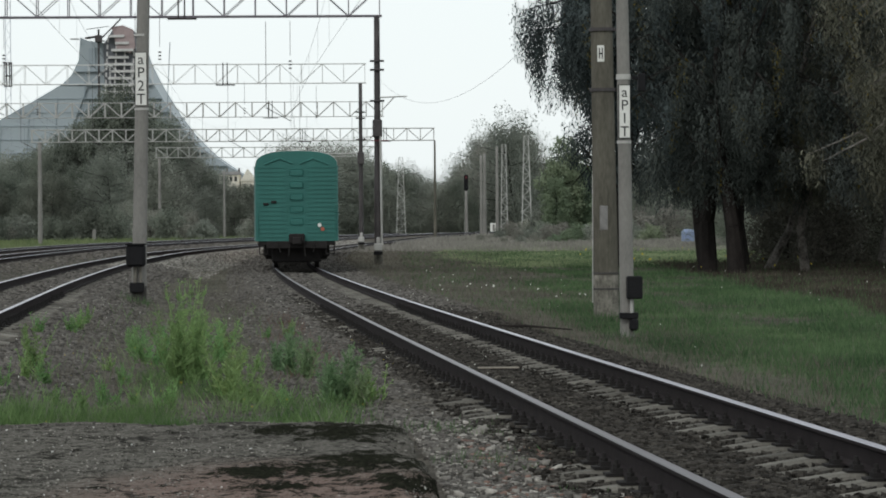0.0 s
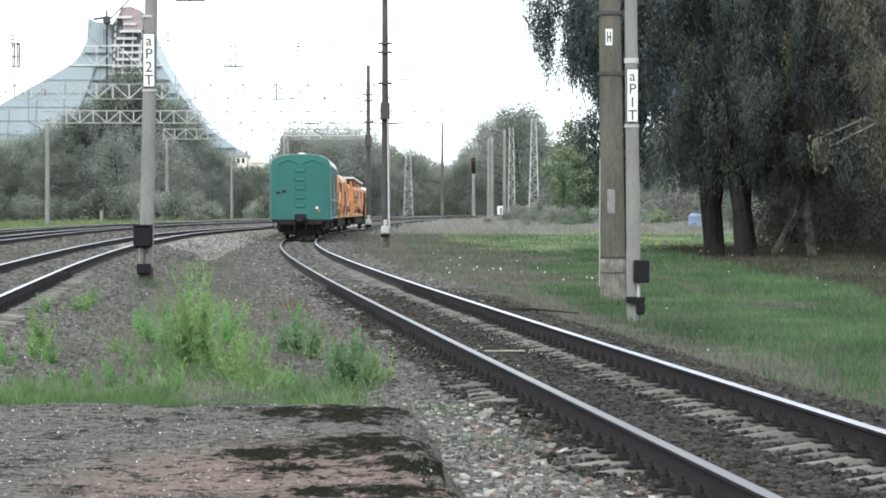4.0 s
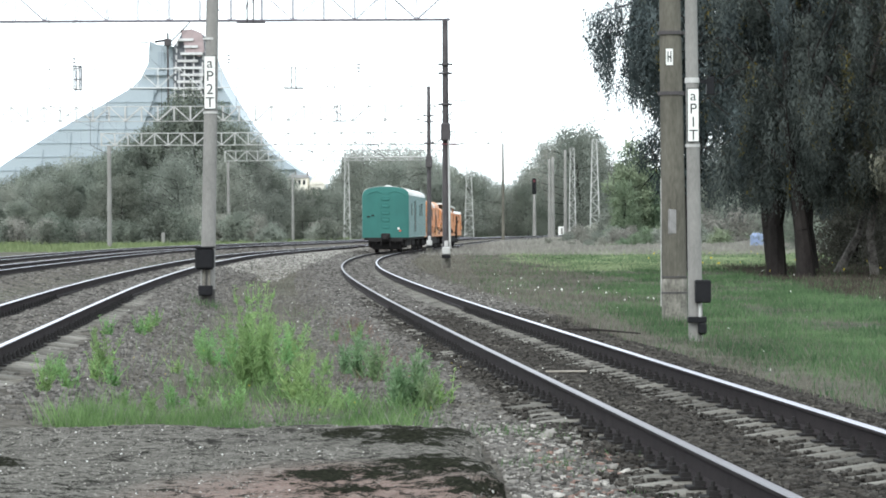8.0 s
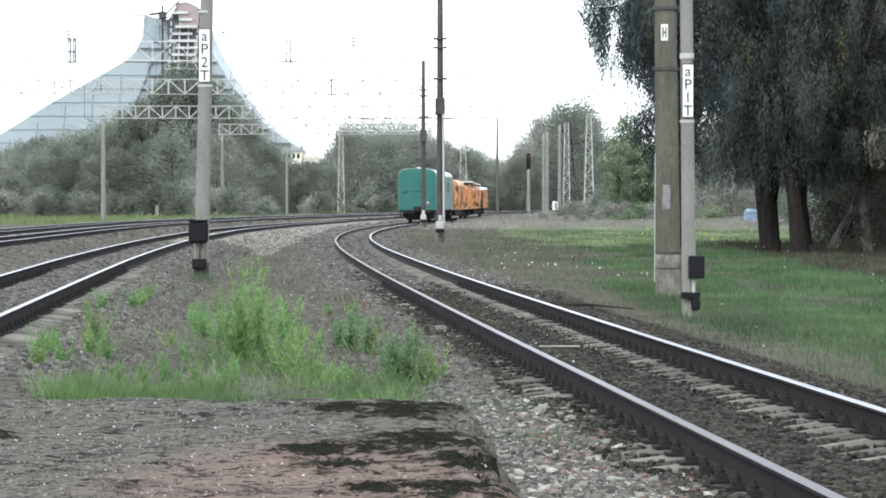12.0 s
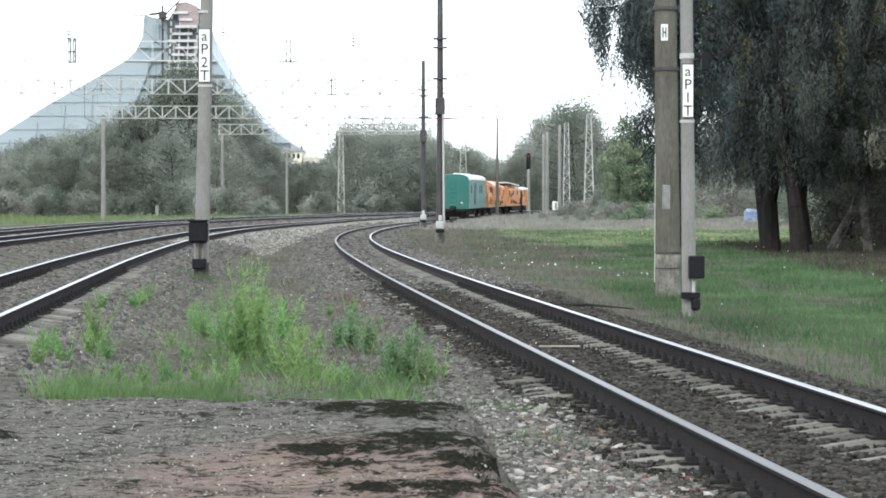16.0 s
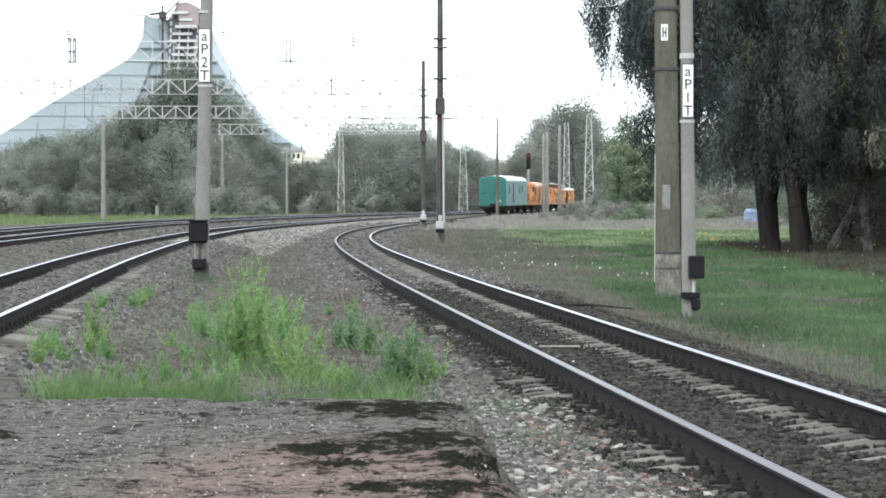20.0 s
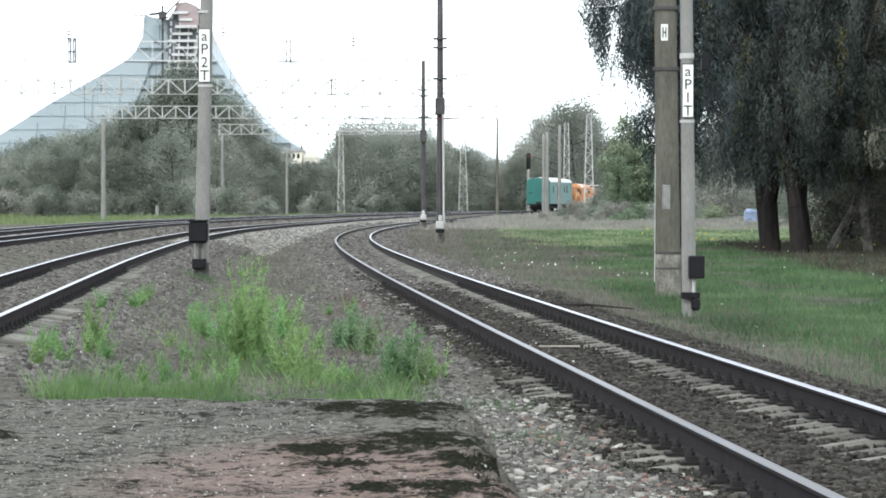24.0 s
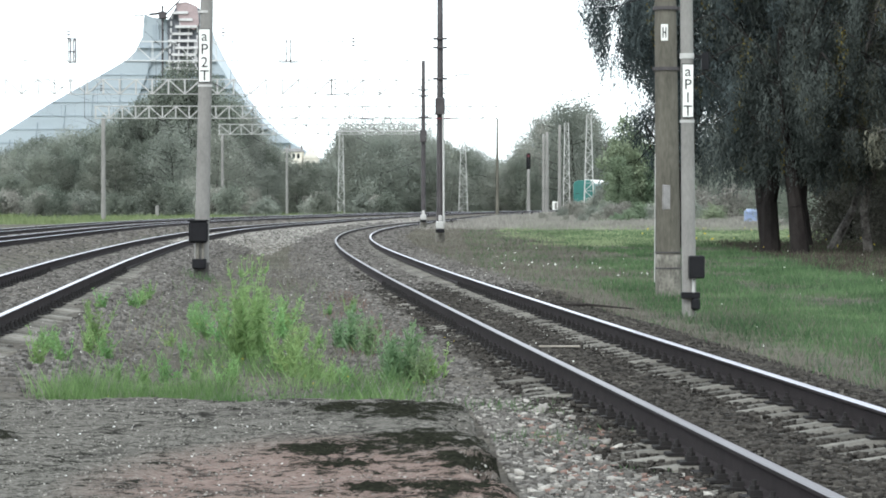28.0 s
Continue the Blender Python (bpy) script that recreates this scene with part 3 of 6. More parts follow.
def sleeper_mesh():
    st = [(-1.35, -0.252, 0.105), (-1.30, -0.238, 0.11), (-0.98, -0.196, 0.115), (-0.62, -0.190, 0.12), (-0.25, -0.238, 0.105), (0.25, -0.238, 0.105), (0.62, -0.190, 0.12), (0.98, -0.196, 0.115), (1.30, -0.238, 0.11), (1.35, -0.252, 0.105)]
    v, f = [], []
    for x, z, w in st:
        v += [(x, -w - 0.03, -0.42), (x, -w + 0.02, z - 0.02), (x, -w + 0.045, z), (x, w - 0.045, z), (x, w - 0.02, z - 0.02), (x, w + 0.03, -0.42)]
    for j in range(len(st) - 1):
        for i in range(5):
            a = j * 6 + i
            f.append((a, a + 6, a + 7, a + 1))
    f += [tuple(range(6)), tuple(range(len(v) - 1, len(v) - 7, -1))]
    me = bpy.data.meshes.new("sleeper")
    me.from_pydata(v, [], f)
    me.materials.append(M_SLEEPER)
    return me


def fastening_mesh():
    bm = bmesh.new()
    box(bm, -0.18, 0.18, -0.08, 0.08, -0.19, -0.172)
    for sx in (-1, 1):
        box(bm, sx * 0.10 - 0.035, sx * 0.10 + 0.035, -0.05, 0.05, -0.172, -0.14)
        rod(bm, (sx * 0.105, 0, -0.15), (sx * 0.105, 0, -0.085), 0.016, n=6)
        rod(bm, (sx * 0.105, 0, -0.14), (sx * 0.105, 0, -0.115), 0.03, n=6)
    me = bpy.data.meshes.new("rail_fastening")
    bm.to_mesh(me)
    bm.free()
    me.materials.append(M_UNDER)
    return me


SLEEPER, FASTENING = sleeper_mesh(), fastening_mesh()
SPACING = 0.545
for key, label in (("main", "single curving railway track on concrete sleepers"), ("second", "curving railway track beside the grass strip"), ("third", "distant curving railway track"), ("fourth", "outermost distant railway track")):
    tr = empty("railway_track", 0, 0, 0, label, "railway track", "railway tracks", "structure")
    for side in (-1, 1):
        rail(key, side, tr)
    lo, hi = {"main": (11.5 - 57 * SPACING, 135), "second": (28 - 86 * SPACING, 120), "third": (90, 130), "fourth": (120, 140)}[key]
    y = lo
    while y < min(hi, 400):
        x, dx, h = track_at(key, y)
        m = pose(x, y, h + random.uniform(-0.012, 0.004), 0, random.uniform(-0.7, 0.7), -math.degrees(math.atan(dx)) + random.uniform(-1.6, 1.6))
        ob = new("sleeper", SLEEPER)
        ob.matrix_world = m
        ob.parent = tr
        if 11 < y < 58:
            for side in (-1, 1):
                fo = new("rail_fastening", FASTENING)
                fo.matrix_world = m @ Matrix.Translation((side * GAUGE / 2, 0, 0))
                fo.parent = tr
        y += SPACING


# ---- poles, gantries and masts ----
def tapered(bm, x, y, z0, z1, r0, r1, n=16, lean=0.0):
    rings, steps = [], 8
    for i in range(steps + 1):
        t = i / steps
        z, r = z0 + (z1 - z0) * t, r0 + (r1 - r0) * t
        rings.append([bm.verts.new((x + lean * (z - z0) + r * math.cos(2 * math.pi * k / n), y + r * math.sin(2 * math.pi * k / n), z)) for k in range(n)])
    for a, b in zip(rings, rings[1:]):
        for k in range(n):
            bm.faces.new((a[k], a[(k + 1) % n], b[(k + 1) % n], b[k]))
    bm.faces.new(rings[-1])


def shaft(parent, z0, z1, r0, r1, mat, lean=0.0, label="", n=16, name="shaft"):
    bm = bmesh.new()
    tapered(bm, 0, 0, z0, z1, r0, r1, n, lean)
    return part(name, bm, mat, parent, label, True)


def ring(parent, x, z, r, h, mat, name="clamp_band"):
    bm = bmesh.new()
    rod(bm, (x, 0, z - h / 2), (x, 0, z + h / 2), r, n=16)
    return part(name, bm, mat, parent)


def sign(parent, x, y, z0, z1, w, letters):
    bm = bmesh.new()
    box(bm, x - w / 2, x + w / 2, y - 0.012, y, z0, z1, 0, 0.004)
    plate = part("sign_plate", bm, M_WHITE, parent, "white enamel plate with black letters")
    bm = bmesh.new()
    for a, b in ((-w / 2 - 0.012, -w / 2), (w / 2, w / 2 + 0.012)):
        box(bm, x + a, x + b, y - 0.016, y + 0.004, z0, z1)
    for a, b in ((z0 - 0.012, z0), (z1, z1 + 0.012)):
        box(bm, x - w / 2 - 0.012, x + w / 2 + 0.012, y - 0.016, y + 0.004, a, b)
    part("sign_rim", bm, M_BLACK, plate)
    n = len(letters)
    for i, c in enumerate(letters):
        zc = z1 - (z1 - z0) * (i + 0.55) / n
        text_part("letter", c, (z1 - z0) / n * 1.12, M_INK, plate, pose(x, y - 0.0135, zc, 90, 0, 0))


# slender pole with a two-track sign, leaning a little
pole = empty("signal_pole", -5.36, 61.2, -0.33, "leaning grey concrete pole with white letter sign and cable box", "pole", "lineside poles")
shaft(pole, -0.1, 9.5, 0.165, 0.13, M_CONCRETE, 0.022)
sign(pole, 0.10, -0.155, 4.50, 5.66, 0.245, "aP2T")
ring(pole, 0.10, 5.5 + 0.55, 0.158, 0.05, M_STEEL)
ring(pole, 0.10, 4.42, 0.162, 0.05, M_STEEL)
bm = bmesh.new()
box(bm, -0.235, 0.185, -0.42, -0.16, 0.95, 1.43, 0, 0.05)
cb = part("cable_box", bm, M_BLACK, pole, "black cable box with rounded corners")
bm = bmesh.new()
box(bm, -0.25, 0.20, -0.435, -0.14, 1.42, 1.46, 0, 0.012)
part("box_lid", bm, M_BLACK, cb)
bm = bmesh.new()
rod(bm, (-0.05, -0.24, 0.5), (-0.05, -0.24, 1.0), 0.04, n=8)
rod(bm, (0.07, -0.22, 0.5), (0.07, -0.22, 1.0), 0.03, n=8)
part("cable_pipe", bm, M_FOOT, pole)
bm = bmesh.new()
box(bm, -0.17, 0.14, -0.3, -0.1, 0.38, 0.60, 0, 0.02)
part("cable_foot", bm, M_BLACK, pole)
bm = bmesh.new()
tapered(bm, 0, 0, -0.1, 0.52, 0.171, 0.170, 16, 0.022)
part("coated_base", bm, M_TAR, pole, "dark tar-coated foot", True)

# thick old mast beside the meadow
pole = empty("catenary_mast", 4.57, 56.0, -0.40, "thick brown weathered concrete mast with a pale patch", "pole", "lineside poles")
shaft(pole, -0.2, 9.5, 0.262, 0.195, M_CONCRETE_DARK, -0.012, n=24)
for z in (4.61, 5.83):
    ring(pole, -0.012 * z, z, 0.262, 0.07, M_STEEL_DARK)
for z in (0.90, 0.58):
    ring(pole, -0.01, z, 0.276, 0.03, M_STEEL_DARK)
bm = bmesh.new()
box(bm, -0.15, 0.03, -0.252, -0.20, 1.75, 2.28, 0, 0.03)
part("paint_patch", bm, M_PATCH, pole, "scuffed pale paint patch")
bm = bmesh.new()
box(bm, -0.18, -0.04, -0.235, -0.222, 5.17, 5.50, 0, 0.004)
plate = part("number_plate", bm, M_WHITE, pole, "small white plate with a dark mark")
bm = bmesh.new()
box(bm, -0.15, -0.128, -0.240, -0.236, 5.23, 5.45)
box(bm, -0.092, -0.07, -0.240, -0.236, 5.23, 5.45)
box(bm, -0.128, -0.092, -0.240, -0.236, 5.32, 5.35)
part("plate_mark", bm, M_INK, plate)
bm = bmesh.new()
tapered(bm, 0, 0, -0.15, 0.86, 0.266, 0.262, 24, -0.012)
part("mast_foot", bm, M_FOOT, pole, "paler chipped concrete foot", True)
# Thin pale rod added for a bright line on the mast's left edge.
bm = bmesh.new()
rod(bm, (-0.285, -0.03, 0.3), (-0.275, -0.03, 2.9), 0.011, n=6)
part("edge_line", bm, M_STEEL, pole, "thin pale line up the mast's left edge")
bm = bmesh.new()
rod(bm, (0.285, -0.06, 0.0), (0.235, -0.06, 5.8), 0.02, n=6)
part("cable", bm, M_BLACK, pole, "black cable")
for z in (4.61, 5.83):
    bm = bmesh.new()
    box(bm, -0.33, 0.42, -0.03, 0.03, z - 0.035, z + 0.035)
    part("bracket", bm, M_STEEL_DARK, pole)
span = [Vector((4.40 + (-0.13 - 4.40) * t, 56 + 69 * t, 6.72 + (8.2 - 6.72) * t - 1.9 * 4 * t * (1 - t))) for t in [i / 16 for i in range(17)]]
bm = bmesh.new()
for a, b in zip(span, span[1:]):
    rod(bm, a - Vector((4.57, 56.0, -0.40)), b - Vector((4.57, 56.0, -0.40)), 0.0045, n=5, caps=False)
part("span_wire", bm, M_STEEL_DARK, pole, "dark wire sagging to the next mast")

# thinner grey pole before it, with the one-track sign
pole = empty("signal_pole", 4.23, 47.5, -0.40, "straight grey concrete pole with white letter sign and cable box", "pole", "lineside poles")
shaft(pole, -0.1, 8.0, 0.125, 0.098, M_CONCRETE, -0.010)
sign(pole, -0.04, -0.135, 3.37, 4.27, 0.185, "aP1T")
ring(pole, -0.045, 4.42, 0.125, 0.09, M_STEEL)
ring(pole, -0.04, 3.30, 0.125, 0.05, M_STEEL)
bm = bmesh.new()
box(bm, 0.10, 0.32, -0.04, 0.02, 4.37, 4.43)
box(bm, 0.20, 0.33, -0.10, 0.06, 4.17, 4.48, 0, 0.015)
part("side_lamp", bm, M_BLACK, pole)
bm = bmesh.new()
box(bm, -0.03, 0.235, -0.36, -0.12, 0.61, 1.0, 0, 0.02)
cb = part("cable_box", bm, M_BLACK, pole, "black cable box")
bm = bmesh.new()
rod(bm, (0.055, -0.22, 0.3), (0.055, -0.22, 0.65), 0.026, n=8)
part("cable_pipe", bm, M_STEEL, pole)
bm = bmesh.new()
box(bm, -0.15, 0.17, -0.25, 0.0, 0.27, 0.37, 0, 0.01)
box(bm, 0.02, 0.17, -0.27, -0.02, 0.06, 0.28, 0, 0.04)
part("cable_foot", bm, M_BLACK, pole)


GH, GD, BAY = 1.27, 0.7, 1.4
M_LATTICE_DARK = material("dark_gantry_steel", (0.24, 0.225, 0.25), (0.15, 0.14, 0.16), 0.6, 0.0, scale=2, fine=30)


def strip_mesh(name, pieces, mat):
    bm = bmesh.new()
    for a, b, r in pieces:
        rod(bm, a, b, r, n=4, caps=False)
    me = bpy.data.meshes.new(name)
    bm.to_mesh(me)
    bm.free()
    me.materials.append(mat)
    return me


POSTS, BRACES = {}, {}
for kind, r_post, r_brace, mt in (("near", 0.024, 0.02, M_LATTICE_DARK), ("thin", 0.016, 0.014, M_STEEL_GLARE), ("heavy", 0.04, 0.033, M_STEEL)):
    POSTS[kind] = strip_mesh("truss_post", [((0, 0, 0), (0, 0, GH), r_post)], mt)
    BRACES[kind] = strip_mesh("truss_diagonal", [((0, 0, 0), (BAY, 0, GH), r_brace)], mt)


def gantry(y, x0, x1, z, legs, label, hangers=()):
    g = empty("catenary_gantry", x0, y, z, label, "gantry", "catenary gantries")
    n = round((x1 - x0) / BAY)
    for cz in (0, GH):
        for cy in (-GD / 2, GD / 2):
            bm = bmesh.new()
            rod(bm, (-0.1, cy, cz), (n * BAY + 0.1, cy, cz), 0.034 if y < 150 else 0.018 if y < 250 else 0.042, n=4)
            part("chord", bm, M_LATTICE_DARK if y < 150 else M_STEEL_GLARE if y < 230 else M_STEEL, g)
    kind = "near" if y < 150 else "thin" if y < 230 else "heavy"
    for i in range(n + 1):
        for cy in (-GD / 2, GD / 2):
            o = new("truss_post", POSTS[kind])
            o.parent, o.location = g, (i * BAY, cy, 0)
            if i < n:
                o = new("truss_diagonal", BRACES[kind])
                o.parent = g
                o.location = (i * BAY, cy, 0) if i % 2 else ((i + 1) * BAY, cy, 0)
                if not i % 2:
                    o.rotation_euler = (0, 0, math.pi)
    for lx, r0, r1, mat in legs:
        bm = bmesh.new()
        tapered(bm, lx - x0, 0, -z + float(ground_height(lx, y)) - 0.2, -0.02, r0, r1, 14)
        part("leg", bm, mat, g, "", True)
    for hx in hangers:
        bm = bmesh.new()
        box(bm, hx - x0 - 0.65, hx - x0 + 0.65, -0.15, 0.15, -0.12, -0.06)
        for s in (-0.14, 0.14):
            rod(bm, (hx - x0 + s, -GD / 2 - 0.05, -0.1), (hx - x0 + s, -GD / 2 - 0.05, GH + 0.1), 0.035, n=4)
        part("hanger", bm, M_STEEL_DARK, g, "dark steel hanger plate")
    return g


M_MAST = M_STEEL_DARK
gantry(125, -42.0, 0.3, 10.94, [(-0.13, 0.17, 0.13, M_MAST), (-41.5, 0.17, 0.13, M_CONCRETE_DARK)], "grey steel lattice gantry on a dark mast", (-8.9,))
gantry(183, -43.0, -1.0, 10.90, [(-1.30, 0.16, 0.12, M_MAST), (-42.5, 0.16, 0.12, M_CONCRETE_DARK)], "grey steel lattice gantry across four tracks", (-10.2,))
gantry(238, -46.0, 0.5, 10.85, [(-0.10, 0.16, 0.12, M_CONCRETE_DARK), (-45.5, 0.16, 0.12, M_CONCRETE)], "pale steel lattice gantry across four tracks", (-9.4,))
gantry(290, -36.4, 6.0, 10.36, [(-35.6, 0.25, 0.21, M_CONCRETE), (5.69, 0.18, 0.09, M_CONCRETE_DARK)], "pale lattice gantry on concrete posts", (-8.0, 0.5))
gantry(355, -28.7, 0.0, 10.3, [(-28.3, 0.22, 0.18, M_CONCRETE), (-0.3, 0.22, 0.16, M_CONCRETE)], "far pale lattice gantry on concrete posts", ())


def lattice_post(x, y, h, w0, w1, label, mat=M_LATTICE):
    g = empty("lattice_mast", x, y, float(ground_height(x, y)), label, "mast", "lattice masts")
    h = h - 0.3 - float(ground_height(x, y))
    for sx in (-1, 1):
        for sy in (-1, 1):
            bm = bmesh.new()
            rod(bm, (sx * w0 / 2, sy * w0 / 2, -0.1), (sx * w1 / 2, sy * w1 / 2, h), 0.06, n=4)
            part("leg", bm, mat, g)
    n = round(h / 0.95)
    for i in range(n):
        a, b = i / n, (i + 1) / n
        wa, wb = (w0 + (w1 - w0) * a) / 2, (w0 + (w1 - w0) * b) / 2
        s = 1 if i % 2 else -1
        for p, q in (((-s * wa, -wa, h * a), (s * wb, -wb, h * b)), ((-s * wa, wa, h * a), (s * wb, wb, h * b)), ((-wb, -wb, h * b), (wb, -wb, h * b))):
            bm = bmesh.new()
            rod(bm, p, q, 0.03, n=4)
            part("lacing", bm, mat, g)
    return g


# ---- train ----
def bogie(parent, y, w=2.9):
    b = new("bogie")
    b.parent, b.location = parent, (0, y, 0)
    for dy in (-0.9, 0.9):
        for sx in (-1, 1):
            bm = bmesh.new()
            rod(bm, (sx * 0.72, dy, 0.475), (sx * 0.86, dy, 0.475), 0.475, n=20)
            part("wheel", bm, M_UNDER, b)
    for sx in (-1, 1):
        bm = bmesh.new()
        box(bm, sx * 1.05 - 0.09, sx * 1.05 + 0.09, -1.4, 1.4, 0.42, 0.72, 0, 0.03)
        for dy in (-0.9, 0.9):
            box(bm, sx * 1.05 - 0.13, sx * 1.05 + 0.13, dy - 0.17, dy + 0.17, 0.32, 0.62, 0, 0.03)
        rod(bm, (sx * 1.05, 0, 0.6), (sx * 1.05, 0, 0.98), 0.12, n=10)
        part("side_frame", bm, M_UNDER, b)
    bm = bmesh.new()
    box(bm, -1.1, 1.1, -0.2, 0.2, 0.55, 0.95, 0, 0.03)
    part("bolster", bm, M_UNDER, b)


def shell(w, h0, h1, rise, r):
    """Cross-section of a wagon body with a rounded roof, from the lower left round to the lower right."""
    pts = [(-w / 2, h0), (-w / 2, h1)]
    for i in range(1, 14):
        a = math.pi * (1 - i / 14)
        pts.append((w / 2 * math.copysign(abs(math.cos(a)) ** 0.72, math.cos(a)), h1 + rise * math.sin(a) ** 0.8))
    return pts + [(w / 2, h1), (w / 2, h0)]


def loft(sections, name, mat, parent, label="", cap=True, smooth=False):
    v, f, n = [], [], len(sections[0][1])
    for y, pts in sections:
        v += [(x, y, z) for x, z in pts]
    for j in range(len(sections) - 1):
        for i in range(n - 1):
            a = j * n + i
            f.append((a, a + n, a + n + 1, a + 1))
    if cap:
        f += [tuple(range(n)), tuple(range(len(v) - 1, len(v) - n - 1, -1))]
    return sheet(name, v, f, mat, parent, label, smooth)


def refrigerator_wagon(length=21.5):
    g = empty("refrigerator_wagon", 0, 0, 0, "teal refrigerator wagon with a ribbed end wall and pale roof", "wagon")
    sill, eave = 1.02, 3.84
    sec = shell(3.08, sill, eave, 0.57, 0.4)
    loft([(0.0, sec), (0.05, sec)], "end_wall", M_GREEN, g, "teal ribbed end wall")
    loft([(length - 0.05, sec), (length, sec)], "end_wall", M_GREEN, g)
    for sx in (-1, 1):
        bm = bmesh.new()
        box(bm, sx * 1.54 - 0.03, sx * 1.54 + 0.03, 0.05, length - 0.05, sill, eave)
        side = part("side_wall", bm, M_GREEN_SIDE, g, "pale blue-green side wall")
        for k in range(16):
            bm = bmesh.new()
            yy = 0.9 + k * 1.3
            box(bm, sx * 1.575 - 0.015, sx * 1.575 + 0.015, yy - 0.03, yy + 0.03, sill + 0.05, eave - 0.03)
            part("side_rib", bm, M_GREEN_SIDE, side)
        for z in (sill + 0.03, 2.0, eave - 0.1):
            bm = bmesh.new()
            box(bm, sx * 1.585 - 0.012, sx * 1.585 + 0.012, 0.06, length - 0.06, z, z + 0.07)
            part("side_rail", bm, M_GREEN_SIDE, side)
        for yy, z0, z1, ww in ((3.0, 2.5, 3.3, 0.32), (7.0, 1.4, 3.5, 0.42), (9.8, 1.35, 3.6, 0.7), (13.4, 2.5, 3.3, 0.3), (16.0, 2.5, 3.4, 0.4)):
            bm = bmesh.new()
            box(bm, sx * 1.59 - 0.012, sx * 1.59 + 0.012, yy - ww, yy + ww, z0, z1)
            part("side_door", bm, M_GREEN_SIDE if ww == 0.7 else M_GLASS, side)
        bm = bmesh.new()
        rod(bm, (sx * 1.46, -0.06, 1.2), (sx * 1.46, -0.06, 2.3), 0.02, n=6)
        part("hand_rail", bm, M_GREEN, g)
    outer = [(x * 1.01, z + 0.012) for x, z in sec if z >= eave]
    loft([(0.06, outer), (length - 0.06, outer)], "roof", M_ROOF, g, "pale rounded roof", True, True)
    for k in range(8):
        bm = bmesh.new()
        rod(bm, (0, 2.0 + 2.5 * k, eave + 0.55), (0, 2.0 + 2.5 * k, eave + 0.68), 0.2, 0.16, n=10)
        part("roof_vent", bm, M_ROOF, g)
    for k in range(17):
        z = 1.16 + k * 0.163
        for a, b in ((-1.46, -0.42), (0.42, 1.46)):
            bm = bmesh.new()
            box(bm, a, b, -0.024, 0.0, z, z + 0.07)
            part("end_rib", bm, M_GREEN, g)
    for sx in (-1, 1):
        bm = bmesh.new()
        box(bm, sx * 0.40 - 0.03, sx * 0.40 + 0.03, -0.04, 0.0, 1.35, 3.75)
        part("door_frame", bm, M_GREEN, g)
        bm = bmesh.new()
        rod(bm, (sx * 1.2, -0.02, 3.90), (sx * 0.62, -0.02, 4.12), 0.035, n=6)
        rod(bm, (sx * 0.62, -0.02, 4.12), (sx * 0.12, -0.02, 3.92), 0.035, n=6)
        part("drip_rail", bm, M_GREEN, g)
    for z in (1.62, 2.08, 2.54, 3.0, 3.46):
        bm = bmesh.new()
        box(bm, -0.26, 0.26, -0.05, 0.0, z, z + 0.26, 0, 0.045)
        part("hatch_panel", bm, M_GREEN, g)
    for x, z in ((-1.15, 2.36), (-0.85, 2.44)):
        bm = bmesh.new()
        box(bm, x - 0.1, x + 0.1, -0.08, -0.02, z, z + 0.1, 0, 0.02)
        part("bracket", bm, M_UNDER, g, "small dark bracket")
    for name, x, z, mat, label in (("tail_plate", 0.86, 1.62, M_WHITE, "small white plate"), ("tail_lamp", 0.97, 1.47, M_REDMARK, "small red disc")):
        bm = bmesh.new()
        rod(bm, (x, -0.02, z), (x, -0.06, z), 0.075, n=12)
        part(name, bm, mat, g, label)
    bm = bmesh.new()
    box(bm, -1.45, 1.45, 0.05, length - 0.05, 0.86, sill, 0, 0.02)
    box(bm, -1.15, 1.15, -0.06, 0.3, 0.74, sill, 0, 0.02)
    part("underframe", bm, M_UNDER, g)
    bm = bmesh.new()
    box(bm, -0.95, 0.95, 0.7, 1.5, 0.22, 0.9, 0, 0.06)
    box(bm, -1.25, 1.25, 1.0, 4.8, 0.42, 0.9, 0, 0.06)
    part("brake_gear", bm, M_UNDER, g)
    for sx in (-1, 1):
        bm = bmesh.new()
        box(bm, sx * 1.25 - 0.16, sx * 1.25 + 0.16, -0.08, 0.1, 0.52, 0.56)
        for dx in (-0.15, 0.15):
            rod(bm, (sx * 1.25 + dx, 0.0, 0.54), (sx * 1.25 + dx, 0.0, sill), 0.02, n=5)
        part("step", bm, M_UNDER, g)
    bm = bmesh.new()
    box(bm, -0.30, 0.30, -0.32, 0.0, 0.92, 1.30, 0, 0.05)
    box(bm, -0.18, 0.18, -0.58, -0.2, 0.88, 1.18, 0, 0.05)
    for sx in (-1, 1):
        rod(bm, (sx * 0.25, -0.2, 0.95), (sx * 0.32, -0.25, 0.45), 0.03, n=6)
        rod(bm, (sx * 0.7, -0.08, 1.0), (sx * 0.62, -0.14, 0.6), 0.025, n=6)
    part("coupler", bm, M_UNDER, g, "black automatic coupler")
    for ya, yb in ((5.5, 8.0), (9.0, 12.5)):
        bm = bmesh.new()
        box(bm, -1.25, 1.25, ya, yb, 0.45, 0.88, 0, 0.04)
        part("equipment_box", bm, M_UNDER, g)
    bogie(g, 2.9)
    bogie(g, length - 2.9)
    return g


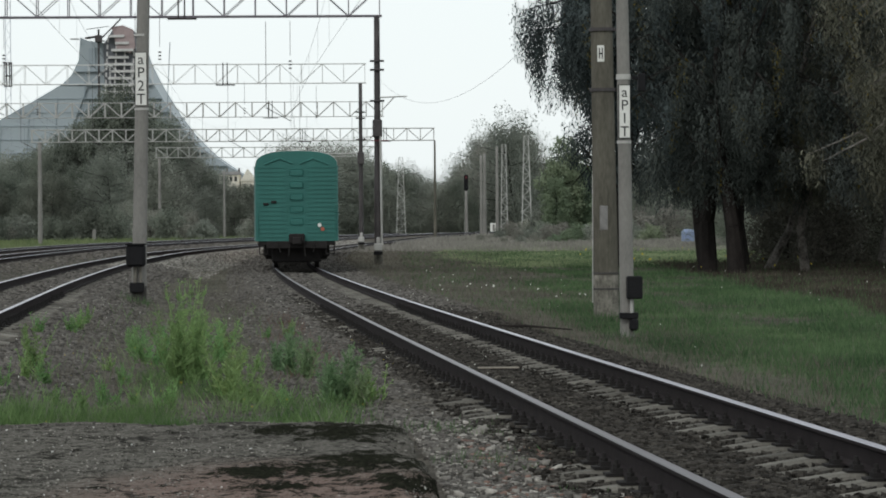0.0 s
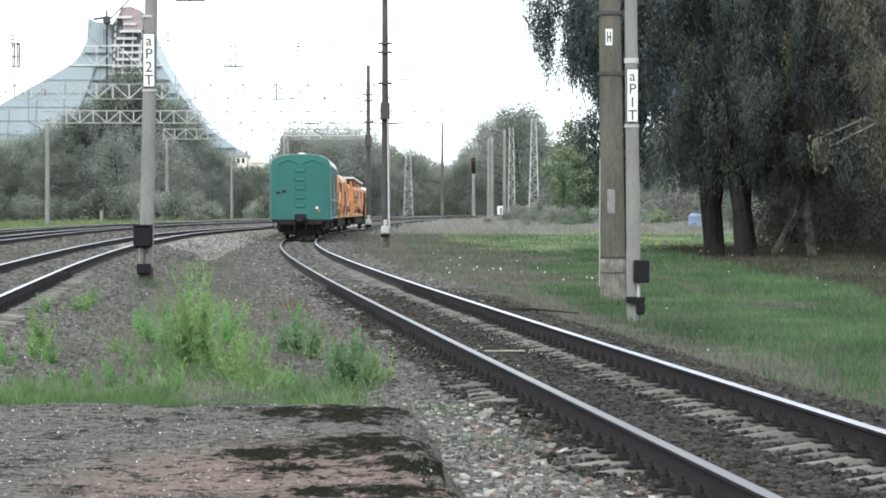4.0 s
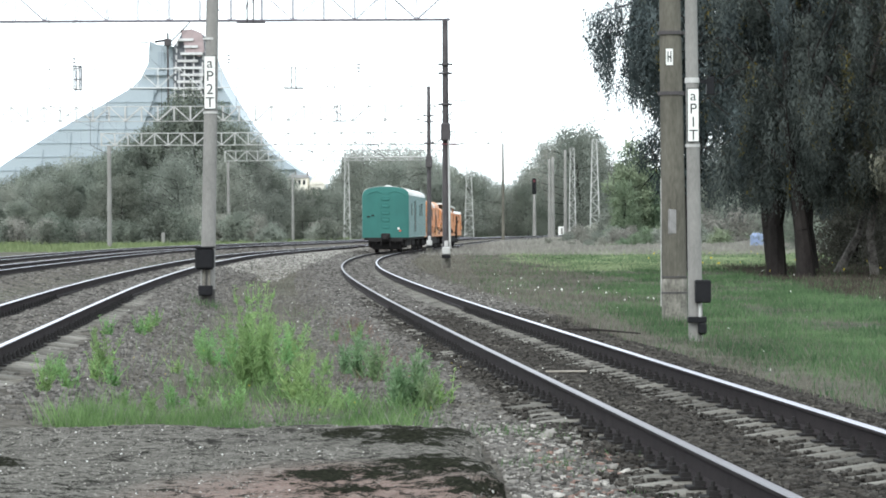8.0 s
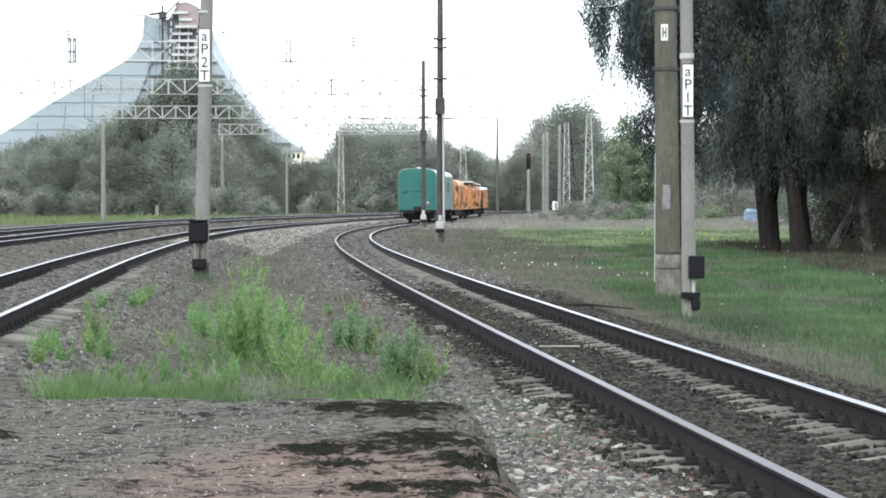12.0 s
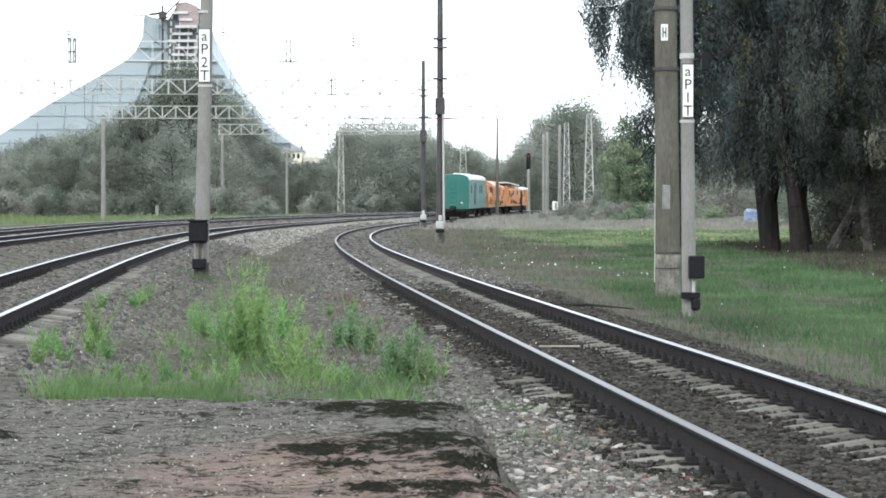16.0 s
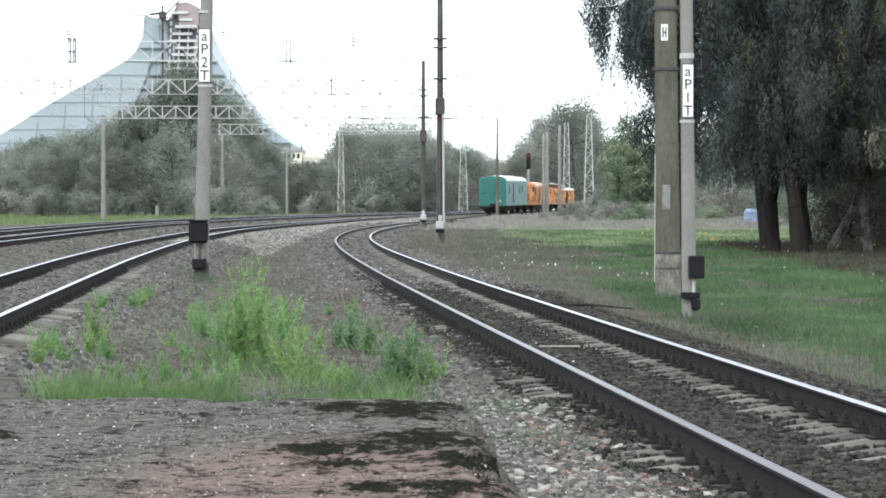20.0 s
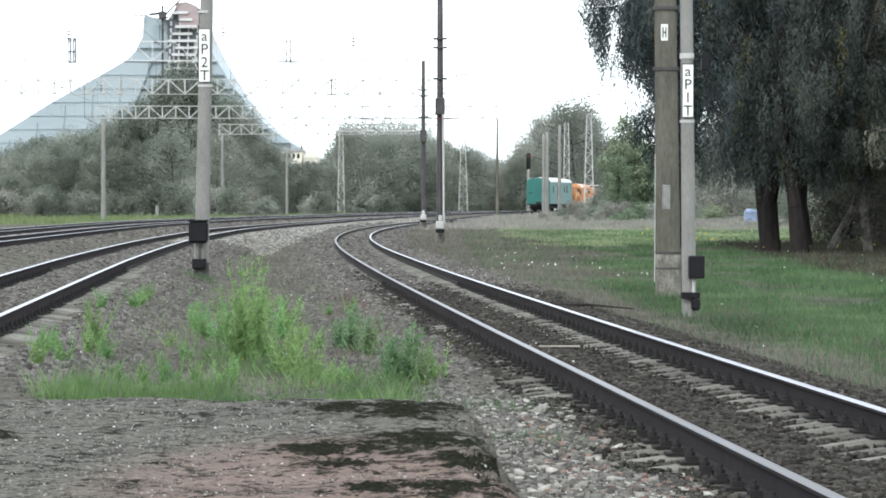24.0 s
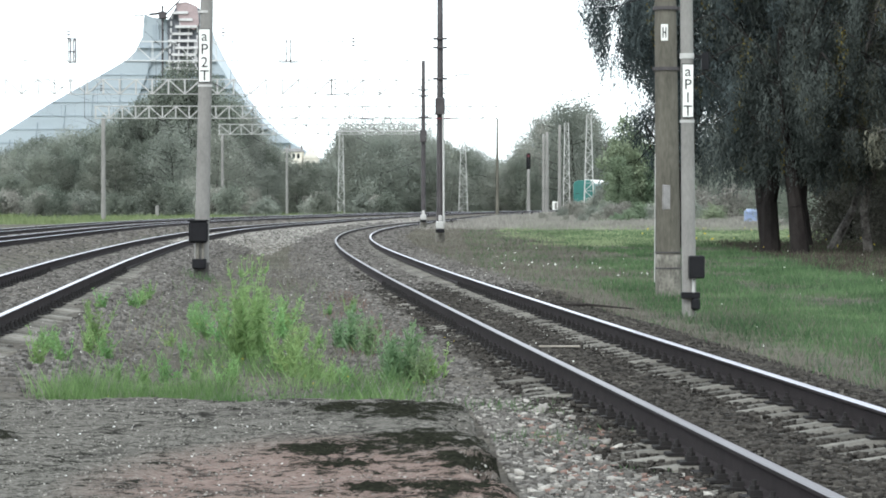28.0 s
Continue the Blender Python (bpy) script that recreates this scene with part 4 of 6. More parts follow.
def side_units(g, y0, y1, z0, z1, seed, count):
    """Cabinets, pumps and pipes crowded along both sides of a track machine; brown and black ones imitate shaded gaps.
    """
    r = np.random.default_rng(seed)
    for sx in (-1, 1):
        for k in range(count):
            y, z = r.uniform(y0, y1), r.uniform(z0, z1)
            a, b = r.uniform(0.15, 0.55), r.uniform(0.12, 0.5)
            out = r.uniform(1.46, 1.60)
            mat = (M_ORANGE, M_GAP_SHADE, M_ORANGE_PALE, M_UNDER, M_ORANGE)[int(r.integers(0, 5))]
            bm = bmesh.new()
            if k % 4 == 3:
                rod(bm, (sx * out, y - a * 2, z), (sx * out, y + a * 2, z + r.uniform(-0.5, 0.5)), 0.07, n=7)
            else:
                box(bm, min(sx * 1.3, sx * out), max(sx * 1.3, sx * out), y - a, y + a, z - b, z + b, 0, 0.03)
            part("side_unit", bm, mat, g)


def house(g, y0, y1, s, nm):
    """A steel housing with doors, windows and posts along both sides and a pale roof."""
    h = loft([(y0, s), (y1, s)], nm, M_ORANGE, g, "orange steel housing")
    w = abs(s[0][0])
    for sx in (-1, 1):
        k, y = 0, y0 + 0.35
        while y + 0.9 < y1:
            bm = bmesh.new()
            glass = (k % 3 == 0)
            box(bm, sx * (w + 0.005) - 0.012, sx * (w + 0.005) + 0.012, y, y + 0.9, 2.2 if glass else 1.5, s[1][1] - 0.12)
            part("window" if glass else "door", bm, M_GLASS if glass else M_ORANGE, h)
            bm = bmesh.new()
            box(bm, sx * (w + 0.012) - 0.02, sx * (w + 0.012) + 0.02, y - 0.22, y - 0.12, 1.32, s[1][1])
            part("post", bm, M_ORANGE, h)
            y += 1.3
            k += 1
    for yy in (y0 - 0.02, y1 + 0.02):
        for sx in (-0.7, 0.7):
            bm = bmesh.new()
            box(bm, sx - 0.4, sx + 0.4, yy - 0.02, yy + 0.02, 2.3, min(3.2, s[1][1]))
            part("end_window", bm, M_GLASS, h)
    return h


def machine_frame(g, length):
    bm = bmesh.new()
    box(bm, -1.4, 1.4, 0.0, length, 0.95, 1.30, 0, 0.03)
    part("frame", bm, M_ORANGE, g)
    bm = bmesh.new()
    box(bm, -1.3, 1.3, 6.5, length - 7, 0.4, 0.95, 0, 0.05)
    part("work_unit", bm, M_UNDER, g)
    for sx in (-1, 1):
        for z in (1.75, 2.15):
            bm = bmesh.new()
            rod(bm, (sx * 1.42, 0.2, z), (sx * 1.42, length - 0.2, z), 0.025, n=5)
            part("hand_rail", bm, M_ORANGE, g)
    bogie(g, 2.6)
    bogie(g, length - 2.6)


def stanchions(g, ys, top):
    for y in ys:
        for sx in (-1, 1):
            bm = bmesh.new()
            rod(bm, (sx * 1.35, y, 1.3), (sx * 1.35, y, top), 0.07, n=6)
            part("stanchion", bm, M_ORANGE, g)


def tamping_machine(length=23.0):
    """An open work bay under a raised boom, then a tall orange house."""
    g = empty("track_machine", 0, 0, 0, "orange railway maintenance machine with an open work bay", "track machine")
    machine_frame(g, length)
    stanchions(g, (0.4, 1.9, 3.4, 4.9, 6.4), 3.3)
    for sx in (-1, 1):
        for z in (2.4, 3.3):
            bm = bmesh.new()
            box(bm, sx * 1.35 - 0.06, sx * 1.35 + 0.06, 0.3, 6.6, z - 0.07, z + 0.07)
            part("bay_beam", bm, M_ORANGE, g)
        for y in (0.4, 3.4):
            bm = bmesh.new()
            rod(bm, (sx * 1.35, y, 1.3), (sx * 1.35, y + 1.5, 3.3), 0.05, n=5)
            part("bay_brace", bm, M_ORANGE, g)
    for y in (1.0, 2.8, 4.6):
        bm = bmesh.new()
        box(bm, -1.0, 1.0, y, y + 1.2, 1.3, 2.6, 0, 0.1)
        rod(bm, (0.6, y + 0.5, 2.6), (0.6, y + 0.5, 3.2), 0.15, n=8)
        part("tamping_unit", bm, M_UNDER, g, "dark tamping unit")
    bm = bmesh.new()
    box(bm, -0.5, 0.5, 0.2, 7.5, 3.3, 3.5, 0, 0.06)
    rod(bm, (0, 0.4, 3.45), (0, 3.0, 3.85), 0.10, n=6)
    rod(bm, (0, 3.0, 3.85), (0, 6.5, 3.45), 0.10, n=6)
    part("boom", bm, M_ORANGE, g, "raised orange boom")
    sec = shell(2.95, 1.3, 3.2, 0.62, 0.4)
    h = house(g, 6.8, 16.2, sec, "engine_house")
    top = [(x * 1.01, z + 0.012) for x, z in sec if z >= 3.2]
    loft([(8.6, top), (10.4, top)], "roof_hatch", M_ROOF, h, "pale roof hatch", True, True)
    stanchions(g, (16.8, 18.2, 19.6), 2.6)
    bm = bmesh.new()
    box(bm, -1.0, 1.0, 16.8, 19.8, 1.3, 2.5, 0, 0.15)
    rod(bm, (-0.5, 17.2, 2.5), (-0.5, 17.2, 3.1), 0.1, n=8)
    part("winch", bm, M_UNDER, g)
    side_units(g, 0.5, 6.4, 1.5, 3.0, 5, 16)
    side_units(g, 7.0, 19.6, 1.4, 2.4, 6, 22)
    arch = [(1.45 * math.cos(math.pi * i / 10), 1.9 + 1.55 * math.sin(math.pi * i / 10)) for i in range(11)]
    for y in (0.3, 3.2):
        bm = bmesh.new()
        for (xa, za), (xb, zb) in zip(arch, arch[1:]):
            rod(bm, (xa, y, za), (xb, y, zb), 0.09, n=6)
        part("bay_arch", bm, M_ORANGE, g, "curved orange frame")
    house(g, 20.0, 22.8, shell(2.8, 1.3, 2.95, 0.45, 0.4), "front_house")
    return g


def crew_machine(length=23.0):
    """A long orange house under a sloping pale roof sheet, its end wall pale."""
    g = empty("track_machine", 0, 0, 0, "orange maintenance machine under a sloping pale roof", "track machine")
    machine_frame(g, length)
    sec = shell(2.95, 1.3, 2.85, 0.32, 0.4)
    h = house(g, 1.6, 21.6, sec, "crew_house")
    v = [(-1.55, 0.6, 3.72), (1.55, 0.6, 3.72), (1.55, 12.0, 3.40), (-1.55, 12.0, 3.40)]
    v += [(x, y, z - 0.12) for x, y, z in v]
    sheet("roof_sheet", v, [(0, 1, 2, 3), (7, 6, 5, 4), (0, 4, 5, 1), (1, 5, 6, 2), (2, 6, 7, 3), (3, 7, 4, 0)], M_ROOF, g, "sloping pale roof sheet")
    stanchions(g, (0.7, 4.5, 8.2, 11.8), 3.4)
    top = [(x * 1.01, z + 0.012) for x, z in sec if z >= 2.85]
    loft([(12.4, top), (21.7, top)], "roof", M_ROOF, h, "pale rounded roof", True, True)
    side_units(g, 1.8, 21.0, 1.4, 2.5, 7, 30)
    bm = bmesh.new()
    box(bm, -1.46, 1.46, 21.6, 21.75, 1.3, 3.1)
    part("end_panel", bm, M_ROOF, g, "pale end panel")
    return g


wagon = refrigerator_wagon()
machine = tamping_machine()
machine_2 = crew_machine()
TRAIN = [(wagon, 0.0, 21.5), (machine, 22.7, 23.0), (machine_2, 46.9, 23.0)]
# seconds and how far along the valley the last wagon's end wall is
TAIL = spline((0, 3, 8, 12, 17, 20, 25, 28), (104, 134, 184, 226, 281.5, 315.5, 370.5, 403))


def on_track(y0, ahead):
    """The y that lies `ahead` metres further along the main track than y0."""
    y, left = y0, ahead
    while left > 1e-6:
        s = min(1.0, left)
        y += s / math.hypot(1, track_at("main", y)[1])
        left -= s
    return y


def vehicle_pose(y0, length):
    ya, yb = on_track(y0, 2.8), on_track(y0, length - 2.8)
    xa, _, ha = track_at("main", ya)
    xb, _, hb = track_at("main", yb)
    a, b = Vector((xa, ya, ha)), Vector((xb, yb, hb))
    d = (b - a).normalized()
    o = a - d * 2.8
    turn = -math.degrees(math.atan2(d.x, d.y))
    return pose(o.x, o.y, o.z, math.degrees(math.asin(d.z)), 0, turn)


def motions():
    for thing, start, length in TRAIN:
        walk(thing, [(t, vehicle_pose(on_track(float(TAIL(t)), start), length)) for t in range(29)])


# ---- woods ----
def quads(centres, sizes, rng, droop=0.0, slim=0.62, along=None):
    """Leaf cards: one small leaf each, turned at random or along the given directions."""
    n = len(centres)
    d = rng.normal(size=(n, 3))
    d /= np.linalg.norm(d, axis=1)[:, None]
    if along is not None:
        d = d * 0.45 + along
        d /= np.linalg.norm(d, axis=1)[:, None]
    d[:, 2] -= droop
    e = np.cross(d, rng.normal(size=(n, 3)))
    e /= np.linalg.norm(e, axis=1)[:, None] + 1e-9
    d, e = d * sizes[:, None], e * (sizes * slim)[:, None]
    v = np.stack([centres - d, centres + e, centres + d, centres - e], 1).reshape(-1, 3)
    f = np.arange(4 * n).reshape(n, 4)
    return v, f


def cloud(name, v, f, mat, parent=None, label="", outward=None):
    """Many small faces in one mesh; outward gives each face the direction in which its clump swells."""
    if outward is not None:
        c = v[f]
        away = np.sum(np.cross(c[:, 1] - c[:, 0], c[:, 2] - c[:, 0]) * outward, 1) < 0
        f = np.where(away[:, None], f[:, ::-1], f)
    me = bpy.data.meshes.new(name)
    me.vertices.add(len(v))
    me.vertices.foreach_set("co", np.asarray(v, np.float32).ravel())
    k = f.shape[1]
    me.loops.add(f.size)
    me.loops.foreach_set("vertex_index", np.ascontiguousarray(f, np.int32).ravel())
    me.polygons.add(len(f))
    me.polygons.foreach_set("loop_start", np.arange(0, f.size, k, dtype=np.int32))
    me.materials.append(mat)
    me.update(calc_edges=True)
    me.validate()
    if outward is not None:
        me.normals_split_custom_set_from_vertices(np.repeat(outward, 4, 0).tolist())
    ob = new(name, me)
    ob.parent = parent
    return tagged(ob, label)


def unit(a):
    return a / (np.linalg.norm(a, axis=1)[:, None] + 1e-9)


def trunk_bmesh(rng, h, r, limbs, spread):
    bm = bmesh.new()
    p, z = Vector((0, 0, -0.3)), 0
    steps = 7
    for i in range(steps):
        q = p + Vector((rng.normal() * 0.02 * h, rng.normal() * 0.02 * h, h / steps))
        rod(bm, p, q, r * (1 - 0.8 * i / steps) * (1.25 if i == 0 else 1), r * (1 - 0.8 * (i + 1) / steps), n=8)
        if i > 0:
            for k in range(limbs):
                a = rng.uniform(0, 6.28)
                L = spread * rng.uniform(0.5, 1.0)
                w = q + Vector((math.cos(a) * L, math.sin(a) * L, h * rng.uniform(0.05, 0.22)))
                rod(bm, q, w, r * 0.3 * (1 - 0.6 * i / steps), r * 0.06, n=5)
        p = q
    return bm


def bushy_tree(seed, h, w, n, leaf, mat, label, low=0.08, lobes=16):
    """A round-headed tree: trunk and limbs, and a crown of many lobes of small leaves with gaps between them."""
    rng = np.random.default_rng(seed)
    g = empty("tree", 0, -200, 0, label, "tree")
    part("trunk", trunk_bmesh(rng, h * 0.7, 0.022 * h, 3, w * 0.5), M_BARK, g)
    c = []
    for k in range(lobes):
        t = (k + 0.5) / lobes
        z = h * (low + (0.86 - low) * t)
        prof = math.sin(math.pi * min(1, 0.18 + 0.80 * t)) ** 0.6
        a = k * 2.4 + rng.uniform(-0.4, 0.4)
        rr = w * 0.5 * prof * rng.uniform(0.25, 0.75)
        c.append((math.cos(a) * rr, math.sin(a) * rr, z, w * rng.uniform(0.16, 0.30) * (1.1 - 0.4 * t)))
    c = np.array(c)
    # smaller tufts swell from the skin of each lobe, and the leaves sit on those
    tufts = 6
    td = unit(rng.normal(size=(lobes * tufts, 3)) + (0, 0, 0.25))
    host = np.repeat(np.arange(lobes), tufts)
    tr = c[host, 3] * rng.uniform(0.45, 0.75, len(host))
    tc = c[host, :3] + td * (c[host, 3] * rng.uniform(0.45, 0.95, len(host)))[:, None]
    share = tr ** 2 / np.sum(tr ** 2)
    pick = rng.choice(len(host), n, p=share)
    d = unit(rng.normal(size=(n, 3)))
    rad = tr[pick] * rng.uniform(0.05, 1.0, n) ** 0.35
    pts = tc[pick] + d * rad[:, None] * (1.0, 1.0, 0.85) + rng.normal(size=(n, 3)) * tr[pick][:, None] * 0.10
    pts[:, 2] = np.maximum(pts[:, 2], 0.1)
    v, f = quads(pts, rng.uniform(0.6, 1.3, n) * leaf, rng)
    swell = unit(unit(pts - c[host[pick], :3]) * 0.85 + unit(pts - tc[pick]) * 0.45 + rng.normal(size=(n, 3)) * 0.12 + (0, 0, 0.12))
    cloud("crown", v, f, mat, g, "", swell)
    return g


def weeping_tree(seed, h, w, strands, low, mat, bark, label, reach=()):
    """A birch with long hanging twigs: strands of leaves fall from arching limbs. reach: extra limbs (turn, length, height)."""
    rng = np.random.default_rng(seed)
    g = empty("tree", 0, -200, 0, label, "tree")
    bm = trunk_bmesh(rng, h * 0.9, (0.019 if bark is M_BARK else 0.011) * h, 2, w * 0.3)
    tips = []
    limbs = [(rng.uniform(0, 6.28), w * 0.5 * rng.uniform(0.25, 1.0), h * rng.uniform(0.22, 0.8)) for k in range(44)]
    for a, L, z in limbs + [(radians(t), ln, hz) for t, ln, hz in reach for ln, hz in ((ln, hz), (ln * 0.78, hz + 0.8))]:
        p = Vector((0, 0, z * 0.75))
        q = Vector((math.cos(a) * L * 0.6, math.sin(a) * L * 0.6, z + 0.7))
        e = Vector((math.cos(a) * L, math.sin(a) * L, z))
        rod(bm, p, q, 0.06, 0.035, n=5)
        rod(bm, q, e, 0.035, 0.012, n=5)
        tips.append((p, q, e))
    part("trunk", bm, bark, g)
    pts, szs, yel, nrm, bunches = [], [], [], [], []
    for i, (p, q, e) in enumerate(tips):
        k = 0.85 if i >= len(limbs) else 1.0
        for t in rng.uniform(0.5, 2.0, 3 if k < 1 else 2):
            bunches.append((np.array(p.lerp(q, t) if t < 1 else q.lerp(e, t - 1)), rng.uniform(0.9, 3.9) * k, rng.uniform(0.16, 0.46) * k * k))
    inner = []
    for a, r, z in zip(rng.uniform(0, 6.28, 60), rng.uniform(0.4, 2.3, 60), rng.uniform(0.24, 0.9, 60)):
        inner.append((np.array((math.cos(a) * r, math.sin(a) * r, z * h)), rng.uniform(1.2, 3.5), 0.38))
    bunches = inner + bunches
    first_reach = len(inner) + len(limbs) * 2
    for s in range(strands):
        o, full, wide = bunches[rng.integers(first_reach, len(bunches)) if reach and rng.uniform() < 0.24 else rng.integers(0, len(bunches))]
        sh = np.clip(rng.normal(size=3), -1.7, 1.7)
        home, o = o, o + sh * (wide, wide, 0.22)
        # the middle strands of a bunch hang lowest
        L = min(full * rng.uniform(0.6, 1.05) * (1.12 - 0.28 * math.hypot(sh[0], sh[1])), max(0.4, o[2] - low * rng.uniform(0.8, 1.4)))
        L = max(L, 0.35)
        n = int(L * 27) + 5
        u = np.linspace(0, 1, n)
        sw = rng.normal(size=2) * 0.07
        fat = 0.04 + 0.085 * np.sin(np.pi * u)
        st = np.stack([o[0] + sw[0] * u * L + rng.normal(size=n) * fat, o[1] + sw[1] * u * L + rng.normal(size=n) * fat, o[2] - u * L], 1)
        if rng.uniform() < 0.02:
            yel.append(st)
        else:
            pts.append(st)
            szs.append(rng.uniform(0.024, 0.064, n))
            tree_out = home / (math.hypot(home[0], home[1]) + 0.5)
            nrm.append(np.stack([sh[0] * 0.7 + tree_out[0] * 0.45 + 0 * u, sh[1] * 0.7 + tree_out[1] * 0.45 + 0 * u, 0.75 - 1.15 * u], 1))
    pts, szs = np.concatenate(pts), np.concatenate(szs)
    v, f = quads(pts, szs * 0.7, rng, 1.5)
    cloud("crown", v, f, mat, g, "", unit(np.concatenate(nrm) + rng.normal(size=pts.shape) * 0.22))
    if yel:
        y = np.concatenate(yel)
        v, f = quads(y, rng.uniform(0.024, 0.05, len(y)), rng, 0.5)
        cloud("yellow_foliage", v, f, M_LEAF_YELLOW, g, "yellowing hanging twigs")
    return g


# the hanging birches at the meadow's edge
birch = [weeping_tree(11, 17, 13.0, 4600, 3.1, M_LEAF_DARK, M_BARK, "tall dark weeping birch with long hanging twigs", [(178, 6.9, 9.8), (186, 7.2, 10.6), (170, 6.2, 10.0), (192, 6.2, 9.0), (182, 6.6, 8.8), (176, 5.0, 8.0), (165, 5.5, 9.6)]),
         weeping_tree(12, 16, 11.0, 3500, 2.5, M_LEAF_MIXED, M_BARK, "dark weeping birch at the edge of the meadow", [(140, 2.2, 5.6), (150, 1.9, 4.8), (125, 2.0, 6.6), (135, 2.4, 7.6)]),
         weeping_tree(13, 15, 9.0, 2800, 2.7, M_LEAF_OLIVE, M_BIRCH, "weeping birch with a pale leaning trunk"),
         weeping_tree(14, 15, 5.6, 2200, 4.6, M_LEAF_DARK, M_BARK, "slender weeping birch behind the signal poles")]
spots = [(0, 12.2, 103, 0, 0), (1, 12.95, 100, 130, 0), (2, 18.3, 90, 250, 5), (2, 15.9, 103, 300, 6), (2, 20.6, 88, 45, -6), (1, 19.0, 100, 160, 0), (1, 22.6, 94, 80, 0), (2, 14.9, 107, 10, 8), (1, 23.5, 108, 190, 0), (2, 24.0, 86, 270, 3), (1, 14.8, 113, 30, 0), (2, 21.0, 116, 120, 0), (1, 27.5, 99, 220, 0), (1, 14.6, 124, 75, 0), (3, 9.2, 110, 20, 0)]
placed = set()
for k, x, y, a, tilt in spots:
    m = pose(x, y, float(ground_height(x, y)), 0, tilt, a)
    if k in placed:
        copy_thing(birch[k], m)
    else:
        birch[k].matrix_world = m
        placed.add(k)

# rounded trees and bushes of the far bank
kinds = {
    "thicket": [bushy_tree(51, 5.0, 7.0, 6000, 0.10, M_LEAF_SHADE, "undergrowth behind the birches, leaves coloured dark for shade", 0.02, 20)],
    "round": [bushy_tree(21, 10.0, 9.0, 27000, 0.092, M_LEAF, "grey-green broad tree in the far woods", 0.03, 26), bushy_tree(22, 10.0, 7.5, 27000, 0.092, M_LEAF, "tall grey-green tree in the far woods", 0.05, 30), bushy_tree(23, 10.0, 10.5, 27000, 0.092, M_LEAF_PALE, "spreading tree in the far woods, paled for haze", 0.02, 26)],
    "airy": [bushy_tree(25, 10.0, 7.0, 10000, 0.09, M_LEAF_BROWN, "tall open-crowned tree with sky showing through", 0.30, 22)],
    "shrub": [bushy_tree(31, 4.0, 6.0, 4200, 0.13, M_LEAF, "low grey-green bush by the line", 0.02, 16), bushy_tree(32, 3.2, 5.0, 3600, 0.12, M_LEAF_PALE, "dense bush by the line, paled for haze", 0.02, 16), bushy_tree(33, 3.2, 5.2, 3000, 0.11, M_LEAF_BROWN, "brownish half-bare bush by the line", 0.02, 16), bushy_tree(34, 2.6, 4.4, 3000, 0.11, M_LEAF_LIGHT, "small yellow-green bush by the line", 0.02, 12)],
    "fresh": [bushy_tree(41, 10.0, 5.5, 9000, 0.13, M_LEAF_LIGHT, "fresh green young tree behind the meadow", 0.03, 26)]}
first = {k: [True] * len(v) for k, v in kinds.items()}


def plant(kind, i, x, y, scale, turn, wide=1.0):
    ob = kinds[kind][i]
    m = pose(x, y, float(ground_height(x, y)) - 0.05, 0, 0, turn)
    if first[kind][i]:
        first[kind][i] = False
        got = ob
        ob.matrix_world = m
    else:
        got = copy_thing(ob, m)
    got.scale = (scale * wide, scale * wide, scale)
    return got


# skyline of the woods: sideways place at 430 m and height there; nearer and farther trees follow it
SKYLINE_X = (-70, -64, -61.5, -57, -54, -51, -47, -43.5, -40, -37.5, -34, -31, -28, -24, -20, -16.5, -15, -12, -8, -4, -2, 1, 3.5, 6, 9, 13, 14.5, 18, 22, 25, 27, 40)
SKYLINE_H = (8.5, 11.0, 12.5, 12.0, 13.8, 14.5, 16.5, 20.5, 22.8, 21, 18.5, 14.5, 11.0, 8.6, 8.0, 9.2, 13.4, 14.0, 13.2, 12.8, 11.8, 9.4, 10.4, 9.4, 8.6, 10.6, 14.5, 16.8, 17.6, 16.2, 11, 10)
rng = np.random.default_rng(5)


def skyline(x, y):
    return float(np.interp(x * 430 / y, SKYLINE_X, SKYLINE_H)) * y / 430 * 1.17


def clear_of_lines(x, y, gap):
    return all(y > s[3] + 8 or abs(x - float(s[0](min(max(y, -20), s[3])))) > gap for s in TRACKS.values())


for x, kx in ((-46, 0), (-42.5, 1), (-39.5, 1), (-36.5, 0), (-33.2, 1), (-49.5, 0), (-30.5, 2)):
    y = 425 + rng.uniform(0, 20)
    plant("round", kx, x * y / 430, y, skyline(x * y / 430, y) / 10 * 0.97, rng.uniform(0, 360), 0.55)
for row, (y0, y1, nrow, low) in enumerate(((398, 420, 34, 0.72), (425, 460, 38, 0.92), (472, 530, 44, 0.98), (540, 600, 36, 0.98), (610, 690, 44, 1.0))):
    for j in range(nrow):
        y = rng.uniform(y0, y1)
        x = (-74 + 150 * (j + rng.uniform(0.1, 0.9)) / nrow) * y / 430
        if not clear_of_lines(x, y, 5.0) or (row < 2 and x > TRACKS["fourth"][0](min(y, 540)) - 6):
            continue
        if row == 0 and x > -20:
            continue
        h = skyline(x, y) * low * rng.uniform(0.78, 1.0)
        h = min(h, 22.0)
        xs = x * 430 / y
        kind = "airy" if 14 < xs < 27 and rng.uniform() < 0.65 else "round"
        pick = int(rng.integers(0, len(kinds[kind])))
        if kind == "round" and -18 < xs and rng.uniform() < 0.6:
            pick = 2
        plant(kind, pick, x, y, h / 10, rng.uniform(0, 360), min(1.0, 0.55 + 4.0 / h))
for j in range(26):
    x = 10 + 66 * (j + rng.uniform(0.2, 0.8)) / 26
    plant("round", int(rng.integers(0, 3)), x, rng.uniform(655, 720), rng.uniform(0.95, 1.25), rng.uniform(0, 360), 1.05)
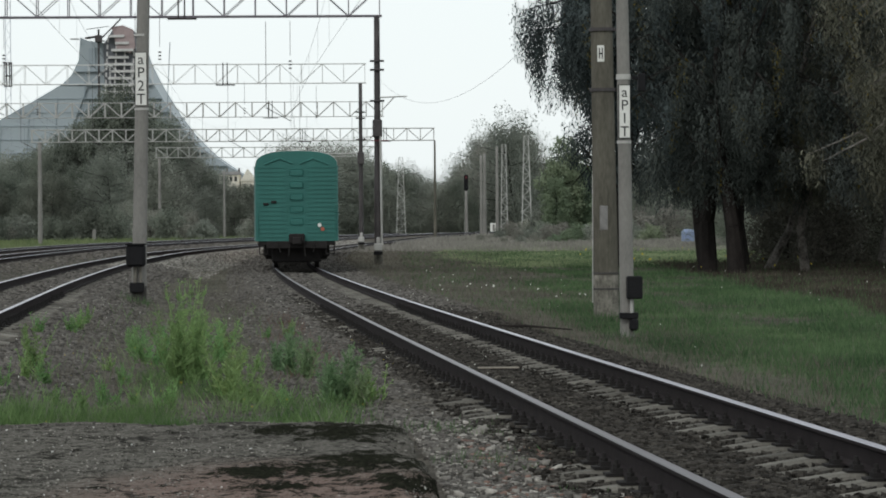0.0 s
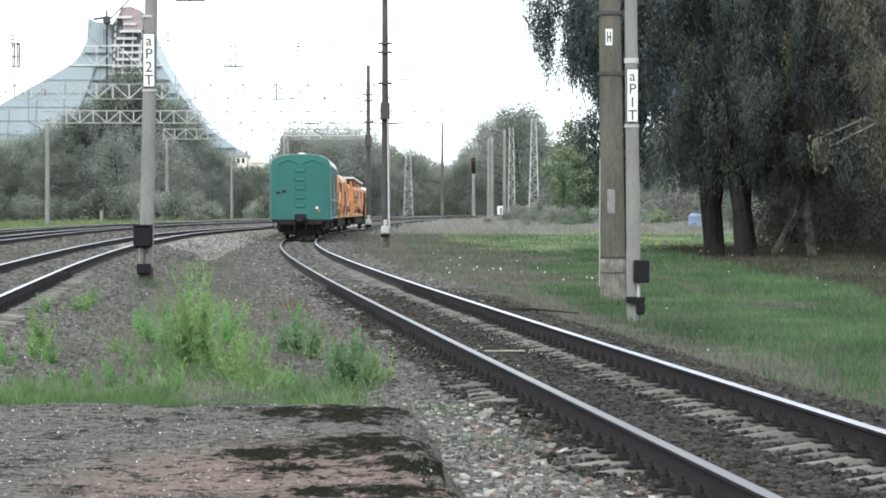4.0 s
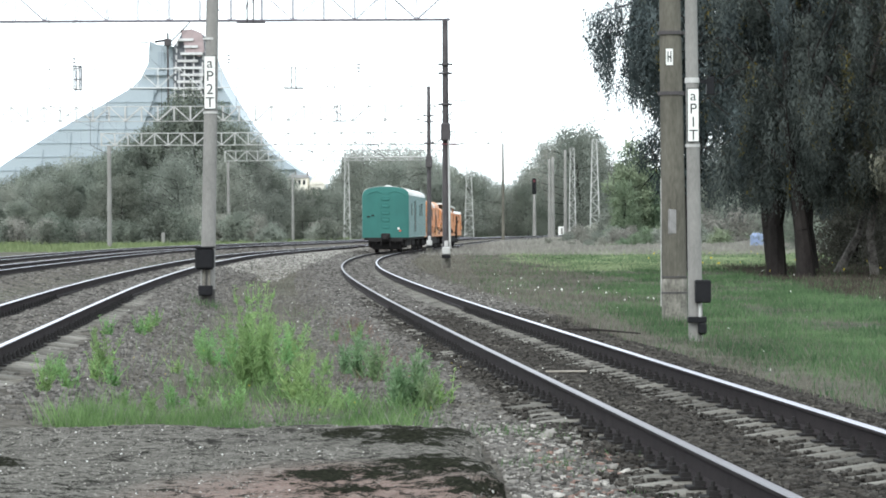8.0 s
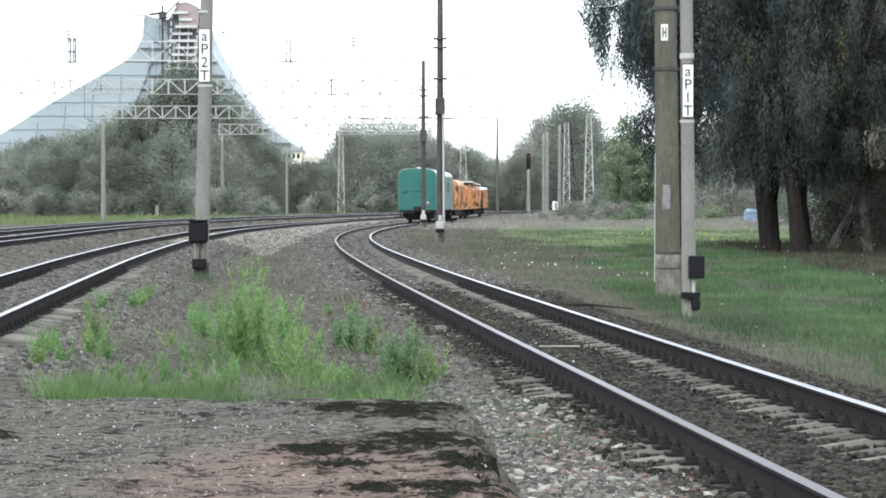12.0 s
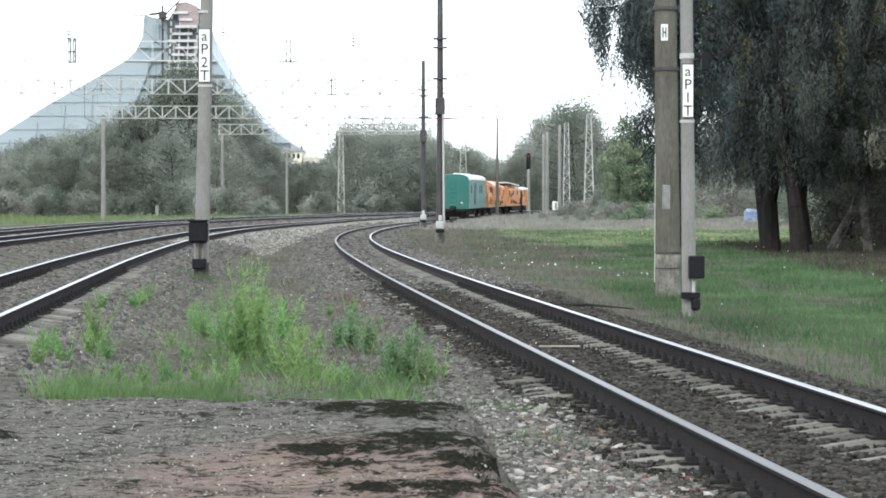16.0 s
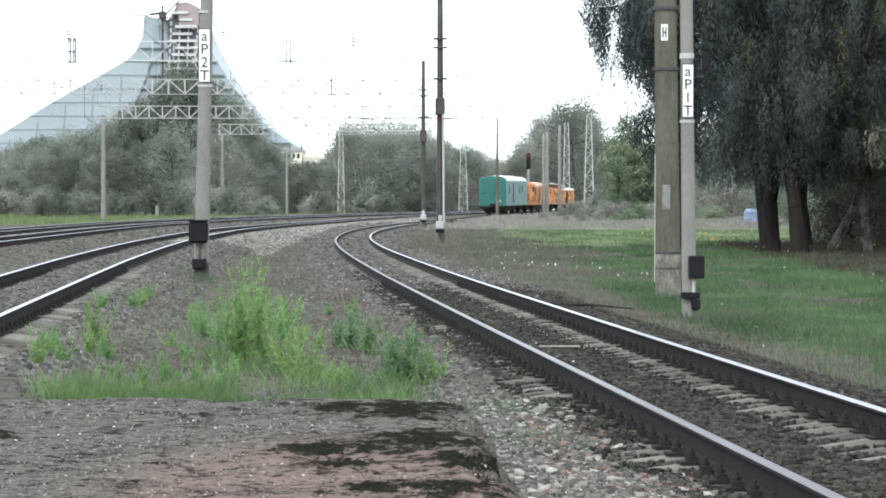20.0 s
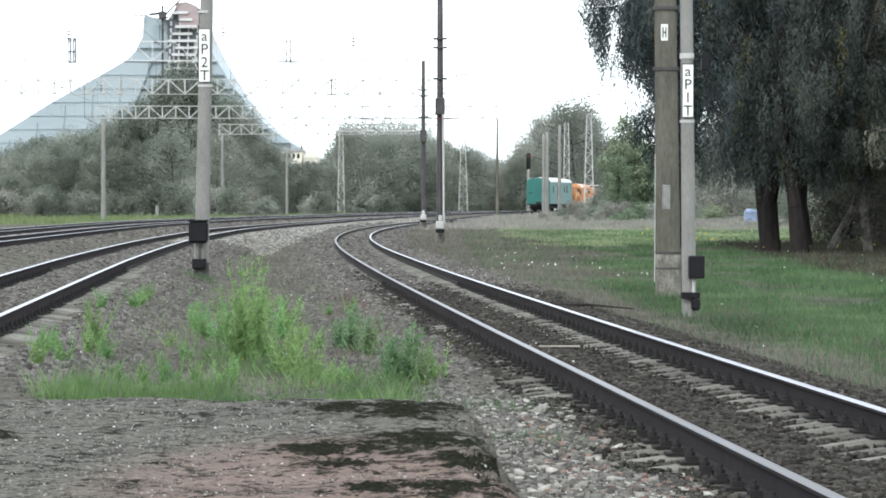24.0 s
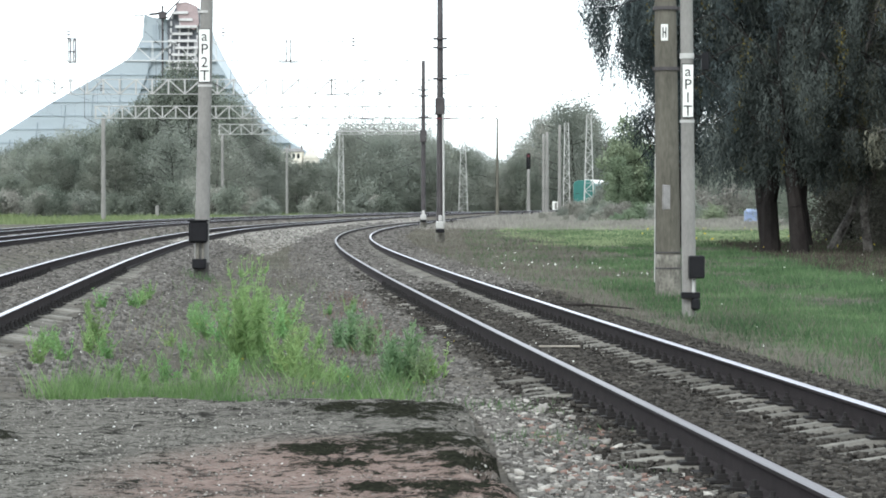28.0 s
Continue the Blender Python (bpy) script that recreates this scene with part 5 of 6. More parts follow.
for j in range(46):
    x = -64 + 56 * (j + rng.uniform(0.1, 0.9)) / 46
    y = rng.uniform(330, 392)
    if x > TRACKS["fourth"][0](y) - 8:
        y, x = rng.uniform(388, 400), x
        if x > TRACKS["fourth"][0](y) - 5:
            continue
    if abs(x * 410 / y + 15.1) < 2.6 or abs(x * 388 / y + 21.9) < 1.2:
        continue
    plant("shrub", int(rng.integers(0, 3)), x, y, rng.uniform(0.6, 1.15), rng.uniform(0, 360))
plant("fresh", 0, -4.8, 462, 0.8, 40)
for x, y, s in ((20.0, 300, 1.2), (21.6, 304, 1.0), (23.0, 300, 0.85), (25.2, 296, 0.7), (18.9, 296, 0.72)):
    plant("fresh", 0, x, y, s, x * 77 % 360)
for x, y, s, i in ((15.6, 322, 0.45, 1), (17.0, 318, 0.62, 2), (18.4, 320, 0.85, 1), (14.6, 312, 0.55, 2), (20.5, 296, 0.55, 3), (22, 290, 0.6, 3), (24, 262, 0.9, 2), (27, 258, 1.05, 2), (30, 255, 1.1, 2), (33, 250, 1.1, 2), (31, 225, 1.0, 2), (36, 250, 1.2, 2), (17.5, 300, 0.5, 3), (18.8, 312, 0.95, 1), (20.4, 316, 1.1, 2), (20.6, 300, 0.8, 3), (22.2, 308, 1.0, 1)):
    plant("shrub", i, x, y, s, x * 91 % 360)
plant("shrub", 1, 18.3, 312, 1.2, 140, 0.62)
plant("shrub", 2, 19.6, 310, 1.25, 20, 0.6)
# loose grey-brown bushes in the dry grass before the curve
for x, y, s, i in ((13.0, 262, 0.32, 2), (14.6, 270, 0.40, 1), (15.8, 262, 0.46, 2), (17.0, 268, 0.42, 2), (12.0, 282, 0.34, 1), (16.4, 280, 0.55, 1), (18.2, 276, 0.52, 2), (14.0, 252, 0.26, 2), (19.5, 262, 0.45, 1), (20.8, 252, 0.55, 2), (22.2, 246, 0.6, 1), (23.5, 240, 0.6, 3), (18.4, 256, 0.62, 3), (16.9, 252, 0.42, 3), (19.6, 246, 0.66, 1), (15.4, 246, 0.3, 3), (10.6, 240, 0.2, 2), (11.8, 235, 0.22, 1), (9.4, 262, 0.22, 2)):
    plant("shrub", i, x, y, s, x * 83 % 360)
# thicket behind the birches, dim through its leaf colour
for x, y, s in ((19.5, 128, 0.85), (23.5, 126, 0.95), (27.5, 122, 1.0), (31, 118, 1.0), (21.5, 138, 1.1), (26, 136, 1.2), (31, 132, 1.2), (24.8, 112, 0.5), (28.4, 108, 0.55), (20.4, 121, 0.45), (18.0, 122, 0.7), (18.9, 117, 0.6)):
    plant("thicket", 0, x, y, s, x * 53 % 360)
for x, y, s, i in ((26, 150, 1.2, 0), (31, 150, 1.3, 0), (35, 145, 1.3, 0), (29, 165, 1.3, 0), (40, 150, 1.3, 0), (24.5, 135, 0.8, 0), (34, 170, 1.5, 0)):
    plant("shrub", i, x, y, s, x * 61 % 360)
for x, y, s in ((30, 190, 1.0), (36, 195, 1.1), (43, 190, 1.1), (50, 185, 1.2), (26, 200, 0.8)):
    plant("round", 0, x, y, s, x * 43 % 360)


# ---- the great library on the far bank: a glass slope rising to an unfinished tower ----
def prism(name, outline, y0, y1, mat, parent, label=""):
    n = len(outline)
    v = [(x, y0, z) for x, z in outline] + [(x, y1, z) for x, z in outline]
    f = [tuple(range(n)), tuple(range(2 * n - 1, n - 1, -1))] + [(i, i + n, (i + 1) % n + n, (i + 1) % n) for i in range(n)]
    return sheet(name, v, f, mat, parent, label)


lib = empty("library_building", 0, 940, 0, "blue-grey glass library like a hill, its top unfinished", "building")
OUTLINE = [(-175, 0), (-163, 16), (-150, 25), (-134, 35), (-117, 44.5), (-107.5, 50), (-104.5, 53), (-102, 58), (-101.4, 65.8), (-99, 64.6), (-92, 63.6), (-84, 66), (-82, 60), (-78, 52), (-72, 42), (-66, 34), (-59, 27), (-51, 21.5), (-40, 15), (-30, 0)]
prism("glass_slope", OUTLINE, 0, 60, M_FACADE, lib, "blue-grey glass slope")
prism("slope_facet", [(-175, 0), (-150, 24.4), (-117, 44), (-108, 49.4), (-99, 49), (-110, 20), (-118, 0)], -1.2, 0.5, M_FACADE, lib, "glass facet of the lower slope")
for k in range(11):
    bm = bmesh.new()
    z = 8 + 4.6 * k
    x0 = float(np.interp(z, [p[1] for p in OUTLINE[:9]], [p[0] for p in OUTLINE[:9]]))
    x1 = float(np.interp(-z, [-p[1] for p in OUTLINE[11:]], [p[0] for p in OUTLINE[11:]]))
    box(bm, x0 + 0.5, x1 - 0.5, -1.5, 0.2, z, z + 0.22)
    part("facade_seam", bm, M_SEAM, lib)
for k in range(9):
    bm = bmesh.new()
    x = -150 + 9.5 * k
    z1 = float(np.interp(x, [p[0] for p in OUTLINE[:9]], [p[1] for p in OUTLINE[:9]]))
    rod(bm, (x, -1.4, 2), (x + 3.0, -1.4, max(4, z1 - 2)), 0.14, n=4)
    part("facade_seam", bm, M_SEAM, lib)
# Shade between the open storeys, built as a dark solid core.
prism("tower_core", [(-93, 45), (-93.4, 63), (-90, 68.6), (-83.8, 68.2), (-82.4, 60), (-79, 48)], -2.0, 40, M_SHADE, lib, "solid core coloured for the shade between storeys")
prism("scaffold_net", [(-88.5, 61.5), (-90.4, 68.9), (-86.6, 69.4), (-83.2, 68.0), (-82.4, 62), (-84, 60)], -5.0, -2.2, M_NET, lib, "red-brown scaffold netting")
for k in range(9):
    bm = bmesh.new()
    z = 46.5 + k * 2.35
    box(bm, -94.3 + 0.35 * k + (k * 5 % 4) * 0.9, -80.5 - 0.42 * k - (k * 7 % 3) * 1.1, -5.6 if k > 5 else -4.2, -1.8, z, z + 0.85)
    part("floor_slab", bm, M_SLAB, lib, "bare concrete floor slab")
    for x in (-93, -90, -87, -84):
        bm = bmesh.new()
        box(bm, x + 0.12 * k, x + 0.5 + 0.12 * k, -3.6, -3.0, z - 1.5, z)
        part("column", bm, M_SLAB, lib)
bm = bmesh.new()
box(bm, -98.5, -96.3, -0.6, 0.1, 56, 62)
part("tall_window", bm, M_SEAM, lib, "tall grey window slot")
bm = bmesh.new()
for x, z in ((-104.6, 64.9), (-96, 64.2)):
    box(bm, x, x + 3.0, -3, 0, z, z + 0.3)
part("roof_ledge", bm, M_SLAB, lib)

# Crane-like shape standing in for a gantry's hanging support.
crane = empty("tower_crane", -94.6, 934, 0, "dark post with arms, crane-like stand-in for a gantry support", "crane")
bm = bmesh.new()
rod(bm, (0, 0, -1), (0, 0, 68), 0.35, n=4)
part("support_post", bm, M_STEEL_DARK, crane)
bm = bmesh.new()
rod(bm, (0, 0, 64), (7.5, 0, 71.5), 0.25, n=4)
rod(bm, (-4.5, 0, 65), (0, 0, 65.6), 0.4, n=4)
rod(bm, (-4.0, 0, 68), (3.5, 0, 69), 0.12, n=4)
part("support_arms", bm, M_STEEL_DARK, crane)
bm = bmesh.new()
box(bm, -1.2, 1.2, -1, 1, 63.6, 66, 0, 0.2)
part("support_block", bm, M_STEEL_DARK, crane)

M_HAZE_STEEL = material("pale_far_steel", (0.60, 0.62, 0.68), (0.5, 0.52, 0.58), 0.6, 0.0, scale=0.3, fine=2)
mastr = empty("radio_mast", -126.5, 945, 0, "tall pale lattice radio mast far away", "mast")
for sx in (-1, 1):
    bm = bmesh.new()
    rod(bm, (sx * 0.9, 0, 30), (sx * 0.9, 0, 92), 0.13, n=4)
    part("mast_leg", bm, M_HAZE_STEEL, mastr)
for k in range(24):
    bm = bmesh.new()
    s = 1 if k % 2 else -1
    rod(bm, (-0.9 * s, 0, 32 + 2.5 * k), (0.9 * s, 0, 34.5 + 2.5 * k), 0.08, n=4)
    part("lacing", bm, M_HAZE_STEEL, mastr)
bm = bmesh.new()
for sx in (-1.3, -0.45, 0.5, 1.3):
    rod(bm, (sx, -0.5, 49.5), (sx, -0.5, 57.5), 0.2, n=4)
for z in (49.5, 53, 56.8, 57.5):
    rod(bm, (-1.4, -0.5, z), (1.4, -0.5, z), 0.2, n=4)
part("antenna_cage", bm, M_STEEL_DARK, mastr, "dark antenna cage")


# ---- far masts, poles, house and signal ----
lattice_post(-15.1, 410, 12.9, 1.0, 0.5, "pale lattice mast holding a thin cross beam")
beam = empty("cross_beam", -15.1, 409.5, 12.1, "thin pale steel beam between two masts", "beam")
bm = bmesh.new()
rod(bm, (-0.8, 0, 0), (12.7, 0, 0.0), 0.11, n=4)
rod(bm, (-0.2, 0, 0.35), (6.0, 0, 0.35), 0.04, n=4)
part("beam_bar", bm, M_STEEL, beam)
lattice_post(3.05, 418, 12.0, 1.4, 0.6, "pale tapering lattice mast before the woods")
lattice_post(19.2, 430, 14.2, 1.05, 0.6, "pale slender lattice mast by the curve")
lattice_post(18.3, 347, 12.9, 1.25, 0.55, "white lattice mast standing behind bushes")


def plain_pole(x, y, h, r0, r1, label, mat=M_CONCRETE):
    g = empty("concrete_pole", x, y, float(ground_height(x, y)), label, "pole", "far poles")
    h = h - 0.3 - float(ground_height(x, y))
    shaft(g, -0.2, h, r0, r1, mat, n=10)
    return g


plain_pole(-21.9, 388, 9.6, 0.2, 0.14, "thin pale concrete pole before the woods")
plain_pole(-2.85, 410, 11.9, 0.22, 0.16, "thin pale concrete pole under the cross beam")
plain_pole(12.5, 344, 10.4, 0.2, 0.15, "grey concrete pole by the curve")
plain_pole(13.05, 347, 10.7, 0.24, 0.18, "tall grey concrete pole by the curve")

plain_pole(14.95, 355, 11.8, 0.24, 0.17, "tall pale concrete pole by the curve")

sig = empty("railway_signal", 12.35, 400, 0.0, "railway signal with a black head on a pale post", "signal")
shaft(sig, -0.6, 6.4, 0.30, 0.19, M_CONCRETE, n=10, name="signal_post")
bm = bmesh.new()
box(bm, -0.30, 0.30, -0.15, 0.15, 6.4, 8.7, 0, 0.1)
head = part("signal_head", bm, M_BLACK, sig)
# Red of the top hood stands in for the signal's red glow.
for z in (6.9, 7.6, 8.3):
    bm = bmesh.new()
    rod(bm, (0, -0.16, z), (0, -0.42, z), 0.19, n=10)
    part("lamp_hood", bm, M_DULL_RED if z > 8 else M_BLACK, head)

villa = empty("house", -28.2, 545, -0.9, "cream house with grey roofs half hidden by trees", "house")
bm = bmesh.new()
box(bm, -3.6, 0.4, 0, 8, 0, 12.5)
wall = part("wall", bm, M_RENDER, villa, "cream rendered walls")
bm = bmesh.new()
box(bm, 0.8, 3.6, -1, 8, 0, 11.2)
part("wall", bm, M_RENDER, villa)
for x in (-3.0, -2.1, -1.2, -0.3):
    for z in (9.0, 11.2):
        bm = bmesh.new()
        box(bm, x - 0.24, x + 0.24, -0.06, 0.05, z, z + 0.9)
        part("window", bm, M_GLASS, villa)
for x in (1.6, 2.8):
    bm = bmesh.new()
    box(bm, x - 0.2, x + 0.2, -1.06, -0.95, 9.6, 10.6)
    part("window", bm, M_GLASS, villa)
v = [(-3.9, -0.3, 12.5), (0.6, -0.3, 12.5), (0.6, 8.3, 12.5), (-3.9, 8.3, 12.5), (-3.2, 4, 13.2), (0.0, 4, 13.2)]
sheet("roof", v, [(0, 1, 5, 4), (1, 2, 5), (2, 3, 4, 5), (3, 0, 4), (3, 2, 1, 0)], M_TILE, villa, "grey hipped roof")
v = [(0.7, -1.2, 11.2), (3.7, -1.2, 11.2), (2.0, -1.2, 13.6), (0.7, 8, 11.2), (3.7, 8, 11.2), (2.0, 8, 13.6)]
sheet("gable", v, [(0, 1, 2), (3, 5, 4), (0, 2, 5, 3), (1, 4, 5, 2), (0, 3, 4, 1)], M_RENDER, villa, "steep cream gable")
for x in (-2.2, 0.2):
    bm = bmesh.new()
    box(bm, x - 0.18, x + 0.18, 3.7, 4.2, 12.9, 13.9)
    part("chimney", bm, M_TILE, villa)

cab = empty("relay_cabinet", 17.3, 425, float(ground_height(17.3, 425)), "white trackside relay cabinet", "cabinet")
bm = bmesh.new()
box(bm, -0.5, 0.5, -0.3, 0.3, 0, 1.7, 0, 0.04)
part("cabinet_body", bm, M_WHITE, cab)
bm = bmesh.new()
box(bm, -0.15, 0.2, -0.33, -0.3, 0.5, 1.5)
part("cabinet_door", bm, M_CONCRETE, cab)

post = empty("marker_post", -33.7, 326, float(ground_height(-33.7, 326)), "short white concrete marker post in the grass", "post")
bm = bmesh.new()
box(bm, -0.2, 0.2, -0.2, 0.2, -0.1, 1.5, 0, 0.06)
part("marker_body", bm, M_CONCRETE, post)
tarp = empty("sheeted_stack", 24.8, 222, float(ground_height(24.8, 222)), "stack covered with pale blue sheeting", "stack")
bm = bmesh.new()
box(bm, -0.6, 0.6, -0.6, 0.6, -0.05, 1.15, 0, 0.2)
part("sheeting", bm, M_TARP, tarp)


# ---- fittings on the two near gantry masts ----
def mast_fittings(x, y, k, label):
    g = empty("mast_fittings", x, y, float(ground_height(x, y)), label, "mast fittings")
    bm = bmesh.new()
    box(bm, -0.22, 0.22, -0.24, 0.24, 5.75, 6.55, 0, 0.05)
    part("sleeve", bm, M_STEEL_DARK, g, "dark steel sleeve")
    if k == 0:
        bm = bmesh.new()
        rod(bm, (-0.30, -0.2, 5.6), (0.50, -0.2, 5.6), 0.028, n=6)
        part("red_bar", bm, M_DULL_RED, g, "red painted cross bar")
    if k == 0:
        bm = bmesh.new()
        rod(bm, (0.17, -0.20, 0.9), (0.14, -0.20, 5.8), 0.05, n=8)
        part("conduit", bm, M_STEEL, g, "pale conduit")
    bm = bmesh.new()
    box(bm, -0.19, 0.19, -0.46, -0.2, 0.62, 0.98, 0, 0.05)
    box(bm, -0.08, 0.10, -0.42, -0.24, 0.98, 1.25, 0, 0.03)
    part("junction_box", bm, M_STEEL, g, "dirty white junction box")
    bm = bmesh.new()
    box(bm, -0.20, 0.20, -0.44, -0.18, 0.46, 0.62, 0, 0.02)
    part("box_foot", bm, M_BLACK, g)
    bm = bmesh.new()
    tapered(bm, 0, 0.2, -0.1, 0.55, 0.215, 0.20, 12)
    part("mast_socket", bm, M_FOOT, g, "pale concrete socket", True)
    for z in (8.8, 9.2, 7.4):
        bm = bmesh.new()
        rod(bm, (-0.32, 0, z), (0.32, 0, z), 0.05, n=6)
        part("clamp", bm, M_STEEL_DARK, g)
    bm = bmesh.new()
    rod(bm, (0.1, 0, 7.55), (1.35, 0, 7.6), 0.03, n=6)
    rod(bm, (0.15, 0, 6.9), (0.75, 0, 7.55), 0.025, n=6)
    part("bracket_arm", bm, M_STEEL, g, "grey bracket arm")
    return g


mast_fittings(-0.13, 124.8, 0, "boxes, conduit and bracket on a gantry mast")
mast_fittings(-1.30, 182.8, 1, "boxes and conduit on a farther gantry mast")


# ---- overhead wires: carrier, contact wire and droppers over each track ----
def wire(name, pts, r, parent):
    v, f = [], []
    for p in pts:
        v += [(p[0] + r, p[1], p[2]), (p[0] - r * 0.5, p[1], p[2] + r * 0.87), (p[0] - r * 0.5, p[1], p[2] - r * 0.87)]
    for j in range(len(pts) - 1):
        for i in range(3):
            f.append((3 * j + i, 3 * j + (i + 1) % 3, 3 * j + 3 + (i + 1) % 3, 3 * j + 3 + i))
    return sheet(name, v, f, M_STEEL_DARK, parent)


SUPPORTS = (-30, 65, 125, 183, 238, 290, 355, 400)
for key in ("main", "second", "third", "fourth"):
    g = empty("overhead_line", 0, 0, 0, "thin overhead contact line above a track", "overhead line", "overhead lines")
    for a, b in zip(SUPPORTS, SUPPORTS[1:]):
        pc, pk = [], []
        for i in range(9):
            t = i / 8
            y = a + (b - a) * t
            x, _, h = track_at(key, y)
            pk.append(Vector((x, y, h + 6.3)))
            pc.append(Vector((x, y, h + 8.6 - 1.7 * 4 * t * (1 - t))))
        wire("carrier_wire", pc, 0.005, g)
        wire("contact_wire", pk, 0.005, g)
        for i in range(1, 8):
            bm = bmesh.new()
            rod(bm, pc[i], pk[i], 0.003, n=3, caps=False)
            part("dropper", bm, M_STEEL_DARK, g)
    for y in SUPPORTS[2:5]:
        x, _, h = track_at(key, y)
        bm = bmesh.new()
        rod(bm, (x, y, h + 10.85), (x, y, h + 9.3), 0.012, n=5)
        for q in range(3):
            rod(bm, (x, y, h + 8.7 + 0.16 * q), (x, y, h + 8.76 + 0.16 * q), 0.07, n=8)
        part("insulator", bm, M_STEEL_DARK, g, "dark insulator string")
        bm = bmesh.new()
        rod(bm, (x - 1.1, y, h + 6.95), (x, y, h + 6.35), 0.02, n=5)
        rod(bm, (x - 1.1, y, h + 10.85), (x - 1.1, y, h + 6.9), 0.014, n=5)
        part("steady_arm", bm, M_STEEL_DARK, g, "thin dark steady arm")


# ---- low growth: blades, weeds, flowers and stones ----
def blade_mesh(px, py, heights, widths, rng, lean=0.35):
    """Grass blades: a narrow bent triangle pair each."""
    n = len(px)
    z = ground_height(px, py)
    a = rng.uniform(0, 2 * math.pi, n)
    dx, dy = np.cos(a) * widths / 2, np.sin(a) * widths / 2
    b = rng.uniform(0, 2 * math.pi, n)
    l1 = heights * lean * rng.uniform(0.2, 1.0, n)
    lx, ly = np.cos(b) * l1, np.sin(b) * l1
    v = np.stack([np.stack([px - dx, py - dy, z - 0.02], 1), np.stack([px + dx, py + dy, z - 0.02], 1),
                  np.stack([px + lx * 0.59 + dx * 0.8, py + ly * 0.59 + dy * 0.8, z + heights * 0.6], 1),
                  np.stack([px + lx, py + ly, z + heights], 1)], 1).reshape(-1, 3)
    return v, np.arange(4 * n).reshape(n, 4)


def scatter(rng, n, x0, x1, y0, y1, keep):
    """Random spots in a stretch of the plan, denser towards the near end, thinned by keep(x, y)."""
    y = y0 * (y1 / y0) ** rng.uniform(0, 1, n)
    x = rng.uniform(x0, x1, n)
    k = rng.uniform(0, 1, n) < keep(x, y)
    return x[k], y[k]


def off_asphalt(x, y):
    return np.where((y < 22.6 + 0.25 * np.sin(x * 1.3)) & (x < 0.25 + 0.035 * (22.3 - y)), 0.0, 1.0)


def line_gap(x, y):
    d = np.full(np.shape(x), 99.0)
    for s, hv, lo, hi in TRACKS.values():
        d = np.minimum(d, np.abs(x - s(np.clip(y, lo, hi))))
    return d


rng = np.random.default_rng(77)


def growth(name, label, n, x0, x1, y0, y1, keep, h0, h1, w, mat, lean=0.35):
    x, y = scatter(rng, n, x0, x1, y0, y1, keep)
    hs = rng.uniform(h0, h1, len(x)) * (0.45 + 1.1 * patches(x, y, 1.1, 21))
    v, f = blade_mesh(x, y, hs, np.full(len(x), w) * np.maximum(1, y / 45), rng, lean)
    return tagged(cloud(name, v, f, mat), label, "grass", "", "stuff")


# bright turf behind the asphalt
def verge(x, y):
    clump = smooth01((patches(x, y, 0.7, 61) - 0.24) / 0.25)
    return off_asphalt(x, y) * smooth01((line_gap(x, y) - 1.7) / 0.4) * smooth01((24.3 + 0.9 * np.sin(x * 2.0 + 0.6) + 0.5 * np.sin(x * 5.3) - y) / 1.6) * smooth01((0.1 - x + 0.9 * (patches(x, y, 0.6, 63) - 0.6)) / 0.9) * smooth01((x + 3.6) / 1.8) * (0.12 + 0.88 * clump)


growth("grass", "bright green grass growing along the broken asphalt edge", 270000, -4.2, 0.4, 22.0, 26.5, verge, 0.05, 0.27, 0.006, M_GRASS_BRIGHT, 0.7)
growth("dry_grass", "withered stems among the bright grass", 22000, -4.4, 0.5, 22.0, 27.5, verge, 0.08, 0.30, 0.005, M_DRY_FAR, 0.6)


# thin green and dry growth on the strip between the tracks
def strip_green(x, y):
    clump = smooth01((patches(x, y, 0.8, 67) - 0.42) / 0.16)
    return off_asphalt(x, y) * smooth01((line_gap(x, y) - 1.8) / 0.8) * (0.02 + 1.1 * clump * blobs(x, y, [(-2.4, 32.0, 0.5, 3.0), (-1.9, 28.5, 0.75, 2.6), (-1.2, 26.2, 0.75, 2.2), (-0.45, 25.2, 0.6, 1.8), (-3.1, 25.6, 0.5, 2.0)])) * (x < 0.6)


growth("grass", "patchy green grass on the strip between tracks", 90000, -6.5, 0.8, 23, 60, strip_green, 0.04, 0.24, 0.007, M_GRASS_BRIGHT, 0.9)
growth("dry_grass", "grey-brown dry stems on the strip between tracks", 34000, -9, 1.0, 24, 120, lambda x, y: off_asphalt(x, y) * smooth01((line_gap(x, y) - 1.7) / 0.6) * (0.35 + 0.7 * smooth01((patches(x, y, 1.5, 31) - 0.4) / 0.2)) * (x < TRACKS["main"][0](y)) * smooth01((y - 24.5) / 3), 0.03, 0.17, 0.009, M_DRY, 0.8)

# reddish withered weeds in the ballast, and taller tufts in the meadow and round the poles
M_RED_WEED = leaf_material("reddish_withered_weeds", (0.075, 0.045, 0.036), (0.20, 0.125, 0.098), grain=0.5)
growth("dry_grass", "reddish withered weeds along the ballast", 26000, -6.5, 0.5, 30, 62, lambda x, y: smooth01((line_gap(x, y) - 1.5) / 0.4) * blobs(x, y, [(-1.45, 51, 0.8, 11), (-5.3, 36, 0.5, 6), (-0.9, 36, 0.5, 6)]), 0.03, 0.13, 0.007, M_RED_WEED, 0.9)


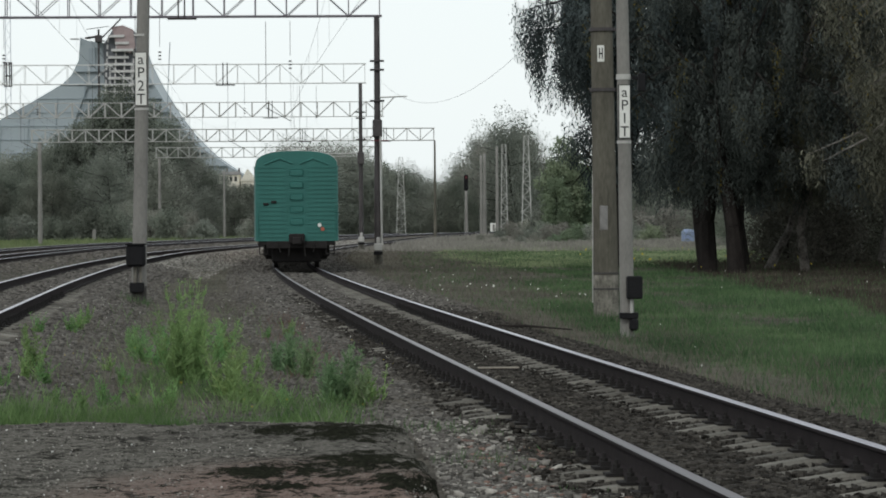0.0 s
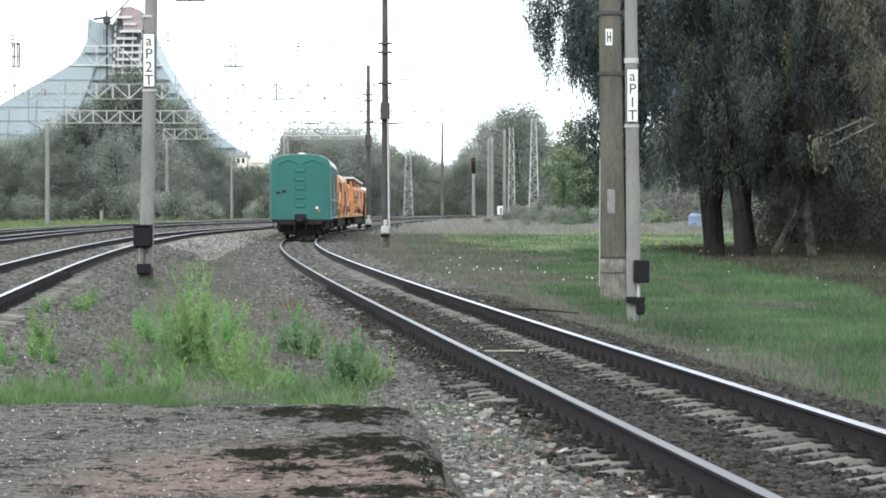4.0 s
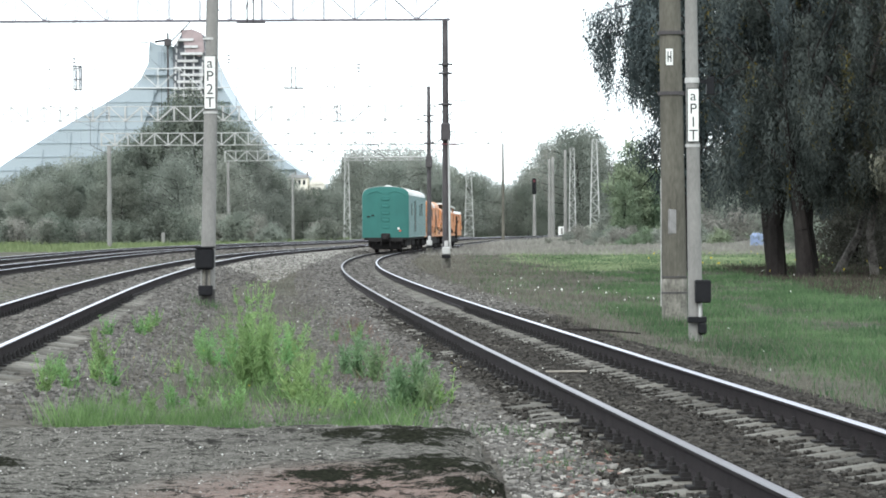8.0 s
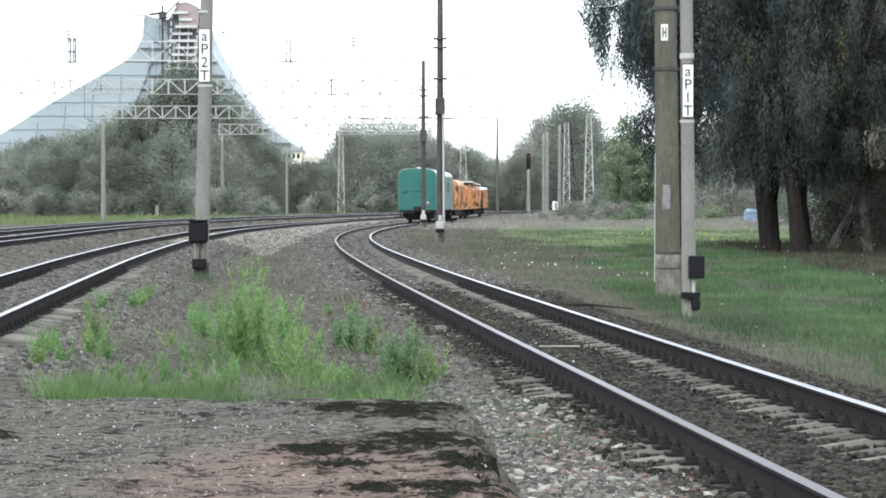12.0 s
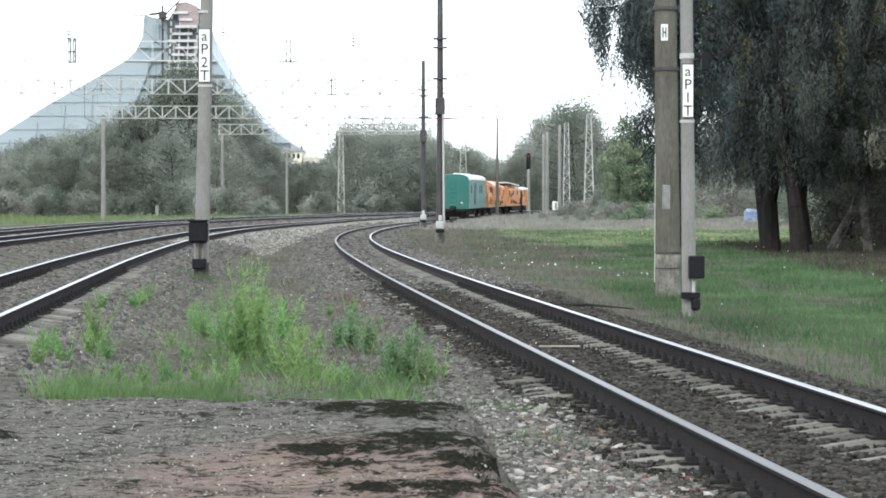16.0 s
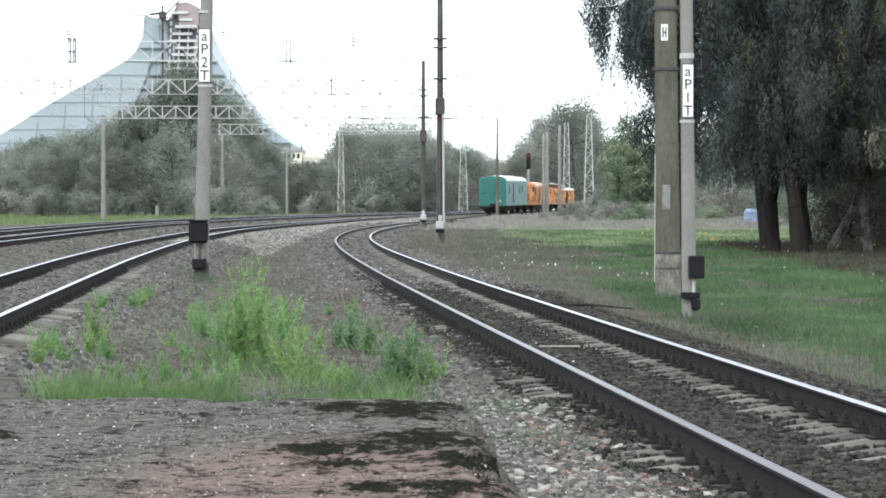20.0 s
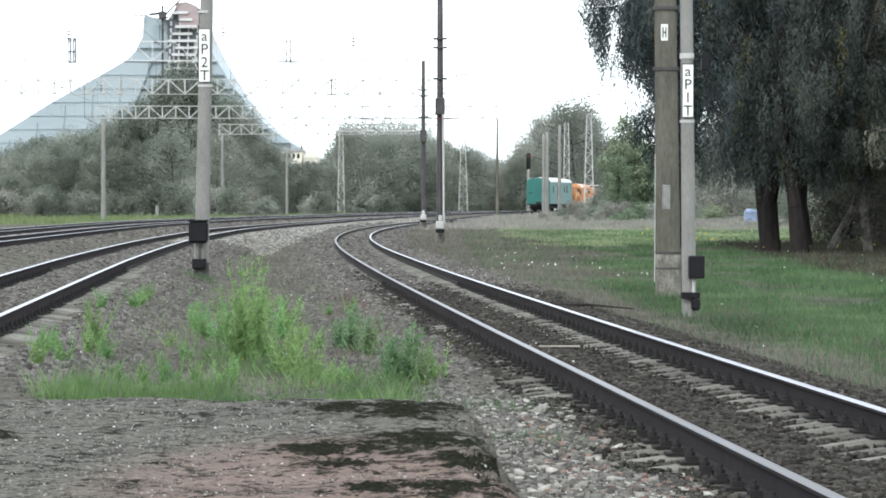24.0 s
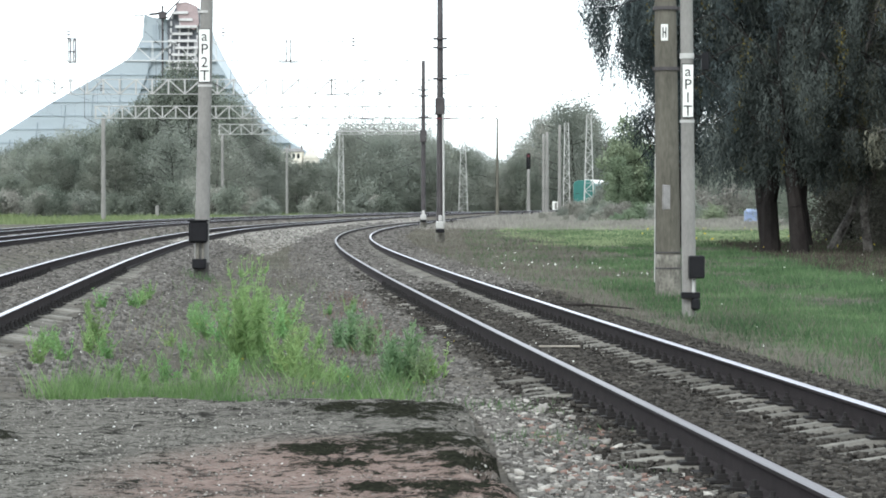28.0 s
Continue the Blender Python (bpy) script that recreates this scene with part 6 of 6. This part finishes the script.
def tufted(x, y):
    near_poles = blobs(x, y, [(4.4, 55.3, 0.75, 1.8), (4.2, 46.8, 0.7, 1.6), (-5.3, 60.6, 0.5, 1.5)])
    clump = smooth01((patches(x, y * 0.6, 1.3, 83) - 0.56) / 0.08)
    return np.maximum(2.0 * near_poles, clump * grass_share(x, y) * (x > TRACKS["main"][0](y)))


growth("grass", "taller tufts in the meadow and round the poles", 120000, -6, 18, 24, 110, tufted, 0.10, 0.26, 0.011, M_GRASS, 0.7)

# the meadow and its drier margin beside the main line
growth("grass", "green meadow grass beside the main line", 380000, 1.0, 30, 22, 175, lambda x, y: grass_share(x, y) * (x > TRACKS["main"][0](y)), 0.035, 0.14, 0.014, M_GRASS, 0.9)
growth("dry_grass", "brown dry weeds along the main line", 130000, -4, 26, 26, 190, lambda x, y: (x > TRACKS["main"][0](y)) * smooth01((line_gap(x, y) - 1.9) / 0.7) * (0.75 * smooth01((4.2 + 0.05 * y - line_gap(x, y)) / 1.8) + 0.12), 0.04, 0.17, 0.010, M_DRY, 0.9)
growth("dry_grass", "brown litter and weeds under the birches, darkened for shade", 60000, 8.5, 30, 52, 128, lambda x, y: birch_shade(x, y) * 0.9, 0.04, 0.20, 0.014, M_LITTER_SHADE, 0.6)
growth("dry_grass", "dry grass between meadow and far curve, paled for haze", 50000, -4, 34, 170, 300, lambda x, y: smooth01((line_gap(x, y) - 2.2) / 1.0) * (x > TRACKS["main"][0](y)) * smooth01((patches(x, y * 0.3, 5.0, 41) - 0.35) / 0.2), 0.08, 0.30, 0.012, M_DRY_FAR, 0.8)
growth("grass", "light green grass at the far side of the meadow", 110000, 2.5, 24, 112, 215, lambda x, y: (1 - birch_shade(x, y)) * smooth01((x - TRACKS["main"][0](y) - 7.4 - 3.0 * (patches(x, y * 0.3, 4.0, 39) - 0.4)) / 2.0) * smooth01((y - 112) / 12) * (0.4 + 0.65 * smooth01((patches(x, y * 0.25, 4.0, 71) - 0.38) / 0.15)), 0.04, 0.14, 0.016, M_GRASS_PALE, 0.9)
growth("dry_grass", "withered patches in the meadow", 70000, 1.5, 26, 24, 100, lambda x, y: smooth01((line_gap(x, y) - 2.0) / 0.5) * (x > TRACKS["main"][0](y)) * np.maximum(smooth01((0.46 - patches(x, y * 0.35, 2.4, 3)) / 0.12), 0.7 * smooth01((18 - np.abs(y - 100)) / 8) * smooth01((patches(x, y * 0.2, 3.0, 73) - 0.45) / 0.1)), 0.03, 0.12, 0.010, M_DRY, 0.9)
growth("grass", "green weeds along the far tracks", 70000, -60, 12, 225, 470, lambda x, y: smooth01((line_gap(x, y) - 2.6) / 1.0) * (x < TRACKS["fourth"][0](y)) * (0.06 + 0.94 * smooth01((patches(x, y * 0.5, 7.0, 47) - 0.42) / 0.14)), 0.10, 0.55, 0.02, M_FAR_GRASS, 0.8)
growth("dry_grass", "brown tall weeds along the far curve", 40000, -6, 30, 180, 380, lambda x, y: smooth01((line_gap(x, y) - 2.4) / 1.0) * (x > TRACKS["main"][0](y)) * smooth01((patches(x, y * 0.3, 3.0, 43) - 0.4) / 0.15), 0.08, 0.38, 0.02, M_DRY_FAR, 0.8)


def weed(seed, h, spread, leaf, n, label, mat=M_WEED):
    """A tall feathery weed: several upright stems set with narrow leaves that point up and outwards."""
    r = np.random.default_rng(seed)
    g = empty("weed", 0, -200, 0, label, "weed", "weeds")
    pts, dirs, size = [], [], []
    for k in range(9):
        bm = bmesh.new()
        a = r.uniform(0, 6.28)
        lean = spread * r.uniform(0.1, 1)
        top = Vector((math.cos(a) * lean, math.sin(a) * lean, h * r.uniform(0.5, 1.0)))
        base = Vector((r.normal() * 0.05, r.normal() * 0.05, -0.02))
        rod(bm, base, top, 0.005, 0.002, n=4, caps=False)
        part("stem", bm, mat, g)
        m = n // 9
        t = r.uniform(0.06, 1.0, m)
        b = r.uniform(0, 6.28, m)
        out = np.stack([np.cos(b), np.sin(b), r.uniform(0.3, 1.5, m)], 1)
        out = unit(out)
        s = leaf * r.uniform(0.7, 1.5, m) * (1.25 - 0.7 * t)
        pts.append(np.array(base)[None] + (np.array(top) - np.array(base))[None] * t[:, None] + out * s[:, None])
        dirs.append(out)
        size.append(s)
    pts, dirs, size = np.concatenate(pts), np.concatenate(dirs), np.concatenate(size)
    pts[:, 2] = np.maximum(pts[:, 2], 0.01)
    v, f = quads(pts, size, r, 0.0, 0.2, dirs)
    cloud("leaves", v, f, mat, g, "", unit(dirs + (0, 0, 0.7) + r.normal(size=dirs.shape) * 0.3))
    return g


weeds = [weed(1, 1.15, 0.36, 0.050, 620, "tall bright green feathery weed"), weed(2, 0.60, 0.32, 0.042, 480, "bushy green weed in the gravel"), weed(3, 0.32, 0.24, 0.03, 260, "low green weed in the gravel"), weed(4, 0.50, 0.32, 0.042, 520, "blue-green bushy weed by the asphalt", M_WEED_BLUE)]
spots = [(0, -2.45, 32.8), (0, -2.26, 32.1), (0, -2.1, 31.2), (0, -2.18, 30.3), (1, -2.79, 34.9), (1, -3.17, 36.6), (1, -3.5, 39.1), (1, -1.71, 28.9), (1, -1.55, 28.2), (1, -1.37, 27.5), (1, -2.13, 36.6), (1, -2.19, 39.1), (3, -0.45, 26.5), (3, -0.53, 27.5), (3, -0.32, 26.7), (3, -0.21, 26.3), (3, -1.09, 32.6), (3, -1.27, 33.8), (3, -0.86, 31.4), (2, -4.17, 28.6), (2, -4.13, 29.3), (2, -3.83, 27.8), (1, -3.94, 31.4), (2, -3.59, 29.3), (2, -3.77, 29.8), (2, -4.68, 42.9), (2, -4.78, 44.8), (2, -4.65, 41.8), (2, -4.97, 40.0), (2, -1.27, 27.8), (2, -1.1, 27.1), (2, -0.95, 26.8), (2, -2.44, 27.5), (2, -2.68, 27.1), (2, -2.94, 27.0), (2, -2.1, 26.8), (2, -1.83, 36.6), (2, -1.55, 33.8), (2, -1.83, 43.9), (2, -1.47, 43.9), (2, -2.82, 43.9), (2, -3.18, 26.7), (2, -0.08, 26.7), (2, -3.94, 26.7), (2, -2.91, 31.4), (2, -3.34, 33.8)]
seen_w = set()
for k, x, y in spots:
    m = pose(x, y, float(ground_height(x, y)), 0, 0, (x * 997 + y * 131) % 360)
    if k in seen_w:
        copy_thing(weeds[k], m).scale = (0.7 + 0.45 * ((x * 37.7) % 1),) * 3
    else:
        weeds[k].matrix_world = m
        seen_w.add(k)


def specks(name, label, n, x0, x1, y0, y1, keep, z0, z1, s0, s1, mat, category):
    x, y = scatter(rng, n, x0, x1, y0, y1, keep)
    c = np.stack([x, y, ground_height(x, y) + rng.uniform(z0, z1, len(x))], 1)
    v, f = quads(c, rng.uniform(s0, s1, len(x)) * np.maximum(1, y / 40), rng)
    return tagged(cloud(name, v, f, mat), label, category, "", "stuff")


specks("wildflowers", "scattered small white flower heads in the meadow", 260, 1.5, 22, 32, 110, lambda x, y: (line_gap(x, y) > 2.2) * (0.25 + 0.75 * blobs(x, y, [(4.0, 72, 3.0, 20), (6, 55, 3, 12)])), 0.1, 0.3, 0.010, 0.024, M_FLOWER, "flowers")
specks("wildflowers", "pale seed heads among dead weeds by the line", 420, 1.5, 6.5, 55, 110, lambda x, y: blobs(x - TRACKS["main"][0](y), y, [(4.6, 82, 1.6, 24)]) * smooth01((patches(x, y * 0.3, 1.2, 77) - 0.45) / 0.1), 0.1, 0.4, 0.012, 0.026, M_FLOWER, "flowers")
specks("wildflowers", "yellow flower heads beside the birches", 60, 9, 17, 100, 150, lambda x, y: 0.7 * np.ones_like(x), 0.15, 0.5, 0.012, 0.03, M_FLOWER_YELLOW, "flowers")
specks("wildflowers", "few tiny yellow flowers on the strip between tracks", 150, -3.6, 0.2, 23, 40, lambda x, y: off_asphalt(x, y) * 0.5, 0.05, 0.3, 0.006, 0.012, M_FLOWER_YELLOW, "flowers")
specks("litter", "pale leaf litter scattered on the gravel", 900, -8, 2, 23, 90, lambda x, y: off_asphalt(x, y) * 0.6, 0.01, 0.05, 0.006, 0.014, M_FLOWER, "litter")


def stone_field(name, label, x, y, sizes, mat, lift=0.2, level=None):
    n = len(x)
    z = (ground_height(x, y) if level is None else level) + sizes * (lift - 0.3)
    base = np.array([(-1, -1, -1), (1, -1, -1), (1, 1, -1), (-1, 1, -1), (-1, -1, 1), (1, -1, 1), (1, 1, 1), (-1, 1, 1)], float)
    v = base[None] * (0.5 + 0.5 * rng.uniform(0.35, 1.0, (n, 8, 3))) * sizes[:, None, None] * rng.uniform(0.55, 1.0, (n, 1, 3))
    a = rng.uniform(0, 6.28, n)
    ca, sa_ = np.cos(a)[:, None], np.sin(a)[:, None]
    tl = rng.uniform(-0.6, 0.6, n)[:, None]
    vx, vy, vz = v[..., 0] * ca - v[..., 1] * sa_, v[..., 0] * sa_ + v[..., 1] * ca, v[..., 2] * 0.8
    vz = vz + vx * tl * 0.6
    v = np.stack([vx + x[:, None], vy + y[:, None], vz + z[:, None]], 2).reshape(-1, 3)
    q = np.array([(0, 3, 2, 1), (4, 5, 6, 7), (0, 1, 5, 4), (1, 2, 6, 5), (2, 3, 7, 6), (3, 0, 4, 7)])
    f = (np.arange(n)[:, None, None] * 8 + q[None]).reshape(-1, 4)
    return tagged(cloud(name, v, f, mat), label, "stones", "", "stuff")


def bed(key, half):
    return lambda x, y: (np.abs(x - TRACKS[key][0](y)) < half) * off_asphalt(x, y)


x, y = scatter(rng, 90000, -7, 6, 11.5, 60, lambda x, y: bed("main", 2.6)(x, y) * (x > TRACKS["main"][0](y) - 1.3 + 0.5 * (patches(x, y, 0.8, 81) - 0.5)))
stone_field("ballast", "dark grey-brown crushed ballast under the main track", x, y, rng.uniform(0.018, 0.042, len(x)) * np.maximum(1, y / 45), M_BALLAST)
x, y = scatter(rng, 90000, -7, 6, 11.5, 60, lambda x, y: bed("main", 2.7)(x, y) * (x < TRACKS["main"][0](y) - 1.3 + 0.5 * (patches(x, y, 0.8, 81) - 0.5)))
stone_field("ballast", "grey-brown stones on the shoulder of the main track", x, y, rng.uniform(0.016, 0.038, len(x)) * np.maximum(1, y / 45), M_STONE)
x, y = scatter(rng, 80000, -7, 6, 55, 230, bed("main", 2.6))
stone_field("ballast", "grey ballast under the curving main track", x, y, rng.uniform(0.018, 0.042, len(x)) * np.maximum(1, y / 45), M_STONE)
x, y = scatter(rng, 60000, -12, -2, 25, 100, lambda x, y: bed("second", 2.6)(x, y) * np.where((x - TRACKS["second"][0](y) > 0.85) & (x - TRACKS["second"][0](y) < 1.4) & (y < 60), 0.15, 1.0))
stone_field("ballast", "grey ballast under the second track", x, y, rng.uniform(0.022, 0.045, len(x)) * np.maximum(1, y / 45), M_STONE)
x, y = scatter(rng, 26000, -8, 1.5, 22, 75, lambda x, y: (line_gap(x, y) > 1.45) * off_asphalt(x, y) * (x < TRACKS["main"][0](y)) * 0.8)
stone_field("gravel", "scattered gravel on the strip between tracks", x, y, rng.uniform(0.012, 0.035, len(x)) * np.maximum(1, y / 45), M_STONE)


# stones packed level with the sleepers in the bays between them
x, y = scatter(rng, 60000, -1, 6, 11.5, 62, bed("main", 1.35))
off, slope = x - TRACKS["main"][0](y), (TRACKS["main"][0](y + 0.5) - TRACKS["main"][0](y - 0.5))
phase = np.abs((y + off * slope - 11.5 + SPACING / 2) % SPACING - SPACING / 2)
k = (phase > 0.072) & (np.abs(np.abs(off) - 0.78) > 0.12) & ((off > -0.2) | (off < -0.9))
x, y = x[k], y[k]
stone_field("ballast", "dark stones packed between the sleepers", x, y, rng.uniform(0.014, 0.03, len(x)), M_BALLAST, 0.3, np.interp(y, HK, TRACKS["main"][1]) - 0.226)


# stones that lie on the sleepers, and the paler beds farther off
def on_sleepers(x, y):
    off = x - TRACKS["main"][0](y)
    return (((off > -0.66) & (off < 0.22)) | ((np.abs(off) > 0.95) & (np.abs(off) < 1.4) & (np.abs(y - 25.3) > 1.7) & (np.abs(y - 18.0) > 1.2))) * smooth01((patches(x, y, 0.9, 51) - 0.40) / 0.12) * off_asphalt(x, y)


x, y = scatter(rng, 60000, -4, 6, 11.5, 70, on_sleepers)
off = np.abs(x - TRACKS["main"][0](y))
lv = np.interp(y, HK, TRACKS["main"][1]) + np.interp(off, (0, 0.25, 0.62, 0.98, 1.3, 1.4), (-0.238, -0.238, -0.190, -0.196, -0.238, -0.25))
stone_field("ballast", "dark stones strewn over the sleepers", x, y, rng.uniform(0.014, 0.034, len(x)) * np.maximum(1, y / 45), M_BALLAST, 0.6, lv)
x, y = scatter(rng, 90000, -14, -2, 95, 290, bed("second", 3.4))
stone_field("gravel", "pale gravel along the second track's far curve", x, y, rng.uniform(0.02, 0.045, len(x)) * y / 70, M_STONE_LIGHT)
x, y = scatter(rng, 40000, -30, -6, 50, 240, lambda x, y: (x < TRACKS["second"][0](y) - 1.2) * 0.8)
stone_field("gravel", "grey gravel between the far tracks", x, y, rng.uniform(0.018, 0.045, len(x)) * y / 60, M_STONE)


# pale crushed stone along the asphalt's edge
def apron(x, y):
    e = 0.12 + 0.035 * (22.3 - y)
    return off_asphalt(x, y) * smooth01((x - e + 0.5) / 0.3) * smooth01((TRACKS["main"][0](y) - 0.9 - x) / 0.5) * smooth01((24.5 - y) / 2.0)


x, y = scatter(rng, 36000, -0.6, 3.0, 11.5, 25, apron)
stone_field("gravel", "pale crushed stone beside the broken asphalt edge", x, y, rng.uniform(0.005, 0.017, len(x)), M_STONE_LIGHT, 0.35)
x, y = scatter(rng, 3400, -0.2, 3.0, 11.5, 24, apron)
stone_field("gravel", "larger pale stones beside the asphalt edge", x, y, 0.012 + 0.032 * rng.uniform(0, 1, len(x)) ** 2, M_STONE_LIGHT, 0.5)
x, y = scatter(rng, 9000, -0.2, 3.0, 11.5, 24, apron)
stone_field("gravel", "grey middling stones among the pale ones", x, y, rng.uniform(0.008, 0.026, len(x)), M_STONE, 0.5)
x, y = scatter(rng, 1500, 0.6, 3.0, 11.5, 22, apron)
stone_field("rubble", "reddish brick rubble among the stones", x, y, rng.uniform(0.012, 0.032, len(x)), M_BRICK, 0.5)

growth("grass", "thin grass tufts among the pale stones", 7000, -0.2, 2.2, 17, 25, lambda x, y: apron(x, y) * np.clip(wave(x, y, 2.3, 0.3), 0, 1) * 0.8, 0.02, 0.08, 0.007, M_GRASS, 0.9)


# crumbs and chips on the asphalt
def crumbs(name, label, n, s0, s1, mat):
    y = rng.uniform(11.8, 22.0, n)
    x = rng.uniform(-3.4, 0.4, n)
    k = (off_asphalt(x, y) < 0.5) & (x > TRACKS["second"][0](y) + 1.95) & (x < 0.05 + 0.035 * (22.3 - y))
    x, y = x[k], y[k]
    ob = stone_field(name, label, x, y, rng.uniform(s0, s1, len(x)), mat, 0.4)
    co = np.empty(len(ob.data.vertices) * 3, np.float32)
    ob.data.vertices.foreach_get("co", co)
    co = co.reshape(-1, 3)
    co[:, 2] += np.repeat(ASPHALT_TOP + 0.013 * wave(x, y, 1.7, 3.0) - ground_height(x, y), 8)
    ob.data.vertices.foreach_set("co", co.ravel())
    return ob


crumbs("grit", "dark crumbs of asphalt lying on the surface", 5000, 0.003, 0.009, M_STONE)
crumbs("grit", "pale chips of stone lying on the asphalt", 3200, 0.003, 0.009, M_STONE_LIGHT)
crumbs("grit", "small white chips lying on the asphalt", 90, 0.004, 0.011, M_WHITE)

# single loose things
rock = empty("stone", 0.80, 22.2, float(ground_height(0.8, 22.2)), "long pale stone lying beside the track", "stone")
bm = bmesh.new()
bmesh.ops.create_icosphere(bm, subdivisions=2, radius=1)
for v in bm.verts:
    k = 1 + 0.22 * math.sin(v.co.x * 5 + v.co.y * 3) * math.cos(v.co.z * 4)
    v.co = Vector((v.co.x * 0.085 * k, v.co.y * 0.05 * k, v.co.z * 0.042 * k + 0.028))
bmesh.ops.rotate(bm, verts=bm.verts, matrix=Matrix.Rotation(radians(-35), 3, "Y"))
part("stone_body", bm, M_STONE_LIGHT, rock)
slat = empty("wooden_slat", 1.35, 32.0, float(ground_height(1.35, 32)) + 0.03, "bleached board lying between the rails", "board")
bm = bmesh.new()
box(bm, -0.24, 0.24, -0.03, 0.03, 0, 0.018, 0, 0.004)
part("board", bm, M_WOOD, slat)
stick = empty("branch", 2.55, 46.5, float(ground_height(2.55, 46.5)) + 0.03, "dark fallen branch lying in the grass", "branch")
bm = bmesh.new()
rod(bm, (-0.75, 0.2, 0.05), (-0.1, 0.0, 0.06), 0.025, 0.02, n=6)
rod(bm, (-0.1, 0, 0.06), (0.65, -0.25, 0.0), 0.02, 0.01, n=6)
part("branch_wood", bm, M_BARK, stick)

motions()
